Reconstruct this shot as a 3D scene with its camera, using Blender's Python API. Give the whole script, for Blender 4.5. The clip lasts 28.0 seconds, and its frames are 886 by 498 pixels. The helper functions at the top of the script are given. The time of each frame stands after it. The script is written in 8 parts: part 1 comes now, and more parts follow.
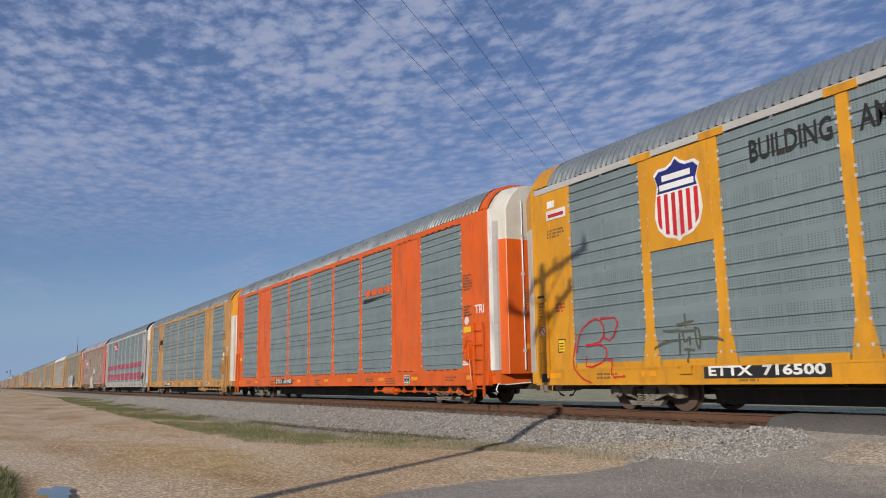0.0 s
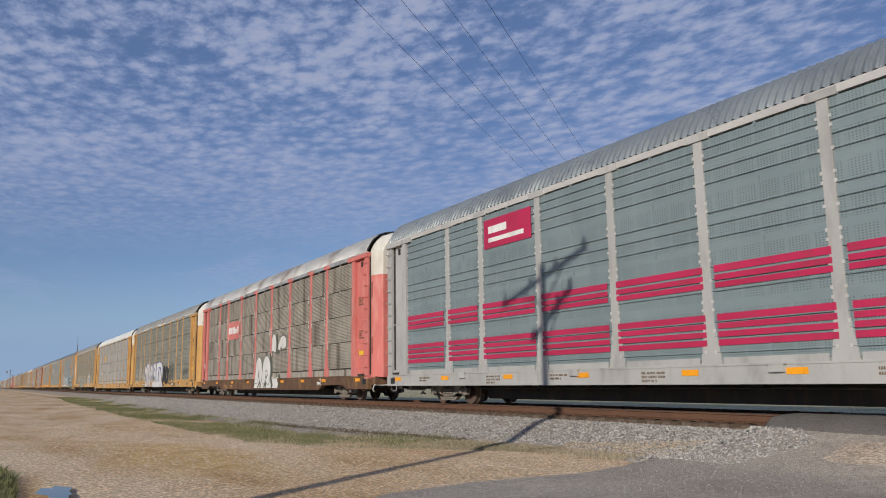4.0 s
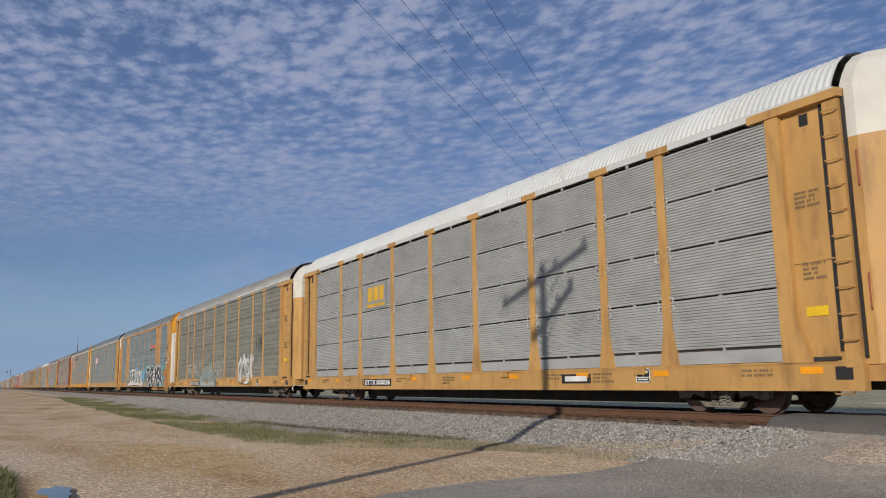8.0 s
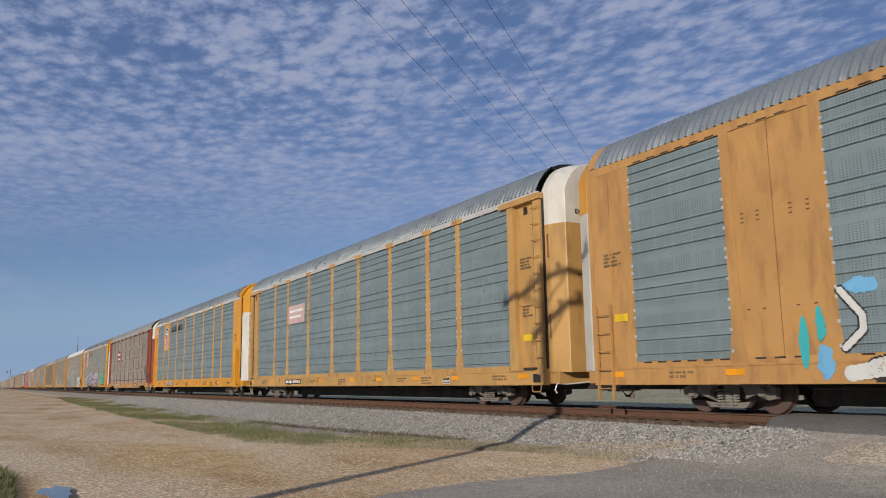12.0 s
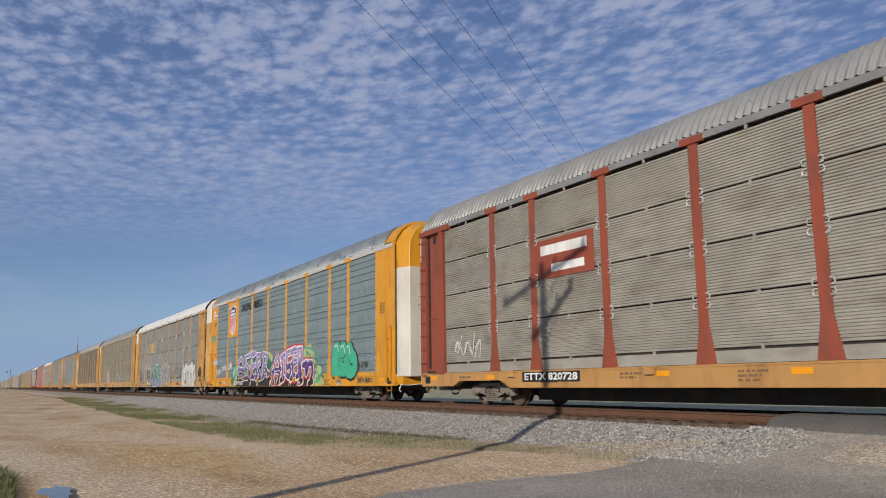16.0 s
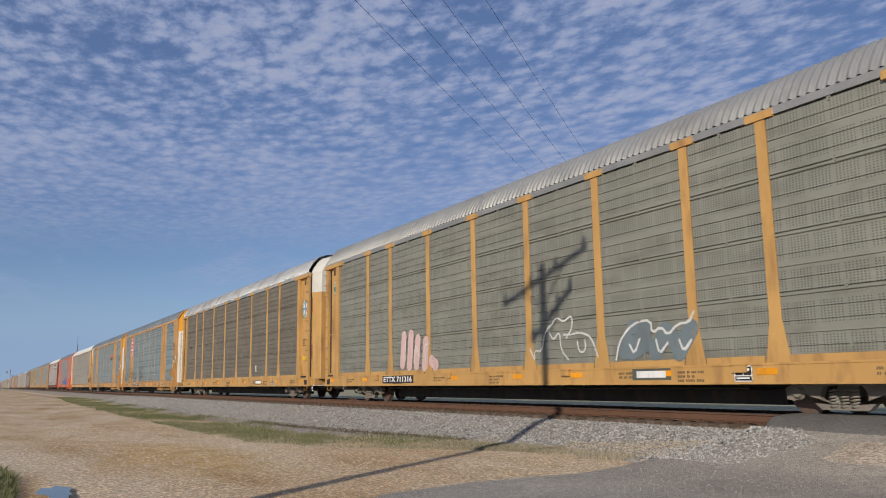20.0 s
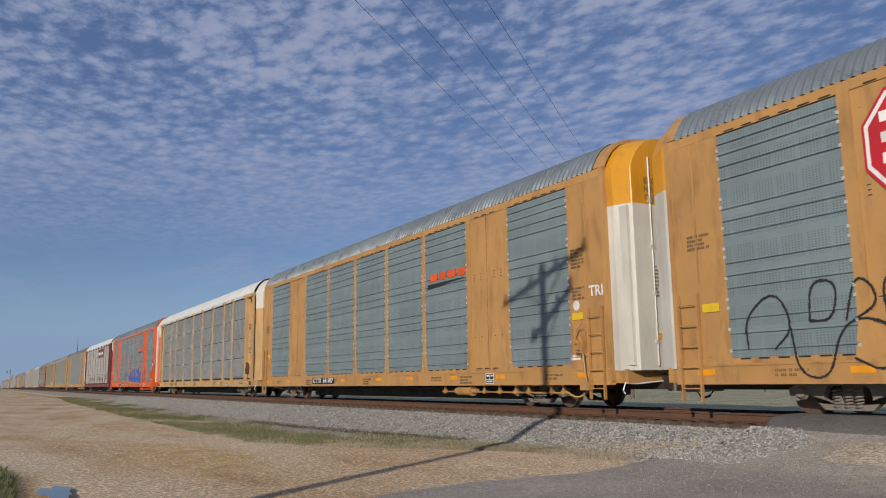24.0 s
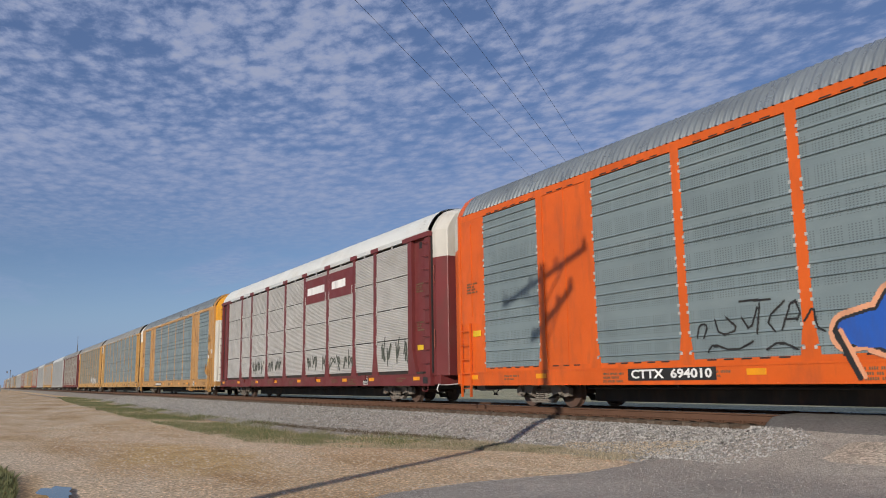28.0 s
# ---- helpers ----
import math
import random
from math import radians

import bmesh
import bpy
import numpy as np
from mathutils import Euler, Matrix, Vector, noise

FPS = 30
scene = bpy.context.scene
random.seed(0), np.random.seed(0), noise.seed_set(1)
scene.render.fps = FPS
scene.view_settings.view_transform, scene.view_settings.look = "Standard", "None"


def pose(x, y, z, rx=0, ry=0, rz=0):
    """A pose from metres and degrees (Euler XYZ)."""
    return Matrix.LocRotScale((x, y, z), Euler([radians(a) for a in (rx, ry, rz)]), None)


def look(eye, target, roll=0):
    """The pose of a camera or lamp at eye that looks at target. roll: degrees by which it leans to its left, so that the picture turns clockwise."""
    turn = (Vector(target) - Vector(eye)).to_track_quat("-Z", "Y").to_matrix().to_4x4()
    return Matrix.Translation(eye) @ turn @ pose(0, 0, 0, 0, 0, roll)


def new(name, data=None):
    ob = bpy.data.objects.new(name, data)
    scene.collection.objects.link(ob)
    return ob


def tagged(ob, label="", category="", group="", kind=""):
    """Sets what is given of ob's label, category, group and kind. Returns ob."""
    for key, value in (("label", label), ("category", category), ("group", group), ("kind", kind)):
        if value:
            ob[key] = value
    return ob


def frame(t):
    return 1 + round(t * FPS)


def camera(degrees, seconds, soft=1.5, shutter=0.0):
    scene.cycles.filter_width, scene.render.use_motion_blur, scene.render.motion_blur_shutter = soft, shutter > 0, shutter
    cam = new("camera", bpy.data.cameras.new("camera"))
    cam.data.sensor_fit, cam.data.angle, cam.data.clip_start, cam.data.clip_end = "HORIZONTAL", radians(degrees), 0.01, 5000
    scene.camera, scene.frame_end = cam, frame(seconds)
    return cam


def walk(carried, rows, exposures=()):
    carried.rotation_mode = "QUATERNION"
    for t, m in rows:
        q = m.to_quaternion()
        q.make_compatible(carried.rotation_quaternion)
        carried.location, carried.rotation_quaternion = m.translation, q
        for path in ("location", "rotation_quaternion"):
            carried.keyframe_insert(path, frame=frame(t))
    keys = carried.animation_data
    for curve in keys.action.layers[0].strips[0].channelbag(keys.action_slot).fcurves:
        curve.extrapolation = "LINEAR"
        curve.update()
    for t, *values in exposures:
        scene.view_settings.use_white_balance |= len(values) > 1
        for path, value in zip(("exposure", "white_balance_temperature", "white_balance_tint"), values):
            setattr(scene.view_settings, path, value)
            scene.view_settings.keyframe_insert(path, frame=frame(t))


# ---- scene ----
# The camera stands still on a tripod beside a grade crossing.
# World: x along the track (the train runs towards +x), y across it away from the camera, z up, 0 on the dirt.
YAW, PITCH, ROLL, EYE = radians(60.358), radians(9.378), -0.858, Vector((0, 0, 1.40))
AIM = Vector((-math.sin(YAW) * math.cos(PITCH), math.cos(YAW) * math.cos(PITCH), math.sin(PITCH)))
cam = camera(58.08, 28.0, soft=1.0, shutter=0.03)
walk(cam, [(0.0, look(EYE, EYE + AIM * 10, ROLL)), (28.0, look(EYE, EYE + AIM * 10, ROLL))],
     [(0.0, -0.02), (1.0, 0.05), (2.0, -0.13), (3.0, 0.06), (6.0, 0.0), (7.0, -0.02), (8.0, -0.09), (9.0, -0.12), (10.0, 0.07), (11.0, 0.0), (12.0, -0.04), (15.0, 0.0), (16.0, 0.02),
      (17.0, 0.05), (18.0, -0.1), (19.0, -0.06), (20.0, 0.05), (21.0, 0.0), (24.0, -0.12), (25.0, 0.04), (26.0, -0.06), (27.0, -0.12), (28.0, 0.0)])

# ---- light: low winter sun behind the camera, blue sky ----
SUN_EL = radians(18.75)
SUN_WAY = Vector((-0.573 * math.cos(SUN_EL), 0.819 * math.cos(SUN_EL), -math.sin(SUN_EL)))
world = bpy.data.worlds.new("sky")
scene.world = world
world.use_nodes = True
wn = world.node_tree.nodes
sky = wn.new("ShaderNodeTexSky")
sky.sky_type = "NISHITA"
sky.sun_disc = False
sky.sun_elevation = SUN_EL
sky.sun_rotation = math.atan2(0.573, -0.819)
sky.altitude, sky.air_density, sky.dust_density, sky.ozone_density = 100, 0.8, 0.1, 3.0
wn["Background"].inputs["Strength"].default_value = 0.072
hue = wn.new("ShaderNodeMix")
hue.data_type, hue.blend_type = "RGBA", "MULTIPLY"
hue.inputs[0].default_value, hue.inputs[7].default_value = 1.0, (1.0, 0.97, 1.05, 1)
world.node_tree.links.new(sky.outputs[0], hue.inputs[6])
world.node_tree.links.new(hue.outputs[2], wn["Background"].inputs["Color"])
sun_data = bpy.data.lights.new("sun", "SUN")
sun_data.energy, sun_data.angle, sun_data.color = 3.8, radians(0.53), (1.0, 0.91, 0.79)
sun = new("sun", sun_data)
sun.matrix_world = look((30, -40, 30), Vector((30, -40, 30)) + SUN_WAY)
scene.view_settings.exposure = 0.0

RAIL = 0.67      # top of the rails above the dirt
TRACK = 14.05    # the track's middle line
GAUGE = 0.7175


# ---- materials ----
def material(name, col, rough=0.6, metal=0.0, var=0.25, vscale=0.8, grain=0.12, gscale=40.0, bump=0.08,
             stain=None, amount=0.4, streak=(1, 1, 1), sscale=1.5, holes=None, object_random=0.0, ribs=None):
    """Paint, metal, stone: colour with broad and fine variation, a stain with its own shape, fine relief."""
    m = bpy.data.materials.new(name)
    m.use_nodes = True
    n, l = m.node_tree.nodes, m.node_tree.links
    b = n["Principled BSDF"]
    b.inputs["Roughness"].default_value, b.inputs["Metallic"].default_value = rough, metal
    tc, info = n.new("ShaderNodeTexCoord"), n.new("ShaderNodeObjectInfo")
    shift = n.new("ShaderNodeVectorMath")
    shift.operation = "MULTIPLY_ADD"
    l.new(info.outputs["Random"], shift.inputs[0])
    shift.inputs[1].default_value = (37, 53, 71)
    l.new(tc.outputs["Object"], shift.inputs[2])

    def noise_of(scale, detail, stretch=(1, 1, 1)):
        mp, t = n.new("ShaderNodeMapping"), n.new("ShaderNodeTexNoise")
        mp.inputs["Scale"].default_value = stretch
        l.new(shift.outputs[0], mp.inputs["Vector"])
        l.new(mp.outputs[0], t.inputs["Vector"])
        t.inputs["Scale"].default_value, t.inputs["Detail"].default_value = scale, detail
        t.inputs["Roughness"].default_value = 0.6
        return t.outputs["Fac"]

    def mix(fac, a, c, kind="MIX"):
        x = n.new("ShaderNodeMix")
        x.data_type, x.blend_type = "RGBA", kind
        for sock, v in ((x.inputs[0], fac), (x.inputs[6], a), (x.inputs[7], c)):
            if isinstance(v, (int, float)):
                sock.default_value = v
            elif isinstance(v, tuple):
                sock.default_value = (*v[:3], 1)
            else:
                l.new(v, sock)
        return x.outputs[2]

    def ramp(v, lo, hi, a=0.0, c=1.0):
        r = n.new("ShaderNodeMapRange")
        l.new(v, r.inputs[0])
        for i, q in enumerate((lo, hi, a, c)):
            r.inputs[i + 1].default_value = q
        return r.outputs[0]

    def maths(op, a, c=0.0):
        x = n.new("ShaderNodeMath")
        x.operation = op
        for sock, v in zip(x.inputs, (a, c)):
            if isinstance(v, (int, float)):
                sock.default_value = v
            else:
                l.new(v, sock)
        return x.outputs[0]

    dark = tuple(c * (1 - var) for c in col)
    lite = tuple(min(1, c * (1 + var * 0.6)) for c in col)
    out = mix(ramp(noise_of(vscale, 5), 0.3, 0.7), dark, lite)
    fine = noise_of(gscale, 3)
    out = mix(ramp(fine, 0.3, 0.7, 0, grain), out, tuple(c * 0.45 for c in col))
    if stain:
        out = mix(ramp(noise_of(sscale, 6, streak), 0.5, 0.72, 0, amount), out, stain)
    if holes:
        sx, sz, depth = holes
        xyz = n.new("ShaderNodeSeparateXYZ")
        l.new(tc.outputs["Object"], xyz.inputs[0])
        hx = maths("LESS_THAN", maths("FRACT", maths("MULTIPLY", xyz.outputs[0], sx)), 0.42)
        hz = maths("LESS_THAN", maths("FRACT", maths("MULTIPLY", xyz.outputs[2], sz)), 0.5)
        row = maths("LESS_THAN", maths("FRACT", maths("MULTIPLY", xyz.outputs[2], 1.72)), 0.72)
        col_ = maths("LESS_THAN", maths("FRACT", maths("MULTIPLY", xyz.outputs[0], 1.9)), 0.8)
        h = maths("MULTIPLY", maths("MULTIPLY", hx, hz), maths("MULTIPLY", row, col_))
        out = mix(maths("MULTIPLY", h, depth), out, (0.02, 0.022, 0.024))
    if object_random:
        out = mix(maths("MULTIPLY", info.outputs["Random"], object_random), out, tuple(c * 0.5 for c in col))
    l.new(out, b.inputs["Base Color"])
    rr = ramp(noise_of(vscale * 3, 4), 0.3, 0.7, max(0.05, rough - 0.12), min(1, rough + 0.12))
    l.new(rr, b.inputs["Roughness"])
    if bump:
        bp = n.new("ShaderNodeBump")
        bp.inputs["Strength"].default_value, bp.inputs["Distance"].default_value = min(1, bump * 4), 0.02
        l.new(fine, bp.inputs["Height"])
        l.new(bp.outputs[0], b.inputs["Normal"])
    return m


RUST = (0.16, 0.07, 0.035)
GRIME = (0.07, 0.055, 0.04)
PAINT = {}


def paint(key):
    """The train's paints and metals, made when first asked for."""
    if key not in PAINT:
        c = dict(
            orange=((0.68, 0.115, 0.012), 0.42, GRIME), tan=((0.48, 0.262, 0.09), 0.5, RUST),
            yellow=((0.51, 0.295, 0.098), 0.5, RUST), palebuff=((0.53, 0.335, 0.15), 0.5, RUST), silvergrey=((0.40, 0.41, 0.40), 0.5, GRIME), upyellow=((0.66, 0.30, 0.018), 0.4, GRIME),
            silver=((0.40, 0.40, 0.39), 0.5, GRIME), pink=((0.56, 0.16, 0.14), 0.6, (0.62, 0.36, 0.3)),
            maroon=((0.16, 0.03, 0.03), 0.5, GRIME), oxide=((0.28, 0.065, 0.035), 0.6, GRIME),
            rustsill=((0.11, 0.06, 0.035), 0.8, (0.42, 0.24, 0.08)), fadedletter=((0.42, 0.22, 0.09), 0.7, GRIME), black=((0.02, 0.02, 0.021), 0.6, GRIME), dark=((0.035, 0.03, 0.027), 0.8, RUST),
            white=((0.62, 0.60, 0.54), 0.5, (0.35, 0.28, 0.2)), signwhite=((0.8, 0.8, 0.78), 0.4, GRIME),
            red=((0.55, 0.02, 0.03), 0.4, GRIME), navy=((0.02, 0.025, 0.17), 0.4, GRIME),
            reflect=((0.85, 0.34, 0.01), 0.35, GRIME), signyellow=((0.8, 0.52, 0.02), 0.4, GRIME),
            stencil=((0.15, 0.105, 0.06), 0.7, GRIME), brown=((0.10, 0.055, 0.035), 0.8, GRIME),
            castiron=((0.20, 0.178, 0.152), 0.75, RUST), magenta=((0.45, 0.02, 0.08), 0.5, GRIME),
            teal=((0.05, 0.42, 0.45), 0.5, GRIME), green=((0.05, 0.42, 0.26), 0.5, GRIME),
            darkgreen=((0.03, 0.16, 0.09), 0.5, GRIME), lime=((0.42, 0.5, 0.2), 0.5, GRIME),
            purple=((0.085, 0.035, 0.19), 0.5, GRIME), lilac=((0.27, 0.22, 0.46), 0.5, GRIME),
            brownred=((0.12, 0.05, 0.04), 0.6, GRIME), forest=((0.04, 0.24, 0.07), 0.5, GRIME), slate=((0.16, 0.20, 0.22), 0.6, GRIME), skyblue=((0.16, 0.42, 0.66), 0.5, GRIME), leaf=((0.46, 0.50, 0.22), 0.5, GRIME), blue=((0.02, 0.10, 0.45), 0.5, GRIME), salmon=((0.75, 0.35, 0.2), 0.5, GRIME),
            chalk=((0.62, 0.62, 0.6), 0.7, (0.3, 0.3, 0.28)), blush=((0.6, 0.42, 0.4), 0.7, GRIME),
            wedge=((0.75, 0.1, 0.01), 0.4, GRIME), smoke=((0.09, 0.1, 0.08), 0.7, GRIME),
            sage=((0.26, 0.31, 0.29), 0.6, GRIME), crossblue=((0.14, 0.30, 0.52), 0.5, GRIME), logogold=((0.72, 0.42, 0.02), 0.4, GRIME), santablue=((0.08, 0.2, 0.3), 0.5, GRIME),
        )
        if key in c:
            col, rough, st = c[key]
            worn = 0.5 if key in ("yellow", "tan", "pink", "oxide") else 0.3
            PAINT[key] = material("paint " + key, col, rough, 0, 0.16, 0.5, 0.1, 30, 0.02, st, worn, (1.8, 1.8, 0.5), 1.6)
        else:
            PAINT[key] = {
                "bluegrey": lambda: material("blue grey panel", (0.20, 0.255, 0.27), 0.5, 0.1, 0.12, 0.6, 0.1, 30, 0.03, (0.27, 0.32, 0.325), 0.35, (1, 1, 3), 0.8, (15, 22, 0.45)),
                "olivegrey": lambda: material("weathered grey panel", (0.25, 0.25, 0.21), 0.62, 0.15, 0.14, 0.7, 0.12, 30, 0.03, (0.10, 0.085, 0.06), 0.4, (1, 1, 3), 0.8, (15, 22, 0.6)),
                "browngrey": lambda: material("brown weathered panel", (0.17, 0.15, 0.118), 0.7, 0.1, 0.16, 0.7, 0.14, 30, 0.03, (0.21, 0.2, 0.17), 0.4, (1, 1, 3), 0.8, (15, 22, 0.6)),
                "palegalv": lambda: material("bright galvanised steel", (0.43, 0.44, 0.435), 0.5, 0.2, 0.12, 0.8, 0.12, 30, 0.03, (0.25, 0.245, 0.23), 0.4, (1, 1, 4), 0.9),
                "steel": lambda: material("galvanised corrugated steel", (0.345, 0.355, 0.35), 0.5, 0.2, 0.14, 0.8, 0.12, 30, 0.03, (0.16, 0.155, 0.14), 0.4, (1, 1, 4), 0.9),
                "rustysteel": lambda: material("stained galvanised steel", (0.385, 0.365, 0.32), 0.55, 0.2, 0.2, 0.8, 0.14, 30, 0.03, (0.19, 0.14, 0.09), 0.5, (1, 1, 4), 0.9),
                "cpbrown": lambda: material("rust washed steel", (0.36, 0.335, 0.29), 0.7, 0.1, 0.25, 0.9, 0.2, 30, 0.03, (0.075, 0.045, 0.03), 1.0, (2.6, 2.6, 0.10), 0.9),
                "palesteel": lambda: material("pale galvanised steel", (0.55, 0.54, 0.52), 0.5, 0.2, 0.12, 0.8, 0.1, 30, 0.03, (0.4, 0.37, 0.33), 0.5, (1, 1, 4), 0.9),
                "roofgrey": lambda: material("galvanised roof", (0.35, 0.385, 0.385), 0.34, 0.65, 0.15, 0.6, 0.1, 25, 0.03, (0.2, 0.21, 0.22), 0.4, (1, 3, 1), 0.7),
                "roofpale": lambda: material("weathered pale roof", (0.43, 0.42, 0.385), 0.38, 0.55, 0.15, 0.6, 0.1, 25, 0.03, (0.3, 0.27, 0.22), 0.4, (1, 3, 1), 0.7),
                "roofwhite": lambda: material("white painted roof", (0.62, 0.64, 0.625), 0.38, 0.1, 0.08, 0.6, 0.06, 25, 0.02, (0.5, 0.45, 0.36), 0.35, (1, 3, 1), 0.7),
                "roofrust": lambda: material("rust streaked roof", (0.52, 0.52, 0.50), 0.40, 0.5, 0.15, 0.6, 0.1, 25, 0.03, (0.14, 0.08, 0.05), 0.8, (0.6, 0.6, 0.6), 1.2),
                "wheelsteel": lambda: material("worn wheel steel", (0.16, 0.11, 0.09), 0.55, 0.4, 0.2, 3, 0.1, 50, 0.05, RUST, 0.5),
            }[key]()
    return PAINT[key]


# ---- mesh helpers ----
MESHES = {}
SMALL = {"screen_clip", "post_clip", "plate_mark", "stencil", "data_panel", "ring_mark", "panel_seam", "tie_plate", "spring_group", "bracket", "drain_slot", "number", "lettering"}


def finish(name, bm, mat, smooth=False):
    me = bpy.data.meshes.new(name)
    bmesh.ops.recalc_face_normals(bm, faces=bm.faces)
    bm.to_mesh(me)
    bm.free()
    me.materials.append(mat)
    if smooth:
        me.polygons.foreach_set("use_smooth", [True] * len(me.polygons))
    return me


def part(name, me, parent, at=(0, 0, 0), label="", turn=(0, 0, 0)):
    """One mesh object under a thing or under a part."""
    ob = new(name, me)
    ob.parent = parent
    ob.matrix_basis = pose(*at, *turn)
    if name in SMALL:
        tagged(ob, kind="stuff")
    return tagged(ob, label) if label else ob


def shared(key, build):
    """A mesh that alike parts share."""
    if key not in MESHES:
        MESHES[key] = build()
    return MESHES[key]


def add_box(bm, x0, x1, y0, y1, z0, z1, bevel=0.0):
    v = [bm.verts.new((x, y, z)) for x in (x0, x1) for y in (y0, y1) for z in (z0, z1)]
    for f in ((0, 1, 3, 2), (4, 6, 7, 5), (0, 4, 5, 1), (2, 3, 7, 6), (0, 2, 6, 4), (1, 5, 7, 3)):
        bm.faces.new([v[i] for i in f])


def add_prism(bm, poly, y0, y1):
    """A polygon in x and z, drawn out from y0 to y1."""
    a = [bm.verts.new((x, y0, z)) for x, z in poly]
    c = [bm.verts.new((x, y1, z)) for x, z in poly]
    bm.faces.new(a)
    bm.faces.new(c[::-1])
    for i in range(len(poly)):
        j = (i + 1) % len(poly)
        bm.faces.new((a[i], a[j], c[j], c[i]))


def add_tube(bm, pts, r, sides=6):
    """A round bar along points."""
    pts = [Vector(p) for p in pts]
    rings = []
    for i, p in enumerate(pts):
        d = (pts[min(i + 1, len(pts) - 1)] - pts[max(i - 1, 0)]).normalized()
        u = d.orthogonal().normalized()
        w = d.cross(u)
        rings.append([bm.verts.new(p + r * (math.cos(a) * u + math.sin(a) * w)) for a in (k * math.tau / sides for k in range(sides))])
    for a, c in zip(rings, rings[1:]):
        best = min(range(sides), key=lambda s: (a[0].co - c[s].co).length)
        for k in range(sides):
            bm.faces.new((a[k], a[(k + 1) % sides], c[(k + 1 + best) % sides], c[(k + best) % sides]))
    bm.faces.new(rings[0])
    bm.faces.new(rings[-1][::-1])


def add_lathe(bm, rings, cx, cz, sides=20):
    """Rings of (y, radius) round an axis along y."""
    loops = [[bm.verts.new((cx + r * math.cos(a), y, cz + r * math.sin(a))) for a in (k * math.tau / sides for k in range(sides))] for y, r in rings]
    for a, c in zip(loops, loops[1:]):
        for k in range(sides):
            bm.faces.new((a[k], a[(k + 1) % sides], c[(k + 1) % sides], c[k]))
    bm.faces.new(loops[0])
    bm.faces.new(loops[-1][::-1])


def box_mesh(name, mat, *b):
    bm = bmesh.new()
    for q in (b if isinstance(b[0], tuple) else (b,)):
        add_box(bm, *q)
    return finish(name, bm, mat)


def from_grid(name, co, nx, ny, mat, smooth=True):
    """A sheet from a grid of places co[nx, ny, 3]."""
    idx = np.arange(nx * ny).reshape(nx, ny)
    q = np.stack([idx[:-1, :-1], idx[1:, :-1], idx[1:, 1:], idx[:-1, 1:]], -1).reshape(-1, 4)
    me = bpy.data.meshes.new(name)
    me.from_pydata(co.reshape(-1, 3).tolist(), [], q.tolist())
    me.materials.append(mat)
    if smooth:
        me.polygons.foreach_set("use_smooth", [True] * len(me.polygons))
    return me


def text_mesh(words, size, mat, align="LEFT", bold=0.0, shear=0.0, spacing=1.0, extrude=0.0):
    """Words in the built-in font, standing in the x-z plane and facing -y."""
    cu = bpy.data.curves.new("text", "FONT")
    cu.body, cu.size, cu.align_x, cu.offset, cu.shear, cu.space_character, cu.extrude = words, size, align, bold, shear, spacing, extrude
    cu.resolution_u = 2
    ob = bpy.data.objects.new("text", cu)
    scene.collection.objects.link(ob)
    dg = bpy.context.evaluated_depsgraph_get()
    me = bpy.data.meshes.new_from_object(ob.evaluated_get(dg))
    bpy.data.objects.remove(ob)
    bpy.data.curves.remove(cu)
    me.transform(Matrix.Rotation(radians(90), 4, "X"))
    me.materials.clear()
    me.materials.append(mat)
    return me


# ---- setting: ground, road, track ----
def value_noise(x, y, seed=0):
    """Smooth random heights over the plane, by sums of sines; x and y are arrays."""
    rng = np.random.default_rng(seed)
    z = np.zeros_like(x)
    for k in range(9):
        a, w, p = rng.uniform(0, math.tau), rng.uniform(0.6, 1.6), rng.uniform(0, math.tau)
        z += np.sin((x * math.cos(a) + y * math.sin(a)) * w + p)
    return z / 9


def spaced(marks):
    """Places from (start, end, step) stretches."""
    out = []
    for a, c, s in marks:
        out += list(np.arange(a, c, s))
    return np.array(out + [marks[-1][1]])


def ground_height(x, y):
    """The dirt: shallow ruts and puddle hollow, a swale beside the ballast."""
    z = 0.025 * value_noise(x * 0.5, y * 0.9, 3) + 0.008 * value_noise(x * 4, y * 4, 4)
    near = np.clip(1 - np.hypot(x + 12.1, (y - 0.55) * 1.6) / 1.6, 0, 1)
    z -= 0.06 * near
    swale = np.clip(1 - np.abs(y - 8.3) / 2.0, 0, 1) * np.clip((-x - 15) / 6, 0, 1)
    z -= 0.10 * swale
    fade = np.clip(1 - np.hypot(x, y) / 900, 0, 1)
    return z * fade - 0.01


# a clay-stained patch 8 by 2.6 m round (-17, 3.6)
PATCH = (17 / 3.8 - 0.6, -3.6 / 1.3 - 0.6, 0), (1 / 3.8, 1 / 1.3, 0)


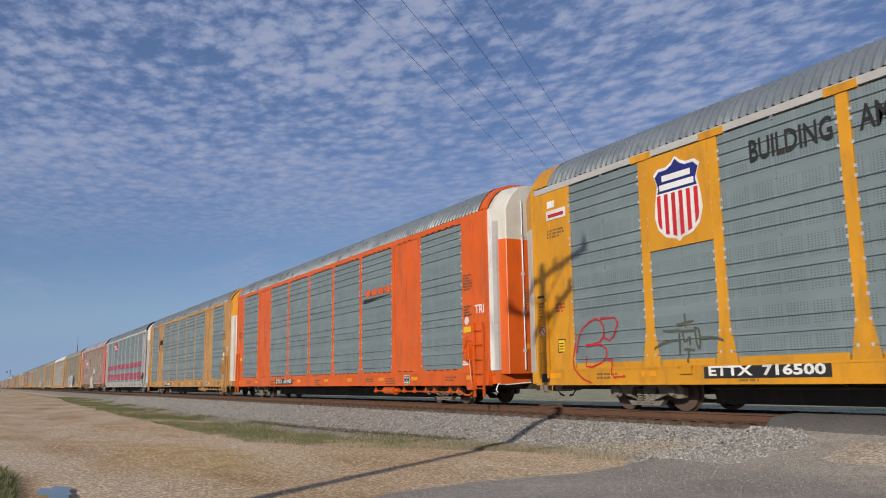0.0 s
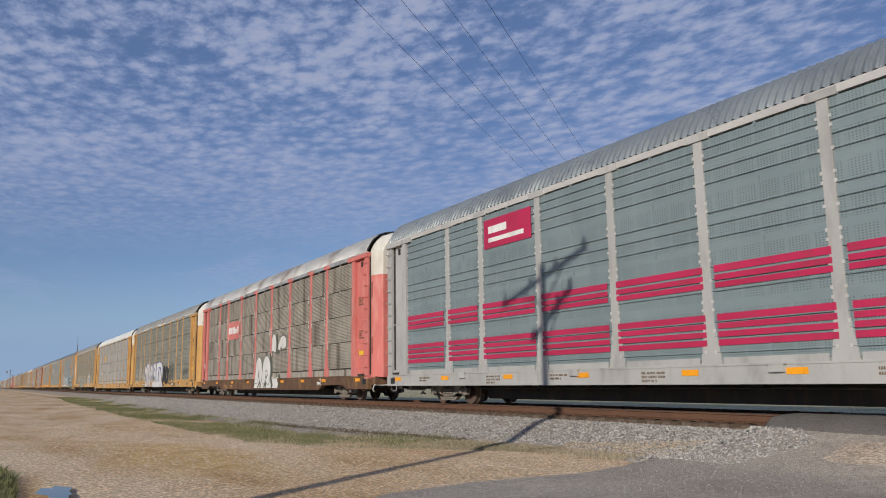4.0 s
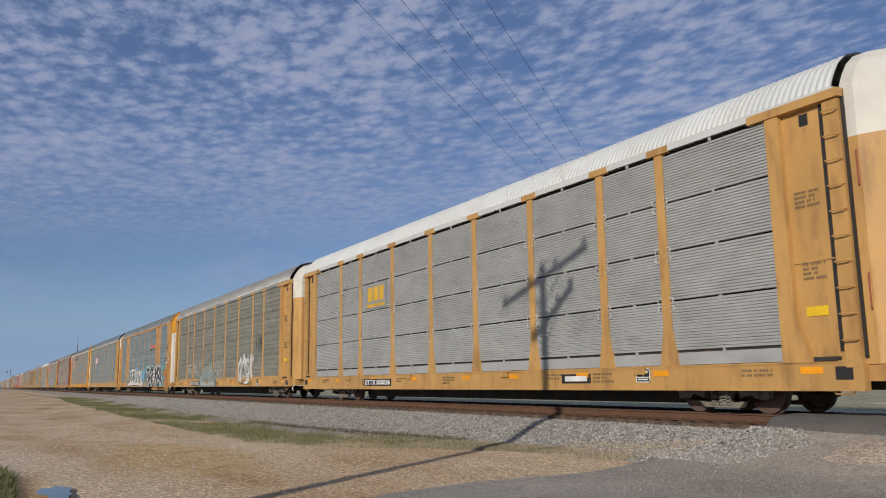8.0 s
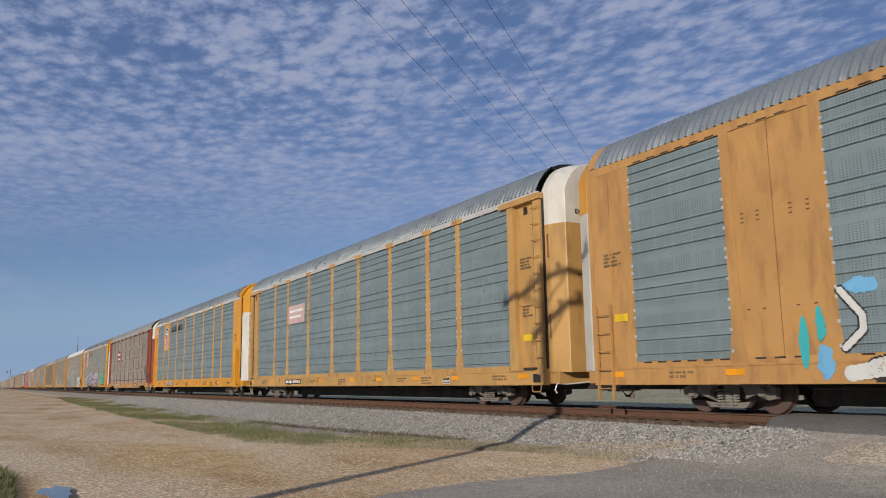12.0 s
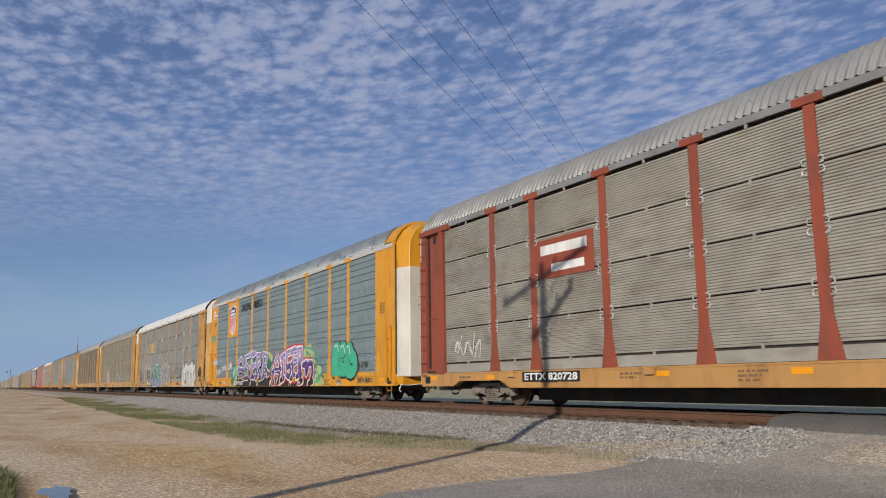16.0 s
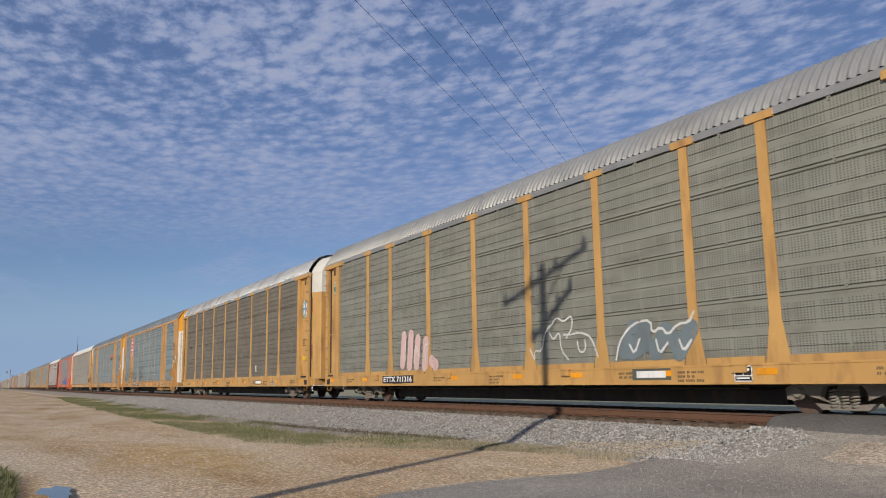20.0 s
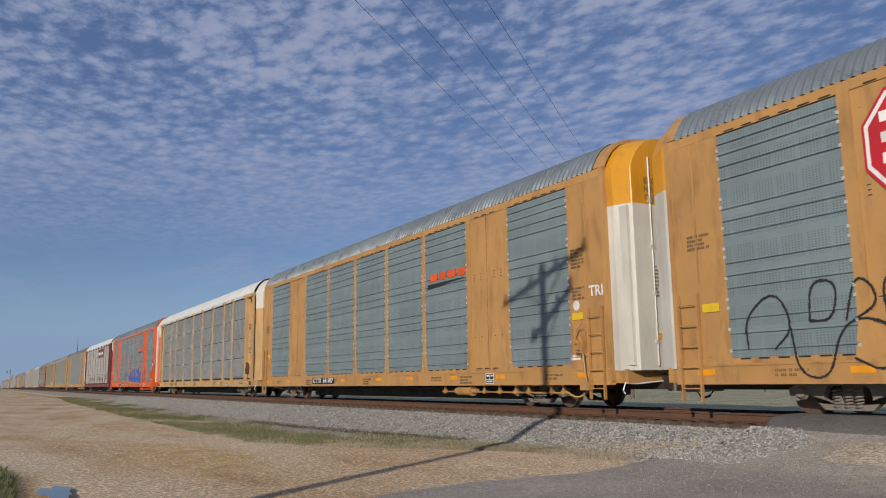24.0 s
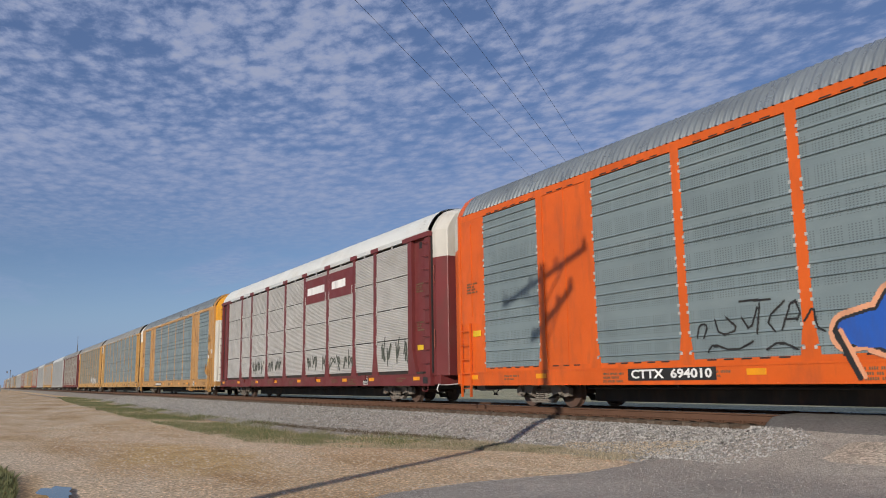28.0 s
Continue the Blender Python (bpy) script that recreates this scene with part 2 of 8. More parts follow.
def ground_material():
    """Tan dirt and gravel; damp brown patches; grit."""
    m = bpy.data.materials.new("dirt and gravel")
    m.use_nodes = True
    n, l = m.node_tree.nodes, m.node_tree.links
    b = n["Principled BSDF"]
    b.inputs["Roughness"].default_value = 0.95
    tc = n.new("ShaderNodeTexCoord")

    def tex(scale, detail, stretch=(1, 1, 1), rough=0.6):
        mp, t = n.new("ShaderNodeMapping"), n.new("ShaderNodeTexNoise")
        mp.inputs["Scale"].default_value = stretch
        l.new(tc.outputs["Object"], mp.inputs[0])
        l.new(mp.outputs[0], t.inputs["Vector"])
        t.inputs["Scale"].default_value, t.inputs["Detail"].default_value, t.inputs["Roughness"].default_value = scale, detail, rough
        return t.outputs["Fac"]

    def ramp(src, stops):
        r = n.new("ShaderNodeValToRGB")
        while len(r.color_ramp.elements) < len(stops):
            r.color_ramp.elements.new(0.5)
        for e, (p, c) in zip(r.color_ramp.elements, stops):
            e.position, e.color = p, (*c, 1)
        l.new(src, r.inputs[0])
        return r.outputs[0]

    def mix(fac, a, c, kind="MIX"):
        x = n.new("ShaderNodeMix")
        x.data_type, x.blend_type = "RGBA", kind
        l.new(fac, x.inputs[0]) if not isinstance(fac, float) else setattr(x.inputs[0], "default_value", fac)
        l.new(a, x.inputs[6])
        l.new(c, x.inputs[7])
        return x.outputs[2]

    broad = ramp(tex(0.22, 6, (0.6, 1.6, 1)), ((0.32, (0.56, 0.36, 0.17)), (0.46, (0.70, 0.50, 0.29)), (0.56, (0.78, 0.605, 0.40)), (0.72, (0.87, 0.725, 0.53))))
    damp = ramp(tex(0.35, 4, (0.5, 1.4, 1)), ((0.54, (1, 1, 1)), (0.68, (0.76, 0.66, 0.5))))
    grit = ramp(tex(14, 6, rough=0.75), ((0.30, (0.58, 0.55, 0.51)), (0.47, (1, 1, 1)), (0.74, (1.3, 1.3, 1.3))))
    peb = n.new("ShaderNodeTexVoronoi")
    l.new(tc.outputs["Object"], peb.inputs["Vector"])
    peb.inputs["Scale"].default_value = 15
    stones = ramp(peb.outputs["Distance"], ((0.05, (1.45, 1.43, 1.4)), (0.25, (1, 1, 1)), (0.6, (0.7, 0.68, 0.65))))
    chips, sep = n.new("ShaderNodeTexVoronoi"), n.new("ShaderNodeSeparateColor")
    l.new(tc.outputs["Object"], chips.inputs["Vector"])
    chips.inputs["Scale"].default_value = 34
    l.new(chips.outputs["Color"], sep.inputs[0])
    speck = ramp(sep.outputs[0], ((0.08, (0.68, 0.66, 0.63)), (0.4, (1, 1, 1)), (0.95, (1.22, 1.22, 1.22))))
    soil = mix(1.0, mix(1.0, mix(1.0, broad, damp, "MULTIPLY"), grit, "MULTIPLY"), stones, "MULTIPLY")
    mp, warp, far, r = n.new("ShaderNodeMapping"), n.new("ShaderNodeVectorMath"), n.new("ShaderNodeVectorMath"), n.new("ShaderNodeMapRange")
    mp.inputs["Location"].default_value, mp.inputs["Scale"].default_value = PATCH
    l.new(tc.outputs["Object"], mp.inputs[0])
    wob = n.new("ShaderNodeTexNoise")
    l.new(tc.outputs["Object"], wob.inputs["Vector"])
    wob.inputs["Scale"].default_value, wob.inputs["Detail"].default_value = 0.7, 5
    warp.operation, far.operation = "MULTIPLY_ADD", "LENGTH"
    l.new(wob.outputs["Color"], warp.inputs[0])
    warp.inputs[1].default_value = (1.2, 1.2, 0)
    l.new(mp.outputs[0], warp.inputs[2])
    l.new(warp.outputs[0], far.inputs[0])
    l.new(far.outputs["Value"], r.inputs[0])
    for i, q in enumerate((0.6, 1.35, 0.95, 0.0)):
        r.inputs[i + 1].default_value = q
    clay = ramp(tex(1.2, 5), ((0.35, (0.47, 0.29, 0.10)), (0.65, (0.66, 0.46, 0.21))))
    soil = mix(r.outputs[0], soil, clay)
    l.new(mix(1.0, soil, speck, "MULTIPLY"), b.inputs["Base Color"])
    bp = n.new("ShaderNodeBump")
    bp.inputs["Strength"].default_value, bp.inputs["Distance"].default_value = 0.6, 0.03
    l.new(tex(18, 5), bp.inputs["Height"])
    l.new(bp.outputs[0], b.inputs["Normal"])
    return m


def make_ground():
    xs = spaced([(-4500, -600, 300), (-600, -120, 40), (-120, -45, 3), (-45, -3, 0.3), (-3, 60, 4), (60, 1000, 150), (1000, 4500, 500)])
    ys = spaced([(-4500, -600, 500), (-600, -60, 60), (-60, -3, 4), (-3, 12, 0.25), (12, 30, 1.5), (30, 300, 30), (300, 4500, 400)])
    gx, gy = np.meshgrid(xs, ys, indexing="ij")
    co = np.stack([gx, gy, ground_height(gx, gy)], -1)
    me = from_grid("ground", co, len(xs), len(ys), ground_material())
    tagged(new("ground", me), "tan dirt and gravel ground with damp brown patches", "ground", kind="structure")


BED_TOP = RAIL - 0.29     # top of the ballast beside the ties


def bed_foot(x):
    """How far the ballast's foot lies from the track's middle: it spreads up the line."""
    return np.interp(x, (-200, -90, -60, -40, -30, -21, -17, -12), (3.3, 3.9, 5.0, 5.5, 5.3, 4.6, 3.95, 3.7)) + 0.16 * value_noise(x * 0.9, x * 0.0, 8)


def bed_height(y, x):
    """The ballast's cross-section: a shoulder and a slope on both sides."""
    d = np.abs(y - TRACK)
    foot = bed_foot(x)
    return np.clip(np.minimum(BED_TOP, BED_TOP * (foot - d) / (foot - 1.95)), -0.08, None)


def make_bed():
    mat = material("grey ballast bed", (0.37, 0.335, 0.285), 0.95, 0, 0.3, 2.5, 0.6, 22, 0.25, (0.30, 0.22, 0.15), 0.5, (0.3, 1, 1), 0.6)
    xs = spaced([(-1500, -120, 30), (-120, -45, 1.5), (-45, -4, 0.16), (-4, 720, 12)])
    ys = np.linspace(TRACK - 5.9, TRACK + 4.2, 72)
    gx, gy = np.meshgrid(xs, ys, indexing="ij")
    z = bed_height(gy, gx)
    rng = np.random.default_rng(5)
    z = z + rng.uniform(-0.02, 0.02, z.shape) * (z > 0)
    rusty = material("rust-stained ballast", (0.13, 0.085, 0.055), 0.95, 0, 0.3, 3, 0.5, 25, 0.25, (0.22, 0.19, 0.16), 0.4)
    mid = spaced([(-1500, -120, 30), (-120, -45, 1.5), (-45, -10, 0.2), (-10, 720, 12)])
    rx, ry = np.meshgrid(mid, np.linspace(TRACK - 1.36, TRACK + 1.36, 18), indexing="ij")
    rz = RAIL - 0.235 + rng.uniform(-0.015, 0.015, rx.shape) - 0.12 * (np.abs(ry - TRACK) > 1.3)
    tagged(new("track_bed", from_grid("track_bed", np.stack([rx, ry, rz], -1), len(mid), 18, rusty, False)), "rust-stained ballast between the ties", "ballast", kind="structure")
    me = from_grid("ballast_bed", np.stack([gx, gy, z], -1), len(xs), len(ys), mat, False)
    tagged(new("ballast_bed", me), "bed of crushed grey ballast sloping down to the dirt", "ballast", kind="structure")


def scatter(name, label, category, mat, places, sizes, seed, flat=0.7):
    """Many small stones in one mesh."""
    rng = np.random.default_rng(seed)
    base = np.array([(1, 0, 0), (-1, 0, 0), (0, 1, 0), (0, -1, 0), (0, 0, 1), (0, 0, -1)], float)
    faces = np.array([(0, 2, 4), (2, 1, 4), (1, 3, 4), (3, 0, 4), (2, 0, 5), (1, 2, 5), (3, 1, 5), (0, 3, 5)])
    n = len(places)
    v = base[None] * rng.uniform(0.6, 1.3, (n, 6, 3)) * sizes[:, None, None] + rng.normal(0, 0.15, (n, 6, 3)) * sizes[:, None, None]
    v[:, :, 2] *= flat
    a = rng.uniform(0, math.tau, n)
    c, s = np.cos(a)[:, None], np.sin(a)[:, None]
    v = np.stack([v[..., 0] * c - v[..., 1] * s, v[..., 0] * s + v[..., 1] * c, v[..., 2]], -1) + places[:, None]
    f = (faces[None] + (np.arange(n) * 6)[:, None, None]).reshape(-1, 3)
    me = bpy.data.meshes.new(name)
    me.from_pydata(v.reshape(-1, 3).tolist(), [], f.tolist())
    me.materials.append(mat)
    return tagged(new(name, me), label, category, kind="stuff")


def stone_material(name, a, c, rough=0.9):
    """Stones whose colour changes from stone to stone."""
    m = bpy.data.materials.new(name)
    m.use_nodes = True
    n, l = m.node_tree.nodes, m.node_tree.links
    b = n["Principled BSDF"]
    b.inputs["Roughness"].default_value = rough
    g, r = n.new("ShaderNodeNewGeometry"), n.new("ShaderNodeValToRGB")
    r.color_ramp.elements[0].color, r.color_ramp.elements[1].color = (*a, 1), (*c, 1)
    l.new(g.outputs["Random Per Island"], r.inputs[0])
    l.new(r.outputs[0], b.inputs["Base Color"])
    return m


def make_stones():
    rng = np.random.default_rng(11)
    n = 62000
    x = -9.2 - 75 * rng.random(n) ** 1.75
    y = TRACK - 1.28 - (bed_foot(x) - 1.2) * rng.random(n) ** 0.9
    keep = x < -10.4 + 0.5 * rng.random(n) - 0.6 * np.clip(y - 12.6, 0, 1)
    x, y = x[keep], y[keep]
    z = bed_height(y, x)
    keep = z > -0.03
    p = np.stack([x, y, z + 0.004], -1)[keep]
    scatter("ballast_stones", "loose crushed grey and white ballast stones", "ballast", stone_material("crushed stone", (0.115, 0.11, 0.10), (0.47, 0.45, 0.42)),
            p, 0.013 + 0.028 * rng.random(len(p)) ** 1.6 * (1 + np.clip((-p[:, 0] - 25) / 60, 0, 0.7)), 12)
    n = 3400
    y = 10.1 + 1.85 * rng.random(n)
    x = -11.2 + 2.3 * rng.random(n) ** 1.3 * np.clip((12.6 - y) / 1.2, 0.2, 1) + 0.55 * (y - 10.1)
    p = np.stack([x, y, np.maximum(road_rise(x, y), bed_height(y, x)) + 0.012], -1)
    scatter("spilled_ballast", "ballast stones spilled along the edge of the ramp", "ballast", bpy.data.materials["crushed stone"], p, rng.uniform(0.012, 0.042, n), 14)
    n = 2600
    x = -13.6 + 3.2 * rng.random(n)
    y = 10.0 + 1.1 * rng.random(n) + 0.25 * (x + 12)
    p = np.stack([x, y, np.maximum(ground_height(x, y), bed_height(y, x)) + 0.022], -1)
    scatter("tan_gravel", "tan gravel washed over the foot of the ballast", "gravel", stone_material("tan gravel", (0.24, 0.185, 0.125), (0.55, 0.46, 0.34)), p, rng.uniform(0.008, 0.024, n), 17, 0.6)
    n = 11000
    x = -9.9 - 22 * rng.random(n) ** 1.5
    y = TRACK - bed_foot(x) - 0.15 + 1.0 * (rng.random(n) - 0.5)
    p = np.stack([x, y, np.maximum(ground_height(x, y), bed_height(y, x)) + 0.004], -1)
    scatter("ballast_fringe", "small grey stones strewn below the ballast", "ballast", bpy.data.materials["crushed stone"], p, rng.uniform(0.008, 0.028, n), 15, 0.6)
    n = 9000
    y = rng.uniform(1.2, 11.0, n)
    x = -9.8 + 2.2 * np.clip((4.6 - y) / 4.6, 0, 4) + 0.1 + 7 * rng.random(n) ** 1.4
    p = np.stack([x, y, road_rise(x, y) + 0.024], -1)
    scatter("road_grit", "loose pale grit on the asphalt", "gravel", stone_material("pale grit", (0.2, 0.18, 0.16), (0.62, 0.58, 0.52)), p, rng.uniform(0.003, 0.009, n), 16, 0.6)
    n = 20000
    x = -6 - 26 * rng.random(n) ** 1.4
    y = rng.uniform(1.5, 11.5, n)
    p = np.stack([x, y, ground_height(x, y) + 0.004], -1)
    scatter("gravel", "small pale gravel scattered over the dirt", "gravel", stone_material("pale gravel", (0.34, 0.265, 0.18), (0.70, 0.58, 0.43)), p, rng.uniform(0.005, 0.02, len(p)) * (1 + (-x - 6) / 40), 13, 0.5)


def make_track():
    rust = material("rusty rail web", (0.15, 0.078, 0.048), 0.8, 0.2, 0.2, 1.5, 0.2, 30, 0.05, (0.1, 0.05, 0.03), 0.4)
    head = material("worn rail head", (0.35, 0.33, 0.31), 0.3, 0.9, 0.1, 2, 0.05, 40, 0.01)
    prof = [(-0.076, -0.012), (0.076, -0.012), (0.076, 0.002), (0.014, 0.026), (0.010, 0.128), (0.038, 0.14), (0.038, 0.172), (0.028, 0.18), (-0.028, 0.18), (-0.038, 0.172), (-0.038, 0.14), (-0.010, 0.128), (-0.014, 0.026), (-0.076, 0.002)]
    for y in (TRACK - GAUGE, TRACK + GAUGE):
        bm = bmesh.new()
        a = [bm.verts.new((-1500, q, z)) for q, z in prof]
        c = [bm.verts.new((720, q, z)) for q, z in prof]
        for i in range(len(prof)):
            bm.faces.new((a[i], a[(i + 1) % len(prof)], c[(i + 1) % len(prof)], c[i]))
        me = finish("rail", bm, rust)
        me.materials.append(head)
        for f in me.polygons:
            if f.normal.z > 0.7 and f.center.z > 0.17:
                f.material_index = 1
        rail = new("rail", me)
        rail.location = (0, y, RAIL - 0.18)
        tagged(rail, "rusty brown steel rail with a worn shiny head", "rail", "rails of the track", "structure")
    wood = material("weathered creosoted tie", (0.13, 0.095, 0.07), 0.9, 0, 0.3, 3, 0.3, 30, 0.15, (0.25, 0.2, 0.15), 0.4, (6, 0.6, 6), 1)
    plate = material("rusty tie plate", (0.12, 0.06, 0.035), 0.8, 0.2, 0.2, 4, 0.2, 40, 0.05)
    tie_mesh = box_mesh("tie", wood, -0.115, 0.115, -1.3, 1.3, -0.18, 0)
    bm = bmesh.new()
    for s in (-1, 1):
        add_box(bm, -0.1, 0.1, s * GAUGE - 0.17, s * GAUGE + 0.17, 0, 0.016)
        for q in (-0.1, 0.1):
            add_box(bm, -0.06, -0.03, s * GAUGE + q - 0.015, s * GAUGE + q + 0.015, 0.016, 0.05)
            add_box(bm, 0.03, 0.06, s * GAUGE + q - 0.015, s * GAUGE + q + 0.015, 0.016, 0.05)
    plate_mesh = finish("tie_plates", bm, plate)
    rng = random.Random(4)
    for i in range(150):
        tie = new("tie", tie_mesh)
        tie.matrix_basis = pose(-4.5 - i * 0.52 + rng.uniform(-0.02, 0.02), TRACK + rng.uniform(-0.05, 0.05), RAIL - 0.205 + 0.006 * rng.random(), 0, 0, rng.uniform(-0.8, 0.8))
        tagged(tie, "weathered brown wooden railway tie in ballast", "railway tie", "ties of the track")
        part("tie_plate", plate_mesh, tie, (0, TRACK - tie.location.y, 0))


def road_rise(x, y):
    """The ramp up to the rails."""
    t = np.clip((y - 9.6) / (TRACK - 0.95 - 9.6), 0, 1)
    side = np.clip((x - (-10.9)) / 1.0, 0, 1)
    return (t * t * (3 - 2 * t)) * (RAIL + 0.01) * side


def speckled(name, tones, scale, deep):
    """Old asphalt: broad worn tones, stone chips of many greys, tan dust in patches."""
    m = bpy.data.materials.new(name)
    m.use_nodes = True
    n, l = m.node_tree.nodes, m.node_tree.links
    b = n["Principled BSDF"]
    b.inputs["Roughness"].default_value = 0.92
    tc = n.new("ShaderNodeTexCoord")

    def ramp(src, stops):
        r = n.new("ShaderNodeValToRGB")
        while len(r.color_ramp.elements) < len(stops):
            r.color_ramp.elements.new(0.5)
        for e, (p, c) in zip(r.color_ramp.elements, stops):
            e.position, e.color = p, (*c, 1)
        l.new(src, r.inputs[0])
        return r.outputs[0]

    def times(a, c):
        x = n.new("ShaderNodeMix")
        x.data_type, x.blend_type = "RGBA", "MULTIPLY"
        x.inputs[0].default_value = 1.0
        l.new(a, x.inputs[6])
        l.new(c, x.inputs[7])
        return x.outputs[2]

    wide = n.new("ShaderNodeTexNoise")
    l.new(tc.outputs["Object"], wide.inputs["Vector"])
    wide.inputs["Scale"].default_value, wide.inputs["Detail"].default_value, wide.inputs["Roughness"].default_value = 0.5, 8, 0.7
    out = ramp(wide.outputs["Fac"], tones)
    for s, lo, hi in ((scale, 1 - 0.55 * deep, 1 + 0.5 * deep), (scale * 0.4, 1 - 0.35 * deep, 1 + 0.3 * deep)):
        v, sep = n.new("ShaderNodeTexVoronoi"), n.new("ShaderNodeSeparateColor")
        l.new(tc.outputs["Object"], v.inputs["Vector"])
        v.inputs["Scale"].default_value = s
        l.new(v.outputs["Color"], sep.inputs[0])
        out = times(out, ramp(sep.outputs[0], ((0.1, (lo, lo, lo)), (0.55, (1, 1, 1)), (0.95, (hi, hi, hi)))))
    l.new(out, b.inputs["Base Color"])
    bp = n.new("ShaderNodeBump")
    bp.inputs["Strength"].default_value, bp.inputs["Distance"].default_value = 0.8, 0.012
    l.new(v.outputs["Distance"], bp.inputs["Height"])
    l.new(bp.outputs[0], b.inputs["Normal"])
    return m


def make_road():
    asphalt = speckled("old grey asphalt", ((0.30, (0.305, 0.27, 0.225)), (0.5, (0.385, 0.345, 0.288)), (0.7, (0.48, 0.43, 0.36))), 105, 0.75)

    def edge(y):
        """The road's ragged edge towards the dirt, as x."""
        return -9.4 - 0.45 * np.clip((y - 4) / 2, 0, 1) - 0.75 * np.clip((y - 8) / 2, 0, 1) + 1.5 * np.clip((y - 10.4) / 2.2, 0, 1) + 2.2 * np.clip((4.6 - y) / 4.6, 0, 4) + 0.10 * value_noise(y * 2.2, y * 0, 21) + 0.05 * value_noise(y * 9, y * 0, 22)

    ys = spaced([(-40, -4, 2), (-4, TRACK - 0.86, 0.2)])
    us = np.concatenate([[0, 0.02, 0.06, 0.12], np.linspace(0.2, 1, 30)])
    gy, gu = np.meshgrid(ys, us, indexing="ij")
    e = edge(gy)
    gx = e + (14 - e) * gu
    z = 0.012 + np.clip(gu / 0.02, 0, 1) * 0.03 - 0.03 + road_rise(gx, gy) + 0.006 * value_noise(gx * 1.5, gy * 1.5, 6) + 0.01
    me = from_grid("road", np.stack([gx, gy, z], -1), len(ys), len(us), asphalt)
    tagged(new("road", me), "old grey asphalt road rising to the grade crossing", "road", kind="structure")
    xs, ys = np.linspace(-8.6, 4, 60), np.linspace(10.5, 11.7, 16)
    gx, gy = np.meshgrid(xs, ys, indexing="ij")
    v = (gy - 11.1) / 0.6 + 0.25 * value_noise(gx * 1.3, gy, 24)
    z = road_rise(gx, gy) + 0.006 * value_noise(gx * 1.5, gy * 1.5, 6) + 0.026 - 0.03 * np.clip(np.abs(v) - 0.6, 0, 1) - 0.06 * np.clip((-7.7 - gx) / 0.8, 0, 1)
    me = from_grid("dirt_spill", np.stack([gx, gy, z], -1), 60, 16, speckled("pale dry dirt", ((0.3, (0.40, 0.33, 0.25)), (0.5, (0.50, 0.42, 0.325)), (0.7, (0.58, 0.49, 0.38))), 60, 0.8))
    tagged(new("dirt_spill", me), "tan dirt washed across the asphalt ramp", "dirt", kind="structure")
    fresh = speckled("patched dark asphalt", ((0.3, (0.13, 0.12, 0.11)), (0.5, (0.17, 0.157, 0.142)), (0.7, (0.22, 0.205, 0.18))), 105, 0.6)
    xs, ys = np.linspace(0, 1, 70), np.linspace(11.75, TRACK - 0.86, 26)
    gu, gy = np.meshgrid(xs, ys, indexing="ij")
    left = -9.3 - 1.0 * np.clip((gy - 11.75) / 0.8, 0, 1) + 0.07 * value_noise(gy * 4, gy * 0, 61)
    gx = left + (14 - left) * gu ** 2
    toe = np.clip(1 - (gy - 11.75 + 0.06 * value_noise(gx * 2, gx * 0, 62)) / 0.08, 0, 1)
    z = road_rise(np.maximum(gx, -9.9), gy) + 0.006 * value_noise(gx * 1.5, gy * 1.5, 6) + 0.032 - 0.03 * toe - 0.34 * np.clip((left + 0.35 - gx) / 0.35, 0, 1) ** 1.5
    me = from_grid("crossing_apron", np.stack([gx, gy, z], -1), 70, 26, fresh)
    tagged(new("crossing_apron", me), "dark patched asphalt apron rising to the rail", "road", kind="structure")
    between = box_mesh("crossing_panel", asphalt, -9.9, 14, TRACK - GAUGE + 0.11, TRACK + GAUGE - 0.11, RAIL - 0.15, RAIL - 0.005)
    tagged(new("crossing_panel", between), "asphalt crossing surface between the rails", "crossing", kind="structure")
    far = box_mesh("road_far", asphalt, -5.0, 14, TRACK + GAUGE + 0.08, TRACK + 5, RAIL - 0.65, RAIL - 0.01)
    tagged(new("road_far", far), "grey asphalt road beyond the rails", "road", kind="structure")


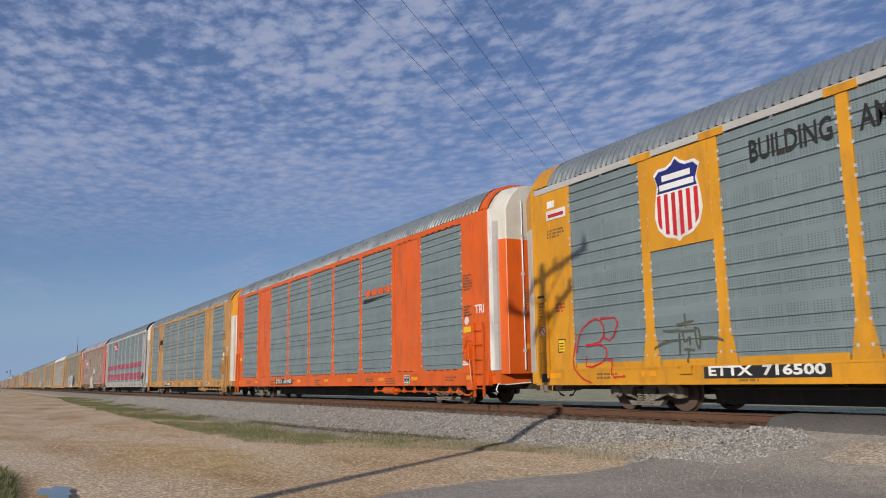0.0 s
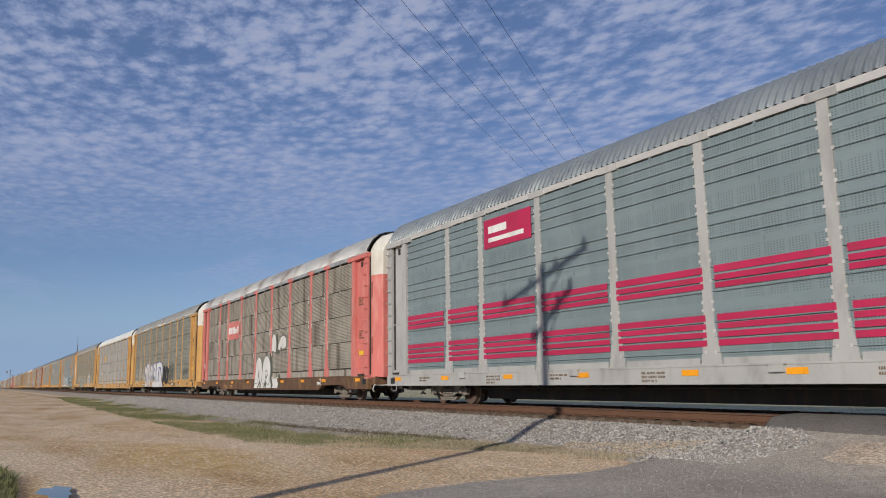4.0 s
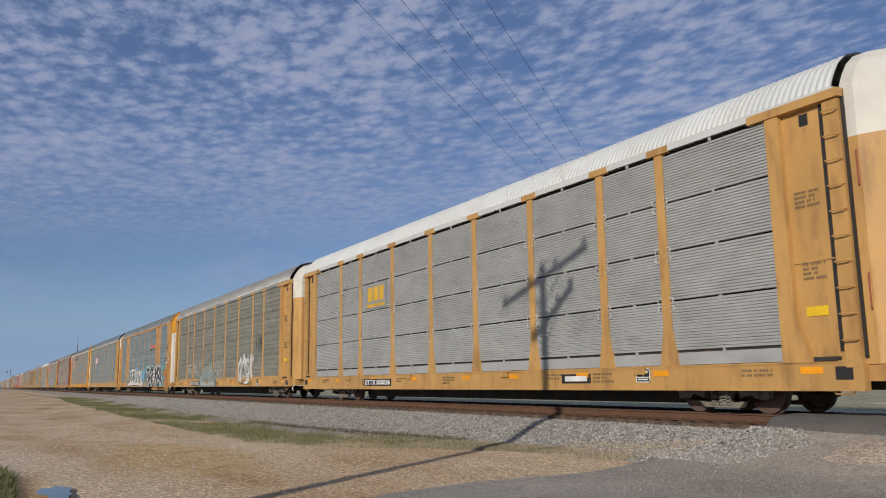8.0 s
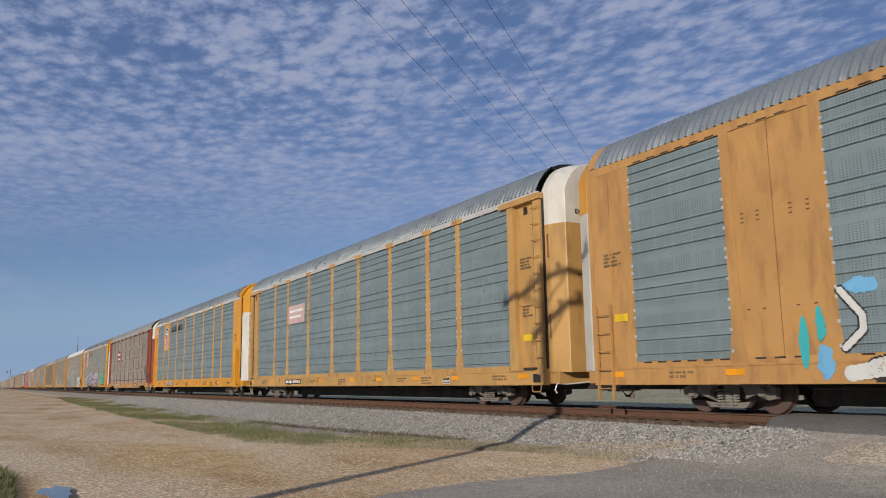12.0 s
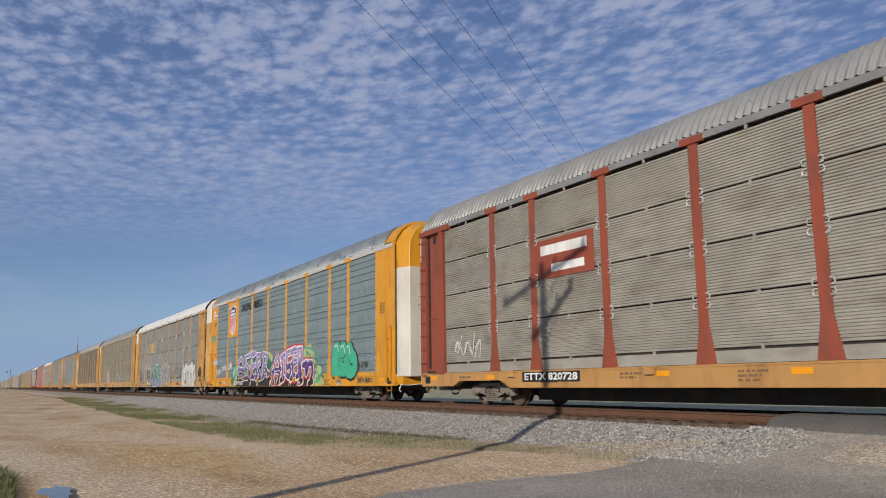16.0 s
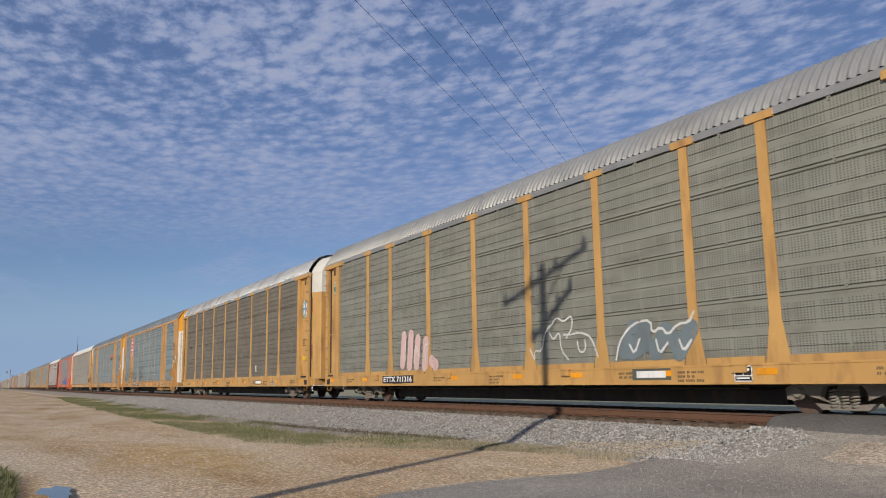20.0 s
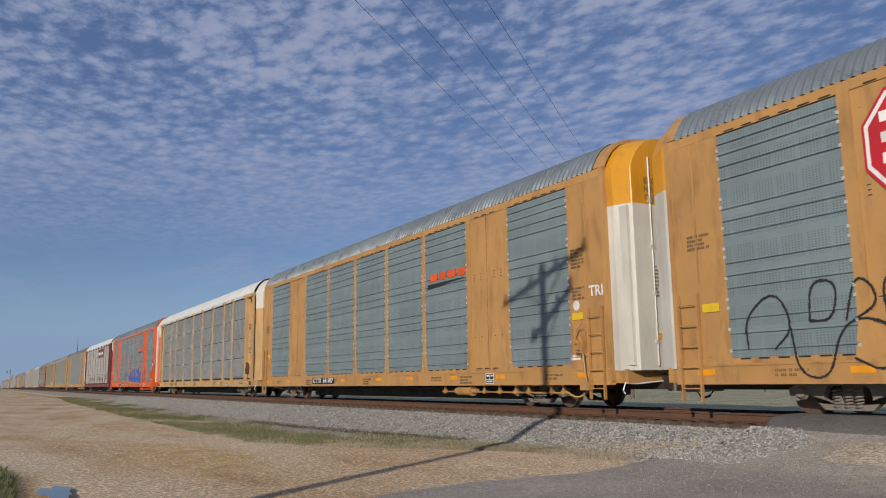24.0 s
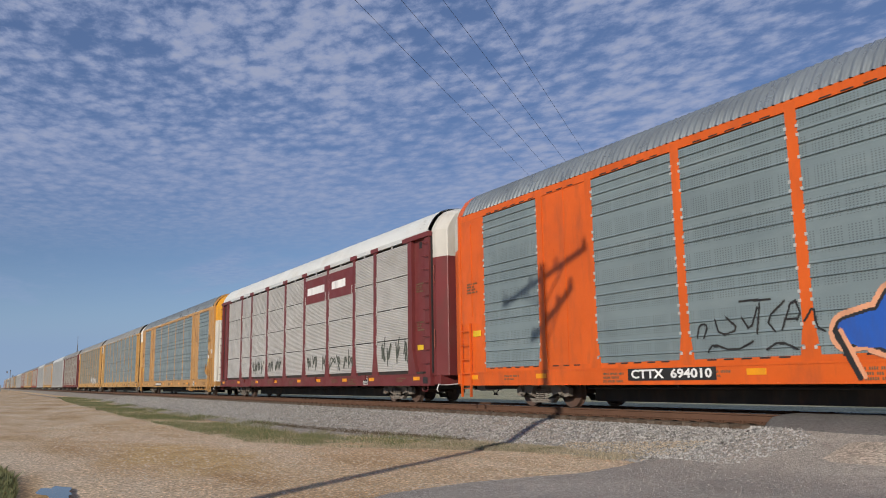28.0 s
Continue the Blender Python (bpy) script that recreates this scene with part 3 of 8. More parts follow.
def make_clouds():
    """A thin high layer of small cloudlets that drifts; it glows, its sunlit tones put into the emission."""
    m = bpy.data.materials.new("cloud layer")
    m.use_nodes = True
    n, l = m.node_tree.nodes, m.node_tree.links
    n.clear()
    out, mixs, tr, em = n.new("ShaderNodeOutputMaterial"), n.new("ShaderNodeMixShader"), n.new("ShaderNodeBsdfTransparent"), n.new("ShaderNodeEmission")
    tc = n.new("ShaderNodeTexCoord")

    def tex(scale, detail, stretch=(1, 1, 1), rot=0.0, rough=0.55, dist=0.0):
        mp, t = n.new("ShaderNodeMapping"), n.new("ShaderNodeTexNoise")
        mp.inputs["Scale"].default_value, mp.inputs["Rotation"].default_value = stretch, (0, 0, rot)
        l.new(tc.outputs["Object"], mp.inputs[0])
        l.new(mp.outputs[0], t.inputs["Vector"])
        t.inputs["Scale"].default_value, t.inputs["Detail"].default_value, t.inputs["Roughness"].default_value, t.inputs["Distortion"].default_value = scale, detail, rough, dist
        return t.outputs["Fac"]

    def rng(v, lo, hi, a=0.0, c=1.0, smooth=True):
        r = n.new("ShaderNodeMapRange")
        r.interpolation_type = "SMOOTHSTEP" if smooth else "LINEAR"
        l.new(v, r.inputs[0])
        for i, q in enumerate((lo, hi, a, c)):
            r.inputs[i + 1].default_value = q
        return r.outputs[0]

    def maths(op, a, c):
        x = n.new("ShaderNodeMath")
        x.operation = op
        for sock, v in zip(x.inputs, (a, c)):
            if isinstance(v, (int, float)):
                sock.default_value = v
            else:
                l.new(v, sock)
        return x.outputs[0]

    # cloudlets longer in the direction in which the rows run away
    turn, wob, warp, cell = n.new("ShaderNodeMapping"), n.new("ShaderNodeTexNoise"), n.new("ShaderNodeVectorMath"), n.new("ShaderNodeTexVoronoi")
    turn.inputs["Rotation"].default_value, turn.inputs["Scale"].default_value = (0, 0, radians(30)), (0.86, 1.2, 1)
    l.new(tc.outputs["Object"], turn.inputs[0])
    l.new(turn.outputs[0], wob.inputs["Vector"])
    wob.inputs["Scale"].default_value, wob.inputs["Detail"].default_value = 0.22, 5
    warp.operation = "MULTIPLY_ADD"
    l.new(wob.outputs["Color"], warp.inputs[0])
    warp.inputs[1].default_value = (2.6, 2.6, 0)
    l.new(turn.outputs[0], warp.inputs[2])
    l.new(warp.outputs[0], cell.inputs["Vector"])
    cell.feature = "SMOOTH_F1"
    cell.inputs["Scale"].default_value, cell.inputs["Smoothness"].default_value = 0.25, 0.2
    fine = n.new("ShaderNodeTexNoise")
    l.new(turn.outputs[0], fine.inputs["Vector"])
    fine.inputs["Scale"].default_value, fine.inputs["Detail"].default_value, fine.inputs["Roughness"].default_value = 0.17, 8, 0.68
    cover = rng(tex(1 / 42, 3), 0.36, 0.60, -0.02, 0.12)
    dens = maths("ADD", maths("ADD", maths("MULTIPLY", rng(cell.outputs["Distance"], 0.05, 0.95, 0.5, 0.0, False), 0.55), maths("MULTIPLY", fine.outputs["Fac"], 0.9)), cover)
    length = n.new("ShaderNodeVectorMath")
    length.operation = "LENGTH"
    l.new(tc.outputs["Object"], length.inputs[0])
    near = rng(length.outputs["Value"], 200, 440, 1.0, 0.0)
    even = rng(length.outputs["Value"], 105, 260, 0.05, 0.62)
    dens = maths("ADD", maths("MULTIPLY", dens, maths("SUBTRACT", 1.0, even)), maths("MULTIPLY", even, 0.665))
    alpha = maths("MULTIPLY", rng(dens, 0.50, 0.74, 0.32, 0.82), near)
    streaks = maths("MULTIPLY", rng(tex(1 / 130, 4, (0.5, 1.6, 1), 1.0), 0.45, 0.62, 0.0, 0.6), rng(length.outputs["Value"], 225, 400, 0.0, 1.0))
    # distance haze painted as a pale blue veil that thickens towards the horizon
    haze = rng(length.outputs["Value"], 230, 1300, 0.0, 0.9)
    total = maths("MAXIMUM", maths("MAXIMUM", alpha, streaks), haze)
    l.new(total, mixs.inputs[0])
    r = n.new("ShaderNodeValToRGB")
    r.color_ramp.elements[0].position, r.color_ramp.elements[0].color = 0.50, (0.16, 0.25, 0.50, 1)
    r.color_ramp.elements[1].position, r.color_ramp.elements[1].color = 0.80, (0.375, 0.415, 0.565, 1)
    l.new(dens, r.inputs[0])
    dist = n.new("ShaderNodeMix")
    dist.data_type = "RGBA"
    l.new(rng(length.outputs["Value"], 225, 750), dist.inputs[0])
    l.new(r.outputs[0], dist.inputs[6])
    dist.inputs[7].default_value = (0.245, 0.355, 0.545, 1)
    l.new(dist.outputs[2], em.inputs["Color"])
    l.new(tr.outputs[0], mixs.inputs[1])
    l.new(em.outputs[0], mixs.inputs[2])
    l.new(mixs.outputs[0], out.inputs["Surface"])
    xs, ys = np.linspace(-4900, 500, 60), np.linspace(-14, 4900, 60)
    gx, gy = np.meshgrid(xs, ys, indexing="ij")
    gz = 60 - 59.5 * np.clip((np.hypot(gx, gy) - 1000) / 3500, 0, 1)
    me = from_grid("cloud_layer", np.stack([gx, gy, gz], -1), 60, 60, m)
    return tagged(new("backdrop_clouds", me), "thin white altocumulus cloudlets in rows over blue sky", "clouds", kind="structure")


def make_poles():
    wood = material("grey weathered pole wood", (0.17, 0.13, 0.095), 0.9, 0, 0.2, 2, 0.3, 30, 0.1, (0.08, 0.06, 0.05), 0.4, (4, 4, 0.3), 1)
    glass = material("brown insulator glaze", (0.10, 0.05, 0.03), 0.2, 0, 0.1, 3, 0.05, 40, 0)
    wire_mat = material("dark weathered wire", (0.04, 0.04, 0.042), 0.6, 0.6, 0.1, 3, 0, 40, 0)
    ends = [(Vector((-6.88, -4.26, 10.4)), Vector((-5.07, -1.56, 10.4))), (Vector((-5.58, -4.2, 9.35)), Vector((-5.93, -1.25, 9.35)))]
    run = Vector((-0.655, 0.756, 0))
    tops = []
    for k, shift in enumerate((Vector((0, 0, 0)), run * 55)):
        foot = Vector((-5.98, -2.91, 0)) + shift
        pole = new("utility_pole")
        pole.location = foot
        bm = bmesh.new()
        add_tube(bm, [(0, 0, -0.1), (0, 0, 4), (0.02, 0, 8), (0.03, 0, 10.75)], 0.15, 12)
        for v in bm.verts:
            s = 1 - 0.028 * max(0, v.co.z)
            v.co.x, v.co.y = v.co.x * s, v.co.y * s
        part("shaft", finish("shaft", bm, wood), pole)
        for a, c in ends:
            d = (c - a).normalized()
            side = Vector((-d.y, d.x, 0)) * 0.06
            bm = bmesh.new()
            q = [a - side, a + side, c + side, c - side]
            lo, hi = [bm.verts.new(p - Vector((-5.98, -2.91, 0.07))) for p in q], [bm.verts.new(p - Vector((-5.98, -2.91, -0.07))) for p in q]
            bm.faces.new(lo)
            bm.faces.new(hi[::-1])
            for i in range(4):
                bm.faces.new((lo[i], lo[(i + 1) % 4], hi[(i + 1) % 4], hi[i]))
            arm = part("crossarm", finish("crossarm", bm, wood), pole)
            mid = (a + c) / 2 - Vector((-5.98, -2.91, 0))
            for s in (-1, 1):
                bm = bmesh.new()
                add_tube(bm, [mid + d * s * 0.85, (0.03, 0, mid.z - 0.75)], 0.03)
                part("brace", finish("brace", bm, wire_mat), pole)
            for f in (0.03, 0.36, 0.66, 0.97):
                p = a.lerp(c, f) - Vector((-5.98, -2.91, 0))
                bm = bmesh.new()
                add_tube(bm, [p + Vector((0, 0, 0.05)), p + Vector((0, 0, 0.12))], 0.035, 8)
                add_tube(bm, [p + Vector((0, 0, 0.12)), p + Vector((0, 0, 0.26))], 0.065, 8)
                part("insulator", finish("insulator", bm, glass), pole)
        tagged(pole, "tall weathered wooden utility pole with two crossarms", "utility pole", "poles of the power line")
        tops.append(shift)
    a, c = ends[0]
    for f in (0.03, 0.36, 0.66, 0.97):
        p = a.lerp(c, f) + Vector((0, 0, 0.27))
        bm = bmesh.new()
        for q0, q1, sag in ((p, p + run * 55, 0.25), (p, p - run * 60, 0.6)):
            pts = [q0.lerp(q1, t / 14) - Vector((0, 0, sag * 4 * (t / 14) * (1 - t / 14))) for t in range(15)]
            add_tube(bm, pts, 0.0055, 5)
        tagged(new("power_line", finish("power_line", bm, wire_mat)), "thin dark overhead power wire strung from a crossarm", "wire", "wires of the power line")


def blades(name, label, mats, places, heights, seed):
    """Grass: thin bent blades in one mesh."""
    rng = np.random.default_rng(seed)
    n = len(places)
    a = rng.uniform(0, math.tau, n)
    w = heights * rng.uniform(0.05, 0.10, n)
    lean = rng.normal(0, 0.45, (n, 2)) * heights[:, None]
    side = np.stack([np.cos(a) * w, np.sin(a) * w, 0 * a], -1)
    mid = places + np.stack([lean[:, 0] * 0.35, lean[:, 1] * 0.35, heights * 0.6], -1)
    tip = places + np.stack([lean[:, 0], lean[:, 1], heights], -1)
    v = np.stack([places - side, places + side, mid + side * 0.7, mid - side * 0.7, tip], 1)
    base = (np.arange(n) * 5)[:, None]
    quads, tris = (base + np.array([0, 1, 2, 3])).tolist(), (base + np.array([3, 2, 4])).tolist()
    me = bpy.data.meshes.new(name)
    me.from_pydata(v.reshape(-1, 3).tolist(), [], quads + tris)
    me.materials.append(mats)
    return tagged(new(name, me), label, "grass", kind="stuff")


def make_grass():
    rng = np.random.default_rng(31)
    green = stone_material("green grass blades", (0.055, 0.08, 0.025), (0.21, 0.205, 0.09), 0.7)
    dry = stone_material("dry straw grass", (0.19, 0.16, 0.10), (0.45, 0.385, 0.27), 0.8)
    # strip between the dirt and the ballast, closing to a point at the crossing
    n = 150000
    x = -13.2 - 105 * rng.random(n) ** 2.0
    lo = np.interp(x, (-110, -82, -42, -30, -24, -19.7, -16.9, -15.3, -13.4), (8.2, 6.6, 5.75, 5.6, 5.55, 5.7, 6.7, 8.0, 9.3)) + 0.22 * value_noise(x * 1.1, x * 0, 33) + 0.08 * value_noise(x * 5, x * 0, 32)
    hi = np.minimum(TRACK - bed_foot(x) + 0.12, 10.3)
    f = rng.random(n)
    y = lo + (hi - lo) * f
    patch = value_noise(x * 0.8, y * 1.6, 35) + 0.6 * value_noise(x * 3, y * 4, 36) + rng.normal(0, 0.12, n)
    keep = (hi > lo) & (patch > -0.34 + 0.22 * (f > 0.75))
    x, y, f, patch = x[keep], y[keep], f[keep], patch[keep]
    z = np.maximum(ground_height(x, y), bed_height(y, x))
    p = np.stack([x, y, z - 0.01], -1)
    straw = np.interp(x, (-60, -40, -22, -17.5, -15.5, -14), (0.35, 0.2, 0.05, 0.12, 0.55, 0.95)) + 0.25 * (f > 0.7)
    is_green = patch + rng.normal(0, 0.22, len(p)) > straw - 0.2
    g, d = p[is_green], p[~is_green]
    blades("grass_strip", "short green grass in a strip beside the ballast", green, g, rng.uniform(0.03, 0.09, len(g)) * (1 + np.clip((-g[:, 0] - 20) / 40, 0, 0.8)), 37)
    blades("dry_grass_strip", "dry straw-coloured grass among the green", dry, d, rng.uniform(0.02, 0.08, len(d)), 38)
    n = 9000
    x = -16.5 + 5.6 * rng.random(n)
    y = 9.35 + 0.85 * rng.random(n) + 0.12 * (x + 13) * 0.6 + 0.15 * value_noise(x, x * 0, 39)
    keep = value_noise(x * 1.5, y * 2, 40) + rng.normal(0, 0.25, n) > -0.1 + 0.35 * np.clip((x + 13) / 2, 0, 1)
    x, y = x[keep], y[keep]
    p = np.stack([x, y, np.maximum(ground_height(x, y), bed_height(y, x)) - 0.01], -1)
    blades("dry_grass_verge", "sparse dry grass at the foot of the ballast", dry, p, rng.uniform(0.03, 0.10, len(p)), 41)
    dead = stone_material("dead brown stems", (0.05, 0.035, 0.02), (0.13, 0.095, 0.055), 0.9)
    n = 5000
    x = -30 + 13.5 * rng.random(n) ** 0.8
    y = TRACK - bed_foot(x) - 0.12 + 0.10 * rng.normal(0, 1, n)
    p = np.stack([x, y, np.maximum(ground_height(x, y), bed_height(y, x)) - 0.01], -1)
    blades("dead_stems", "dark dead stems along the foot of the ballast", dead, p, rng.uniform(0.03, 0.09, n), 43)
    n = 9000
    r = rng.random(n) ** 0.5
    a = rng.uniform(0, math.tau, n)
    x, y = -13.6 + 3.6 * r * np.cos(a), -0.35 + 0.85 * r * np.sin(a)
    p = np.stack([x, y, ground_height(x, y) - 0.005], -1)
    blades("grass_tuft", "tuft of green grass beside the puddle", green, p, rng.uniform(0.05, 0.16, n), 42)


def make_field():
    """Rough grazed grass beyond the track."""
    m = speckled("rough field grass", ((0.3, (0.22, 0.22, 0.10)), (0.5, (0.37, 0.34, 0.19)), (0.7, (0.52, 0.46, 0.30))), 30, 0.8)
    xs, ys = spaced([(-900.0, -100, 50), (-100, 40, 4)]), spaced([(17.5, 40, 1), (40, 900, 60)])
    gx, gy = np.meshgrid(xs, ys, indexing="ij")
    z = ground_height(gx, gy) + 0.03 + 0.05 * value_noise(gx * 0.3, gy * 0.3, 51) - 0.12 * (gy <= 17.6)
    tagged(new("field", from_grid("field", np.stack([gx, gy, z], -1), len(xs), len(ys), m)), "rough olive grass field beyond the track", "field", kind="structure")


def make_puddle():
    m = bpy.data.materials.new("puddle water")
    m.use_nodes = True
    b = m.node_tree.nodes["Principled BSDF"]
    b.inputs["Base Color"].default_value, b.inputs["Roughness"].default_value = (0.12, 0.10, 0.07, 1), 0.03
    rng = random.Random(8)
    bm = bmesh.new()
    ring = []
    for i in range(40):
        a = i * math.tau / 40
        r = 1 + 0.18 * math.sin(3 * a + 1) + 0.1 * math.sin(7 * a) + rng.uniform(-0.05, 0.05)
        ring.append(bm.verts.new((-12.15 + 0.72 * r * math.cos(a), 0.92 + 0.2 * r * math.sin(a), 0.012)))
    bm.faces.new(ring)
    tagged(new("puddle", finish("puddle", bm, m)), "small puddle of still water reflecting the sky", "puddle", kind="structure")


def make_distance():
    """A far radio mast behind the train, and signal masts beside the track far up the line."""
    steel = material("far grey steel", (0.25, 0.26, 0.28), 0.6, 0.3, 0.1, 1, 0.1, 20, 0)
    mast = new("radio_mast")
    mast.location = (-700, 62, 0)
    bm = bmesh.new()
    add_tube(bm, [(0, 0, 0), (0, 0, 34)], 0.45, 6)
    part("mast_shaft", finish("mast_shaft", bm, steel), mast)
    bm = bmesh.new()
    add_tube(bm, [(0, 0, 34), (0, 0, 41)], 0.15, 5)
    part("antenna", finish("antenna", bm, steel), mast)
    tagged(mast, "thin grey radio mast far beyond the train", "mast")
    sig = new("signal_mast")
    sig.location = (-330, 7.6, 0)
    bm = bmesh.new()
    add_tube(bm, [(0, 0, 0), (0, 0, 7.5)], 0.12, 8)
    part("pole", finish("pole", bm, steel), sig)
    for y, z in ((-1.0, 6.8), (0.9, 5.2), (-0.5, 3.6)):
        bm = bmesh.new()
        add_box(bm, -0.15, 0.15, y - 0.22, y + 0.22, z - 0.4, z + 0.4)
        part("signal_head", finish("signal_head", bm, steel), sig)
    bm = bmesh.new()
    add_box(bm, -1.0, 1.0, -4.2, -2.0, 0, 2.2)
    hut = new("signal_hut", finish("signal_hut", bm, steel))
    hut.location = (-330, 7.0, 0)
    tagged(hut, "small grey equipment hut far up the line", "hut")
    tagged(sig, "dark railway signal mast far up the line", "signal")


make_ground()
make_bed()
make_road()
clouds = make_clouds()
make_track()
make_poles()
make_stones()
make_grass()
make_field()
make_puddle()
make_distance()


# ---- the train: autorack cars ----
# A car's own space: x along it (0 in its middle), y across it (its lit side at -1.52), z 0 on the rails.
PITCHES = 28.805
SIDE = 1.52
POSTS = (-9.2, -7.17, -4.31, -1.44, 1.44, 4.31, 7.17, 9.2)
POSTS_F = (-9.06, -7.09, -4.24, -1.37, 1.37, 4.24, 7.09, 9.06)
POSTS_OF = {}
EDGE, END, DOOR = 11.96, 13.36, 14.05
SILL0, SILL1, P0, P1, EAVE = 0.58, 0.97, 1.08, 5.50, 5.70
ROOF = ((0.0, 5.70), (0.04, 5.80), (0.13, 5.97), (0.28, 6.18), (0.5, 6.36), (0.8, 6.46), (1.15, 6.51), (1.52, 6.52))


def profile_mesh(name, prof, w, mat, back=0.03):
    """A panel drawn out along x from a profile of (z, how far it stands out)."""
    bm = bmesh.new()
    rows = [[bm.verts.new((x, -o, z)) for z, o in prof] for x in (-w / 2, w / 2)]
    for i in range(len(prof) - 1):
        bm.faces.new((rows[0][i], rows[1][i], rows[1][i + 1], rows[0][i + 1]))
    bk = [bm.verts.new((x, back, z)) for x in (-w / 2, w / 2) for z in (prof[0][0], prof[-1][0])]
    bm.faces.new((bk[0], bk[1], bk[3], bk[2]))
    bm.faces.new(rows[0] + [bk[1], bk[0]])
    bm.faces.new(rows[1] + [bk[3], bk[2]])
    bm.faces.new((rows[0][0], rows[1][0], bk[2], bk[0]))
    bm.faces.new((rows[0][-1], rows[1][-1], bk[3], bk[1]))
    return finish(name, bm, mat)


def corrugated(w, h, mat):
    """A corrugated steel screen with its ribs lying level."""
    def build():
        n = max(3, round(h / 0.061))
        prof = [(0, 0.0)]
        for i in range(n):
            z = h * i / n
            p = h / n
            prof += [(z + 0.15 * p, 0.026), (z + 0.5 * p, 0.026), (z + 0.68 * p, 0.0), (z + 0.98 * p, 0.0)]
        prof.append((h, 0.0))
        return profile_mesh("corrugated_panel", prof, w, paint(mat))
    return shared(("corr", round(w, 2), round(h, 2), mat), build)


def embossed(w, h, mat, grooves):
    """A perforated steel screen with pressed grooves in groups."""
    def build():
        prof = [(0, 0.014)]
        for g in grooves:
            z = h * g
            prof += [(z - 0.034, 0.014), (z - 0.018, -0.006), (z + 0.006, -0.006), (z + 0.02, 0.032), (z + 0.036, 0.030), (z + 0.06, 0.014)] if len(grooves) < 15 or round(g, 3) in (0.245, 0.262, 0.49, 0.507, 0.735, 0.752) else [(z - 0.02, 0.014), (z, 0.002), (z + 0.012, 0.026), (z + 0.04, 0.014)]
        prof.append((h, 0.014))
        return profile_mesh("perforated_panel", prof, w, paint(mat))
    return shared(("emb", round(w, 2), round(h, 2), mat, grooves[0]), build)


GROOVES_A = (0.03, 0.10, 0.165, 0.30, 0.355, 0.41, 0.54, 0.60, 0.655, 0.79, 0.85, 0.905, 0.955)
GROOVES_B = (0.045, 0.095, 0.145, 0.195, 0.245, 0.262, 0.315, 0.365, 0.415, 0.49, 0.507, 0.56, 0.61, 0.66, 0.735, 0.752, 0.80, 0.85, 0.90, 0.95)


def post_mesh(kind, mat):
    def build():
        bm = bmesh.new()
        if kind == "plain":
            add_prism(bm, [(-0.22, SILL1), (0.22, SILL1), (0.12, 1.65), (0.12, EAVE - 0.02), (-0.12, EAVE - 0.02), (-0.12, 1.65)], -0.036, 0.06)
        else:
            add_prism(bm, [(-0.27, SILL1 - 0.02), (0.27, SILL1 - 0.02), (0.13, 1.75), (0.115, EAVE - 0.1), (-0.115, EAVE - 0.1), (-0.13, 1.75)], -0.042, 0.06)
        return finish("post", bm, paint(mat))
    return shared(("post", kind, mat), build)


def roof_mesh(mat, x0, x1, pitch=0.195, deep=0.075):
    """A sheet of rounded corrugations that runs up one side, over the top and down the other."""
    def build():
        n = round((x1 - x0) / pitch)
        steps = 8 if pitch < 0.3 else 4
        us = np.arange(n * steps + 1) / steps
        xs = x0 + us * (x1 - x0) / n
        hs = deep * (0.5 + 0.5 * np.tanh(2.2 * np.cos(us * math.tau)) / math.tanh(2.2))
        ring = np.array([(-SIDE + i, z) for i, z in ROOF] + [(SIDE - i, z) for i, z in ROOF[-2::-1]])
        d = np.gradient(ring, axis=0)
        out = np.stack([-d[:, 1], d[:, 0]], -1) / np.linalg.norm(d, axis=1)[:, None]
        co = np.empty((len(xs), len(ring), 3))
        for a, (x, h) in enumerate(zip(xs, hs)):
            co[a, :, 0], co[a, :, 1:] = x, ring + out * h
        return from_grid("roof", co, len(xs), len(ring), paint(mat))
    return shared(("roof", mat, round(x0, 2), round(x1, 2), pitch), build)


def end_outline(inset, top=1.0):
    return [(-SIDE + inset + i * 0.97, z) for i, z in ROOF] + [(SIDE - inset - i * 0.97, z) for i, z in ROOF[-2::-1]]


def end_door(z0, z1, x0, x1, r, mat):
    """One storey of a car's closed end door, rounded in plan; z1 None: up to the roof."""
    def build():
        bm = bmesh.new()
        rings = []
        for x, s in ((x0, 0.0), (x0 + (x1 - x0) * 0.34, 0.02 * r), (x0 + (x1 - x0) * 0.97, 0.42 * r), (x1, 0.47 * r)):
            if z1 is None:
                rim = [(-SIDE + 0.06 + s, z0)] + [(y, min(z, 9)) for y, z in end_outline(0.06 + s)] + [(SIDE - 0.06 - s, z0)]
                rim = [(y, z - 0.03 - s * 0.25 if i not in (0, len(rim) - 1) else z) for i, (y, z) in enumerate(rim)]
            else:
                rim = [(-SIDE + 0.06 + s, z0), (-SIDE + 0.06 + s, z1), (SIDE - 0.06 - s, z1), (SIDE - 0.06 - s, z0)]
            rings.append([bm.verts.new((x, y, z)) for y, z in rim])
        for a, c in zip(rings, rings[1:]):
            for i in range(len(a)):
                j = (i + 1) % len(a)
                bm.faces.new((a[i], a[j], c[j], c[i]))
        bm.faces.new(rings[0][::-1])
        bm.faces.new(rings[-1])
        return finish("end_door", bm, paint(mat))
    return shared(("enddoor", z0, z1, x0, x1, r, mat), build)


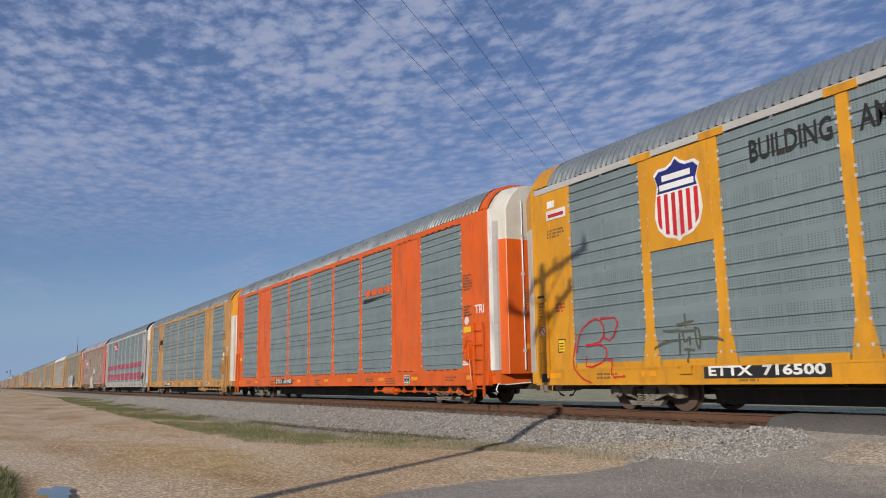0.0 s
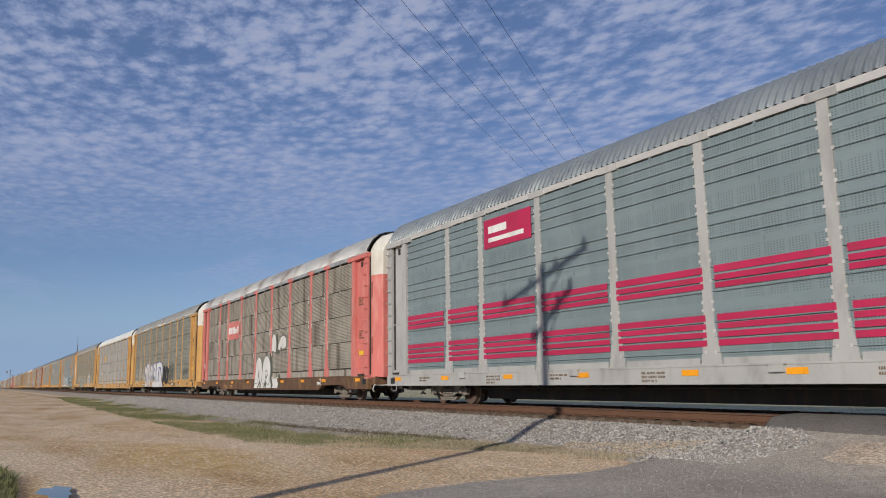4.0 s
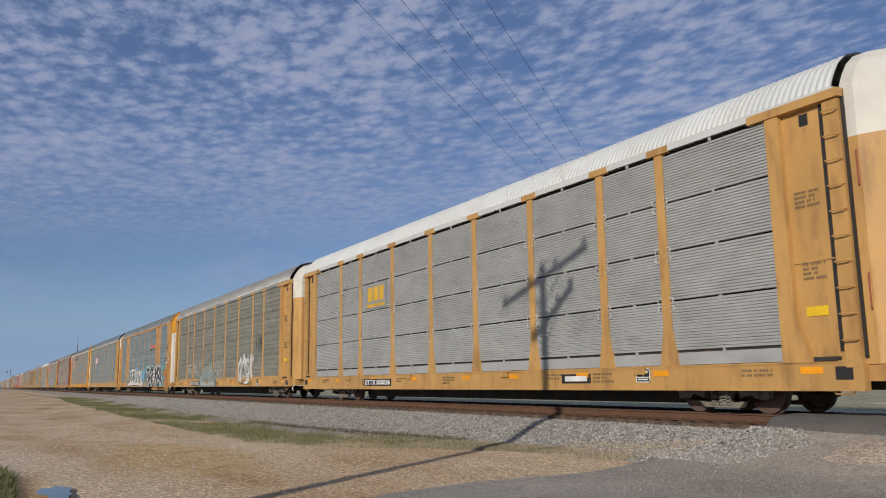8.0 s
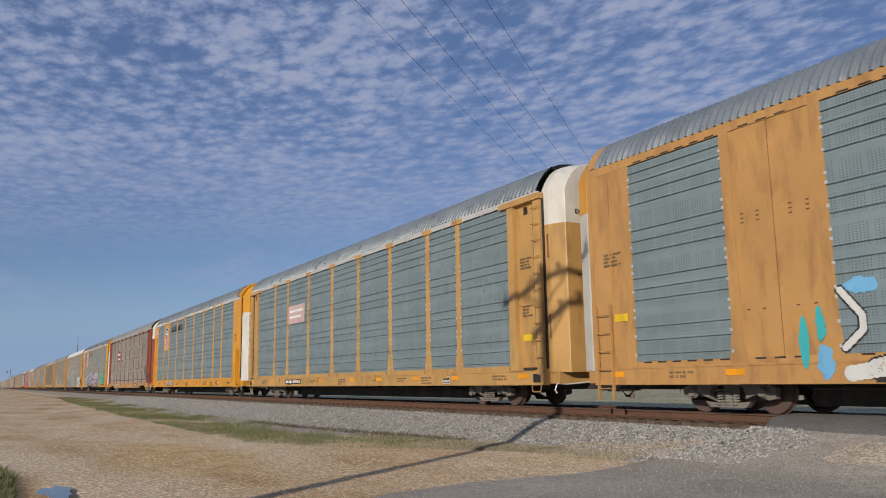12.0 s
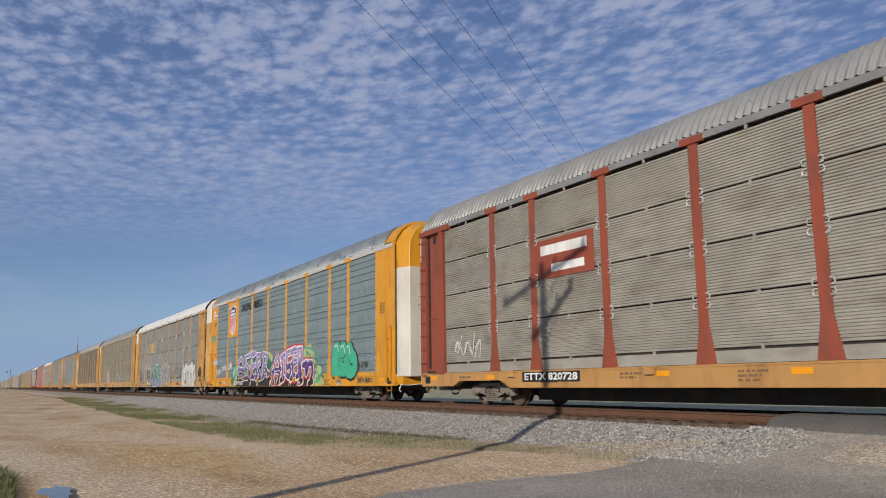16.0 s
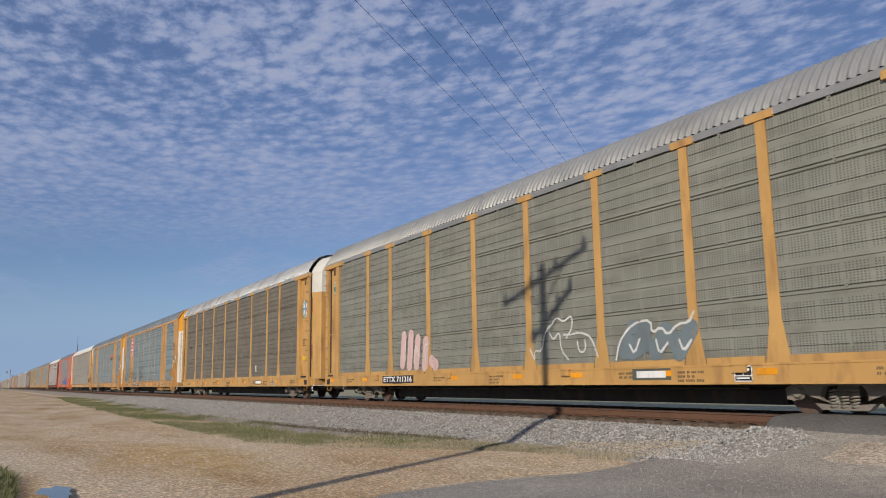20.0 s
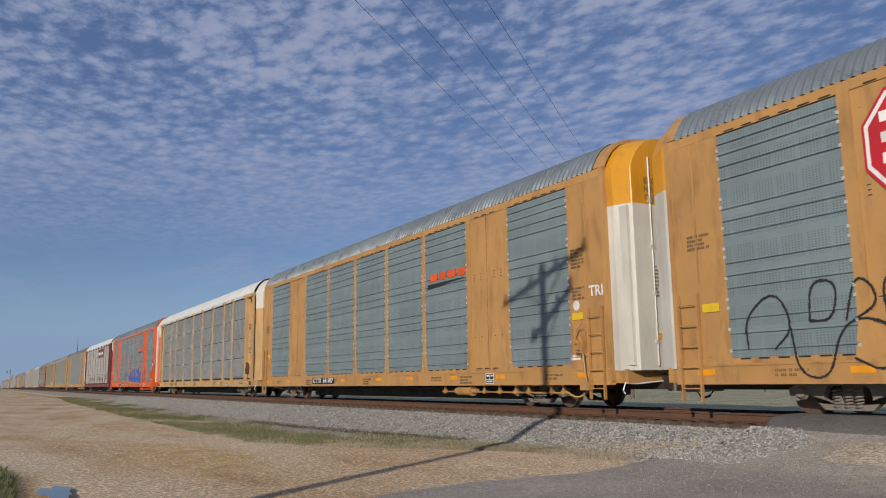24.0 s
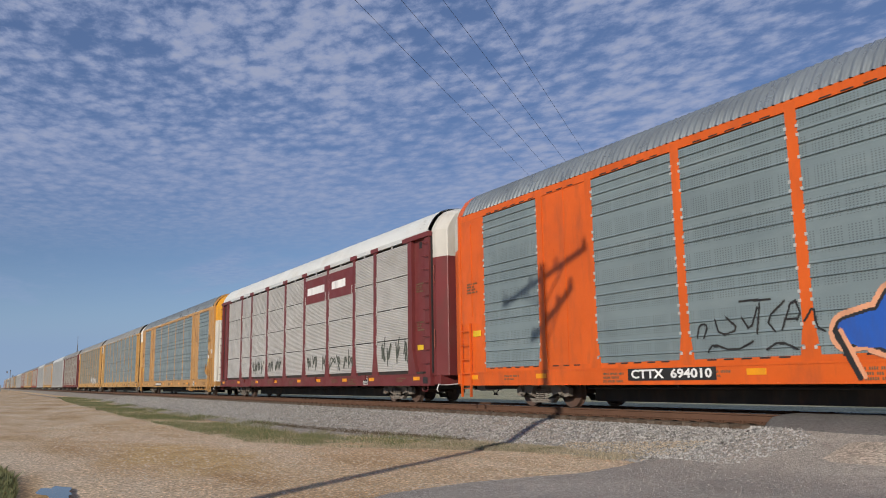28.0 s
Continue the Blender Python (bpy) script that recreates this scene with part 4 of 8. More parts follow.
def truck_meshes():
    def frame_build():
        bm = bmesh.new()
        outer = [(-1.14, 0.30), (-1.16, 0.50), (-1.0, 0.575), (-0.72, 0.56), (-0.42, 0.66), (0.42, 0.66), (0.72, 0.56), (1.0, 0.575), (1.16, 0.50), (1.14, 0.30), (0.98, 0.27), (0.72, 0.38), (0.44, 0.12), (-0.44, 0.12), (-0.72, 0.38), (-0.98, 0.27)]
        inner = [(-0.42, 0.24), (-0.46, 0.34), (-0.40, 0.50), (-0.34, 0.54), (-0.1, 0.55), (0.1, 0.55), (0.34, 0.54), (0.40, 0.50), (0.46, 0.34), (0.42, 0.24), (0.3, 0.22), (0.2, 0.22), (0.1, 0.21), (-0.1, 0.21), (-0.2, 0.22), (-0.3, 0.22)]
        front, back = [], []
        for y, keep in ((-0.07, front), (0.07, back)):
            keep.append([bm.verts.new((x, y, z)) for x, z in outer])
            keep.append([bm.verts.new((x, y, z)) for x, z in inner])
        m = len(outer)
        for i in range(m):
            j = (i + 1) % m
            for g in (front, back):
                bm.faces.new((g[0][i], g[0][j], g[1][j], g[1][i]))
            for q in (0, 1):
                bm.faces.new((front[q][i], front[q][j], back[q][j], back[q][i]))
        return finish("side_frame", bm, paint("castiron"))

    def spring_build():
        bm = bmesh.new()
        for x in (-0.2, 0.0, 0.2):
            for k in range(6):
                z = 0.17 + k * 0.055
                add_tube(bm, [(x - 0.085, -0.01, z), (x, -0.07, z + 0.014), (x + 0.085, -0.01, z + 0.028)], 0.019, 5)
        return finish("spring_group", bm, paint("castiron"))

    def bearing_build():
        bm = bmesh.new()
        add_lathe(bm, [(0.07, 0.13), (-0.03, 0.13), (-0.07, 0.10), (-0.11, 0.085)], 0, 0, 14)
        return finish("bearing_cap", bm, paint("castiron"))

    def set_build():
        bm = bmesh.new()
        add_tube(bm, [(0, -1.0, 0), (0, 1.0, 0)], 0.075, 10)
        for s in (-1, 1):
            g = s * GAUGE
            add_lathe(bm, [(g + s * 0.07, 0.36), (g + s * 0.07, 0.415), (g - s * 0.035, 0.42), (g - s * 0.06, 0.445), (g - s * 0.075, 0.44), (g - s * 0.075, 0.36), (g - s * 0.02, 0.34), (g - s * 0.02, 0.12), (g + s * 0.02, 0.11), (g + s * 0.03, 0.34)], 0, 0, 26)
            for a in range(6):
                add_box(bm, 0.2 * math.cos(a * 1.047) - 0.02, 0.2 * math.cos(a * 1.047) + 0.02, g + s * 0.03, g + s * 0.036, 0.2 * math.sin(a * 1.047) - 0.02, 0.2 * math.sin(a * 1.047) + 0.02)
        return finish("wheelset", bm, paint("wheelsteel"))

    return (shared("frame", frame_build), shared("spring", spring_build), shared("bearing", bearing_build), shared("set", set_build),
            shared("bolster", lambda: box_mesh("bolster", paint("castiron"), (-0.2, 0.2, -0.95, 0.95, 0.36, 0.56), (-0.9, 0.9, -0.2, 0.2, 0.5, 0.57))))


WHEELS = []


def add_truck(car, x, near):
    frame_me, spring_me, bearing_me, set_me, bolster_me = truck_meshes()
    truck = part("truck", bolster_me, car, (x, 0, 0), "grimy cast steel truck with coil springs")
    for s in (-1, 1):
        part("side_frame", frame_me, truck, (0, s * 1.02, 0), turn=(0, 0, 0))
        if s == -1:
            part("spring_group", spring_me, truck, (0, s * 1.06, 0))
            part("frame_lug", shared(("lug",), lambda: box_mesh("frame_lug", paint("castiron"), -0.5, 0.5, -0.03, 0.03, 0, 0.07)), truck, (0, s * 1.10, 0.57))
            for q in (-0.875, 0.875):
                part("bearing_cap", bearing_me, truck, (q, s * 1.06, 0.42))
    for q in (-0.875, 0.875):
        w = part("wheelset", set_me, truck, label="rust brown steel wheelset")
        w.matrix_parent_inverse = pose(q, 0, 0.42)
        WHEELS.append(w)


def stencil_mesh(rows, w, mat, key):
    """Lines of writing too small to read: short plain bars."""
    def build():
        bm = bmesh.new()
        rng = random.Random(key)
        wide = w
        for r in range(rows):
            x = 0.0
            while x < wide - 0.03:
                for _ in range(rng.randint(2, 6)):
                    if x < wide - 0.03:
                        add_box(bm, x, x + 0.026, -0.004, 0, -r * 0.085 - 0.05, -r * 0.085)
                    x += 0.042
                x += 0.04
            wide = w * rng.choice((1.0, 0.8, 0.65))
        return finish("stencil", bm, paint(mat))
    return shared(("stencil", rows, w, mat, key), build)


def add_far_side(car, panel, frame_paint):
    """The side that faces away from the camera, plainer."""
    marks = (-EDGE,) + POSTS + (EDGE,)
    for a, c in zip(marks, marks[1:]):
        w = round(c - a - 0.26, 2)
        part("screen", shared(("farscreen", w, panel), lambda: box_mesh("screen", paint(panel), -w / 2, w / 2, -0.04, 0, P0, P1)), car, ((a + c) / 2, SIDE, 0))
    for x in POSTS:
        part("post", shared(("farpost", frame_paint), lambda: box_mesh("post", paint(frame_paint), -0.12, 0.12, -0.03, 0.06, SILL1, EAVE - 0.02)), car, (x, SIDE, 0))
    for s in (-1, 1):
        part("end_plate", shared(("farend", frame_paint), lambda: box_mesh("end_plate", paint(frame_paint), -0.74, 0.74, -0.05, 0.02, SILL1, EAVE - 0.02)), car, (s * (EDGE + END) / 2, SIDE, 0))
    part("top_rail", shared(("fartop", frame_paint), lambda: box_mesh("top_rail", paint(frame_paint), -END, END, SIDE - 0.06, SIDE + 0.03, P1 + 0.002, EAVE + 0.02)), car)
    part("sill", shared(("farsill", frame_paint), lambda: box_mesh("sill", paint(frame_paint), -END, END, SIDE - 0.12, SIDE + 0.04, SILL0, SILL1)), car)


def rung_mesh(w, mat, bow):
    bm = bmesh.new()
    add_tube(bm, [(0, 0, 0), (0.03, -bow, 0), (w - 0.03, -bow, 0), (w, 0, 0)], 0.014, 5)
    return finish("rung", bm, paint(mat))


def add_ladder(car, w, z0, z1, step, mat, at, bow=0.06, stiles=True):
    """Rungs one by one, with two stiles where the ladder has its own."""
    lad = part("ladder", None, car, at)
    for i in range(int((z1 - z0) / step) + 1):
        part("rung", shared(("rung", w, mat, bow), lambda: rung_mesh(w, mat, bow)), lad, (0, 0, z0 + i * step))
    for x in (0, w) if stiles else ():
        part("stile", shared(("stile", z0, z1, mat), lambda: box_mesh("stile", paint(mat), -0.02, 0.02, -0.07, 0.0, z0 - 0.25, z1 + 0.1)), lad, (x, 0, 0))


def board(car, x, z, w, h, words, back="black", fore="signwhite", size=None):
    """A painted number board on the sill."""
    p = part("number_board", shared(("board", w, h, back), lambda: box_mesh("number_board", paint(back), 0, w, -0.006, 0, 0, h)), car, (x, -SIDE - 0.058, z), "black painted board with white reporting number")
    me = text_mesh(words, size or h * 0.95, paint(fore), "CENTER", 0.008)
    me.transform(Matrix.Diagonal((w * 0.92 / (max(v.co.x for v in me.vertices) - min(v.co.x for v in me.vertices)), 1, 1, 1)))
    part("number", me, p, (w / 2, -0.01, h * 0.2))
    return p


def common(car, frame_paint, roof, panel, deep=0.0, capped=False, cap=0.0):
    """What all the cars have: roof, sill, trucks, couplers, underframe."""
    part("roof", roof_mesh(roof, -END + cap + 0.1, END - cap - 0.1, *((0.14, 0.034) if roof == "roofwhite" else (0.195, 0.075))), car, label="corrugated metal roof")
    part("sill", shared(("sill", frame_paint, deep, frame_paint in ("rustsill", "tan") and not capped), lambda: sill_mesh(frame_paint, deep, frame_paint in ("rustsill", "tan") and not capped)), car)
    part("deck", shared(("deck",), lambda: box_mesh("deck", paint("dark"), -END, END, -SIDE + 0.1, SIDE - 0.12, 0.8, 0.95)), car)
    part("center_sill", shared(("csill",), lambda: box_mesh("center_sill", paint("dark"), -DOOR + 0.2, DOOR - 0.2, -0.4, 0.4, 0.46, 0.8)), car)
    part("belly_beam", shared(("belly",), lambda: box_mesh("belly_beam", paint("dark"), -8.4, 8.4, -0.55, 0.55, 0.17, 0.46)), car)
    part("equipment_rail", shared(("eqrail",), lambda: box_mesh("equipment_rail", paint("dark"), -7.6, 7.6, 0.9, 1.3, 0.36, 0.8)), car)
    part("upper_deck", shared(("udeck",), lambda: box_mesh("upper_deck", paint("dark"), -END + 0.3, END - 0.3, -SIDE + 0.15, SIDE - 0.15, 3.2, 3.3)), car)
    for s in (-1, 1):
        add_truck(car, s * 9.95, True)
        cp = part("coupler", shared(("coupler",), lambda: box_mesh("coupler", paint("castiron"), -0.35, 0.12, -0.11, 0.11, 0.42, 0.66)), car, (s * (DOOR - 0.03), 0, 0), turn=(0, 0, 0 if s > 0 else 180))
        part("knuckle", shared(("knuckle",), lambda: box_mesh("knuckle", paint("castiron"), 0.1, 0.47, -0.16, 0.13, 0.40, 0.68)), cp)
        part("end_sill", shared(("endsill", frame_paint), lambda: box_mesh("end_sill", paint(frame_paint), -0.15, 0.4, -SIDE + 0.1, SIDE - 0.1, 0.62, 0.93)), car, (s * (END + 0.02), 0, 0), turn=(0, 0, 0 if s > 0 else 180))
        hose = shared(("hose",), lambda: hose_mesh())
        part("air_hose", hose, car, (s * DOOR, 0.3, 0), turn=(0, 0, 0 if s > 0 else 180))
        part("uncoupling_lever", shared(("lever", frame_paint), lambda: lever_mesh()), car, (s * (END + 0.35), -SIDE + 0.05 if s > 0 else SIDE - 0.05, 0), turn=(0, 0, 0 if s > 0 else 180))
    part("brake_pipe", shared(("pipe",), lambda: pipe_mesh()), car, (0, 0, 0))


def sill_mesh(mat, deep, arched=False):
    """A channel along the car: flange at the foot, lip at the top; arched ones rise over the trucks."""
    lo = SILL0 - deep
    feet = [(-END, lo), (END, lo)]
    if arched:
        half = [(END, lo - 0.02), (11.35, lo - 0.02), (10.95, lo + 0.14), (8.75, lo + 0.14), (8.3, lo - 0.06)]
        feet = [(-x, z) for x, z in half] + half[::-1]
    bm = bmesh.new()
    rows = []
    for x, z in feet:
        prof = [(-SIDE + 0.1, z), (-SIDE - 0.09, z), (-SIDE - 0.09, z + 0.03), (-SIDE - 0.05, z + 0.03), (-SIDE - 0.05, SILL1 - 0.04), (-SIDE - 0.065, SILL1 - 0.04), (-SIDE - 0.065, SILL1), (-SIDE + 0.1, SILL1)]
        rows.append([bm.verts.new((x, y, q)) for y, q in prof])
    for a, c in zip(rows, rows[1:]):
        for i in range(8):
            j = (i + 1) % 8
            bm.faces.new((a[i], a[j], c[j], c[i]))
    bm.faces.new(rows[0])
    bm.faces.new(rows[-1][::-1])
    return finish("sill", bm, paint(mat))


def hose_mesh():
    bm = bmesh.new()
    add_tube(bm, [(0, 0, 0.55), (0.1, 0, 0.42), (0.22, 0, 0.3), (0.36, 0, 0.27)], 0.03, 6)
    return finish("air_hose", bm, paint("black"))


def lever_mesh():
    bm = bmesh.new()
    add_tube(bm, [(0, 0, 0.38), (0.0, -0.06, 0.46), (0.02, 0, 0.62), (0.05, 0.3, 0.6), (0.12, 1.2, 0.66)], 0.018, 6)
    return finish("uncoupling_lever", bm, paint("signwhite"))


def pipe_mesh():
    bm = bmesh.new()
    add_tube(bm, [(-8, -1.1, 0.5), (8, -1.1, 0.5)], 0.025, 6)
    for x in (-5, -1, 3, 6.5):
        add_box(bm, x - 0.03, x + 0.03, -1.15, -1.05, 0.5, 0.8)
    add_lathe(bm, [(-1.1, 0.18), (-0.4, 0.18)], 2.0, 0.62, 12)
    return finish("brake_pipe", bm, paint("dark"))


def add_details(car, frame_paint, seed):
    """Reflectors, stencils and the data plate along the sill."""
    rng = random.Random(seed)
    zc = (SILL0 + SILL1) / 2
    refl = shared(("refl",), lambda: box_mesh("reflector", paint("reflect"), -0.22, 0.22, -0.009, 0, -0.06, 0.06))
    for x in (-12.6, -9.3, -5.8, -2.6, 0.8, 3.3, 6.2, 8.8, 12.4):
        part("reflector", refl, car, (x, -SIDE - 0.052, zc + 0.04))
    for i, x in enumerate((-11, -6.9, -3.9, -0.6, 4.8, 6.6, 10.9)):
        part("stencil", stencil_mesh(2 + i % 2, 0.7, "stencil", seed % 3 * 10 + i), car, (x, -SIDE - 0.053, zc + 0.08))
    dp = part("data_plate", shared(("plate",), lambda: box_mesh("data_plate", paint("black"), 0, 0.42, -0.006, 0, 0, 0.30)), car, (8.05, -SIDE - 0.053, SILL0 + 0.05), "black data plate edged in white")
    part("plate_mark", shared(("platelines",), lambda: box_mesh("plate_mark", paint("signwhite"), (0, 0.42, -0.009, -0.006, 0.28, 0.30), (0, 0.42, -0.009, -0.006, 0, 0.02), (0, 0.02, -0.009, -0.006, 0, 0.3), (0.40, 0.42, -0.009, -0.006, 0, 0.3), (0.20, 0.22, -0.009, -0.006, 0.1, 0.3), (0.02, 0.4, -0.009, -0.006, 0.1, 0.12),
                                                              (0.05, 0.16, -0.009, -0.006, 0.2, 0.25), (0.26, 0.36, -0.009, -0.006, 0.2, 0.25), (0.05, 0.35, -0.009, -0.006, 0.05, 0.08))), dp)


def rigging_mesh(mat):
    """Brake cylinder, long rod, hangers and the chain's rod under the sill of a smooth car."""
    bm = bmesh.new()
    y = -SIDE + 0.12
    for x0, x1, r in ((6.25, 7.0, 0.13), (6.95, 7.06, 0.15), (7.06, 7.3, 0.07), (6.1, 6.25, 0.09)):
        add_tube(bm, [(x0, y, 0.42), (x1, y, 0.42)], r, 14)
    add_tube(bm, [(5.2, y, 0.40), (11.6, y, 0.38)], 0.022, 6)
    for x in (5.4, 7.7, 8.5, 9.3, 9.9, 10.9, 11.4):
        add_box(bm, x - 0.03, x + 0.03, y - 0.03, y + 0.03, 0.34, 0.62)
        add_box(bm, x - 0.07, x + 0.07, y - 0.05, y + 0.05, 0.36, 0.44)
    for i in range(14):
        f = i / 13
        x, z = 11.5 + 0.85 * f, 0.42 - 0.26 * math.sin(f * math.pi * 0.75) + 0.22 * f
        add_tube(bm, [(x - 0.035, y - 0.02 * (i % 2), z), (x + 0.035, y + 0.02 * (i % 2), z)], 0.024, 5)
    return finish("brake_rigging", bm, paint(mat))


def gear_mesh(mat):
    """A vertical hand brake on the end plate: housing, lever, chain rod, foot bracket."""
    bm = bmesh.new()
    y = -SIDE - 0.05
    add_prism(bm, [(-0.17, 1.36), (0.12, 1.32), (0.16, 1.62), (0.08, 1.86), (-0.06, 1.92), (-0.16, 1.74)], y - 0.14, y)
    add_prism(bm, [(-0.09, 1.42), (0.07, 1.40), (0.09, 1.6), (0.0, 1.76), (-0.1, 1.66)], y - 0.2, y - 0.14)
    add_lathe(bm, [(y - 0.26, 0.045), (y - 0.14, 0.07)], 0.0, 1.58, 10)
    add_tube(bm, [(-0.02, y - 0.22, 1.6), (0.12, y - 0.24, 1.92), (0.2, y - 0.22, 2.02)], 0.02, 6)
    add_tube(bm, [(0.1, y - 0.1, 1.36), (0.16, y - 0.1, 0.9), (0.22, y - 0.08, 0.5)], 0.022, 6)
    add_box(bm, 0.02, 0.34, y - 0.16, y, 0.46, 0.66)
    add_box(bm, -0.22, 0.22, y - 0.03, y, 1.26, 1.32)
    return finish("hand_brake", bm, paint(mat))


def car_plain(frame_paint, panel, roof, door=("white", "white"), label="", wedge=False, strip=False, seed=0):
    """An autorack with a smooth full-height frame and large screens (two solid bays)."""
    car = new("autorack_car")
    common(car, frame_paint, roof, panel, 0.0, True, 0.2)
    marks = (-EDGE,) + POSTS + (EDGE,)
    h = P1 - P0
    for i, (a, c) in enumerate(zip(marks, marks[1:])):
        w = c - a - (0.24 if 0 < i < 8 else 0.12)
        mid = (a + c) / 2 + (-0.06 if i == 0 else 0.06 if i == 8 else 0)
        if i in (1, 7):
            part("solid_panel", shared(("solid", round(w, 2), frame_paint), lambda: solid_mesh(w, h + 0.03, frame_paint)), car, (mid, -SIDE, P0))
            if frame_paint != "orange":
                part("panel_seam", shared(("seam", round(w, 2)), lambda: seam_mesh(w, h)), car, (mid, -SIDE, P0))
        else:
            scr = part("screen", embossed(w, h, panel, GROOVES_A), car, (mid, -SIDE - 0.018, P0), "blue-grey perforated steel screen with pressed grooves")
            part("screen_clip", shared(("tabs", round(w, 2)), lambda: tab_mesh(w, h)), scr)
    for x in POSTS:
        part("post", post_mesh("plain", frame_paint), car, (x, -SIDE, 0))
    part("top_rail", shared(("toprail", frame_paint), lambda: box_mesh("top_rail", paint(frame_paint), -END, END, -SIDE - 0.035, -SIDE + 0.06, P1 + 0.03, EAVE + 0.03)), car)
    # black dashes for shaded slots, below the screens and again on the top rail
    part("drain_slot", shared(("slots",), lambda: slot_mesh()), car)
    part("drain_slot", MESHES[("slots",)], car, (0, -0.005, P1 - P0 + 0.075))
    part("bottom_rail", shared(("botrail", frame_paint), lambda: box_mesh("bottom_rail", paint(frame_paint), -END, END, -SIDE - 0.03, -SIDE + 0.06, SILL1, P0)), car)
    for s in (-1, 1):
        add_plate(car, frame_paint, s)
        part("roof_cap", shared(("narrowcap", frame_paint, s), lambda: roof_cap(frame_paint, s, 0.34)), car)
        add_ladder(car, 0.5, 0.5, 2.3, 0.42, frame_paint, (s * 12.95 - 0.25, -SIDE - 0.06, 0))
        part("end_door", end_door(0.90, 4.75, END - 0.02, DOOR, 0.4, door[0]), car, turn=(0, 0, 0 if s > 0 else 180))
        part("end_door_top", end_door(4.75, None, END - 0.02, DOOR, 0.4, door[1]), car, turn=(0, 0, 0 if s > 0 else 180))
        for y in (-0.75, -0.25, 0.25):
            part("door_rod", shared(("hinge",), lambda: hinge_mesh()), car, (0, s * y, 0), "galvanised door rod", turn=(0, 0, 0 if s > 0 else 180))
        part("stencil", stencil_mesh(9, 0.5, "stencil", 91), car, (s * (DOOR + 0.005), -0.7 * s, 3.3), turn=(0, 0, 90 if s > 0 else -90))
        part("door_placard", shared(("placard",), lambda: box_mesh("door_placard", paint("reflect"), 0, 0.02, -0.14, 0.14, 0, 0.14)), car, (s * (DOOR if s > 0 else DOOR + 0.02), -0.55 * s, 1.6))
        if not strip:
            part("door_leaf", shared(("narrowleaf", door[0]), lambda: box_mesh("door_leaf", paint(door[0]), DOOR - 0.33, DOOR - 0.08, -SIDE + 0.12, -SIDE + 0.34, 1.02, 4.7)), car, turn=(0, 0, 0 if s > 0 else 180))
        if strip:
            part("door_leaf", shared(("leaf",), lambda: box_mesh("door_leaf", paint("signwhite"), END + 0.02, END + 0.2, -SIDE + 0.03, -SIDE + 0.2, 1.0, 5.7)), car, turn=(0, 0, 0 if s > 0 else 180), label="white folded door leaf")
            part("door_track", shared(("track",), lambda: box_mesh("door_track", paint("palesteel"), END + 0.202, END + 0.42, -SIDE + 0.06, -SIDE + 0.3, 1.0, 5.3)), car, turn=(0, 0, 0 if s > 0 else 180), label="galvanised door track")
    part("caution_sign", shared(("caution",), lambda: box_mesh("caution_sign", paint("signyellow"), (0, 0.42, -0.006, 0, 0, 0.17), (0.04, 0.38, -0.008, -0.006, 0.1, 0.13), (0.04, 0.38, -0.008, -0.006, 0.04, 0.07))), car, (12.05, -SIDE - 0.045, 2.15), "yellow caution sign")
    part("caution_sign", MESHES[("caution",)], car, (-12.6, -SIDE - 0.045, 2.0), "yellow caution sign")
    part("brake_rigging", shared(("rigging", frame_paint), lambda: rigging_mesh(frame_paint)), car, label="brake cylinder and rods under the sill")
    part("hand_brake", shared(("gear", frame_paint), lambda: gear_mesh(frame_paint)), car, (12.42, 0, 0), "hand brake housing with lever and chain rod")
    part("white_tag", shared(("whitetag",), lambda: box_mesh("white_tag", paint("signwhite"), (0, 0.3, -0.006, 0, 0, 0.05), (0, 0.3, -0.006, 0, 0.07, 0.09), (0, 0.3, -0.006, 0, 0.11, 0.13))), car, (12.0, -SIDE - 0.045, 1.18))
    part("stencil", stencil_mesh(6, 0.5, "stencil", 71), car, (12.08, -SIDE - 0.045, 3.9))
    part("stencil", stencil_mesh(4, 0.45, "stencil", 72), car, (12.08, -SIDE - 0.045, 2.95))
    part("stencil", stencil_mesh(4, 0.6, "stencil", 73), car, (-12.9, -SIDE - 0.045, 3.6))
    part("lettering", shared(("tri",), lambda: text_mesh("TRI", 0.36, paint("signwhite"), bold=0.006)), car, (12.72, -SIDE - 0.047, 2.68))
    part("sign", shared(("dot",), lambda: flat_disc()), car, (12.22, -SIDE - 0.034, 2.5), "small round white sign")
    add_details(car, frame_paint, seed)
    add_far_side(car, panel, frame_paint)
    return tagged(car, label, "train car", "cars of the train")


def tab_mesh(w, h):
    """Pale clips down both edges of a screen."""
    bm = bmesh.new()
    for s in (-1, 1):
        for i in range(13):
            z = h * (0.03 + 0.94 * (i + 0.25 * (i % 3)) / 12.5)
            add_box(bm, s * w / 2 - 0.03, s * w / 2 + 0.02, -0.034, -0.012, z - 0.03, z + 0.03)
    return finish("screen_clip", bm, paint("palesteel"))


def solid_mesh(w, h, mat):
    bm = bmesh.new()
    add_box(bm, -w / 2, w / 2, -0.012, 0.04, 0, h)
    add_box(bm, -0.012, 0.012, -0.024, -0.012, 0, h)
    for x in (-0.42, -0.27, -0.12, 0.12, 0.27, 0.42):
        for z in (0.16, 0.175, 0.45, 0.63, 0.645, 0.66, 0.92):
            add_box(bm, x * w - 0.03, x * w + 0.03, -0.02, -0.012, z * h, z * h + 0.025)
    return finish("solid_panel", bm, paint(mat))


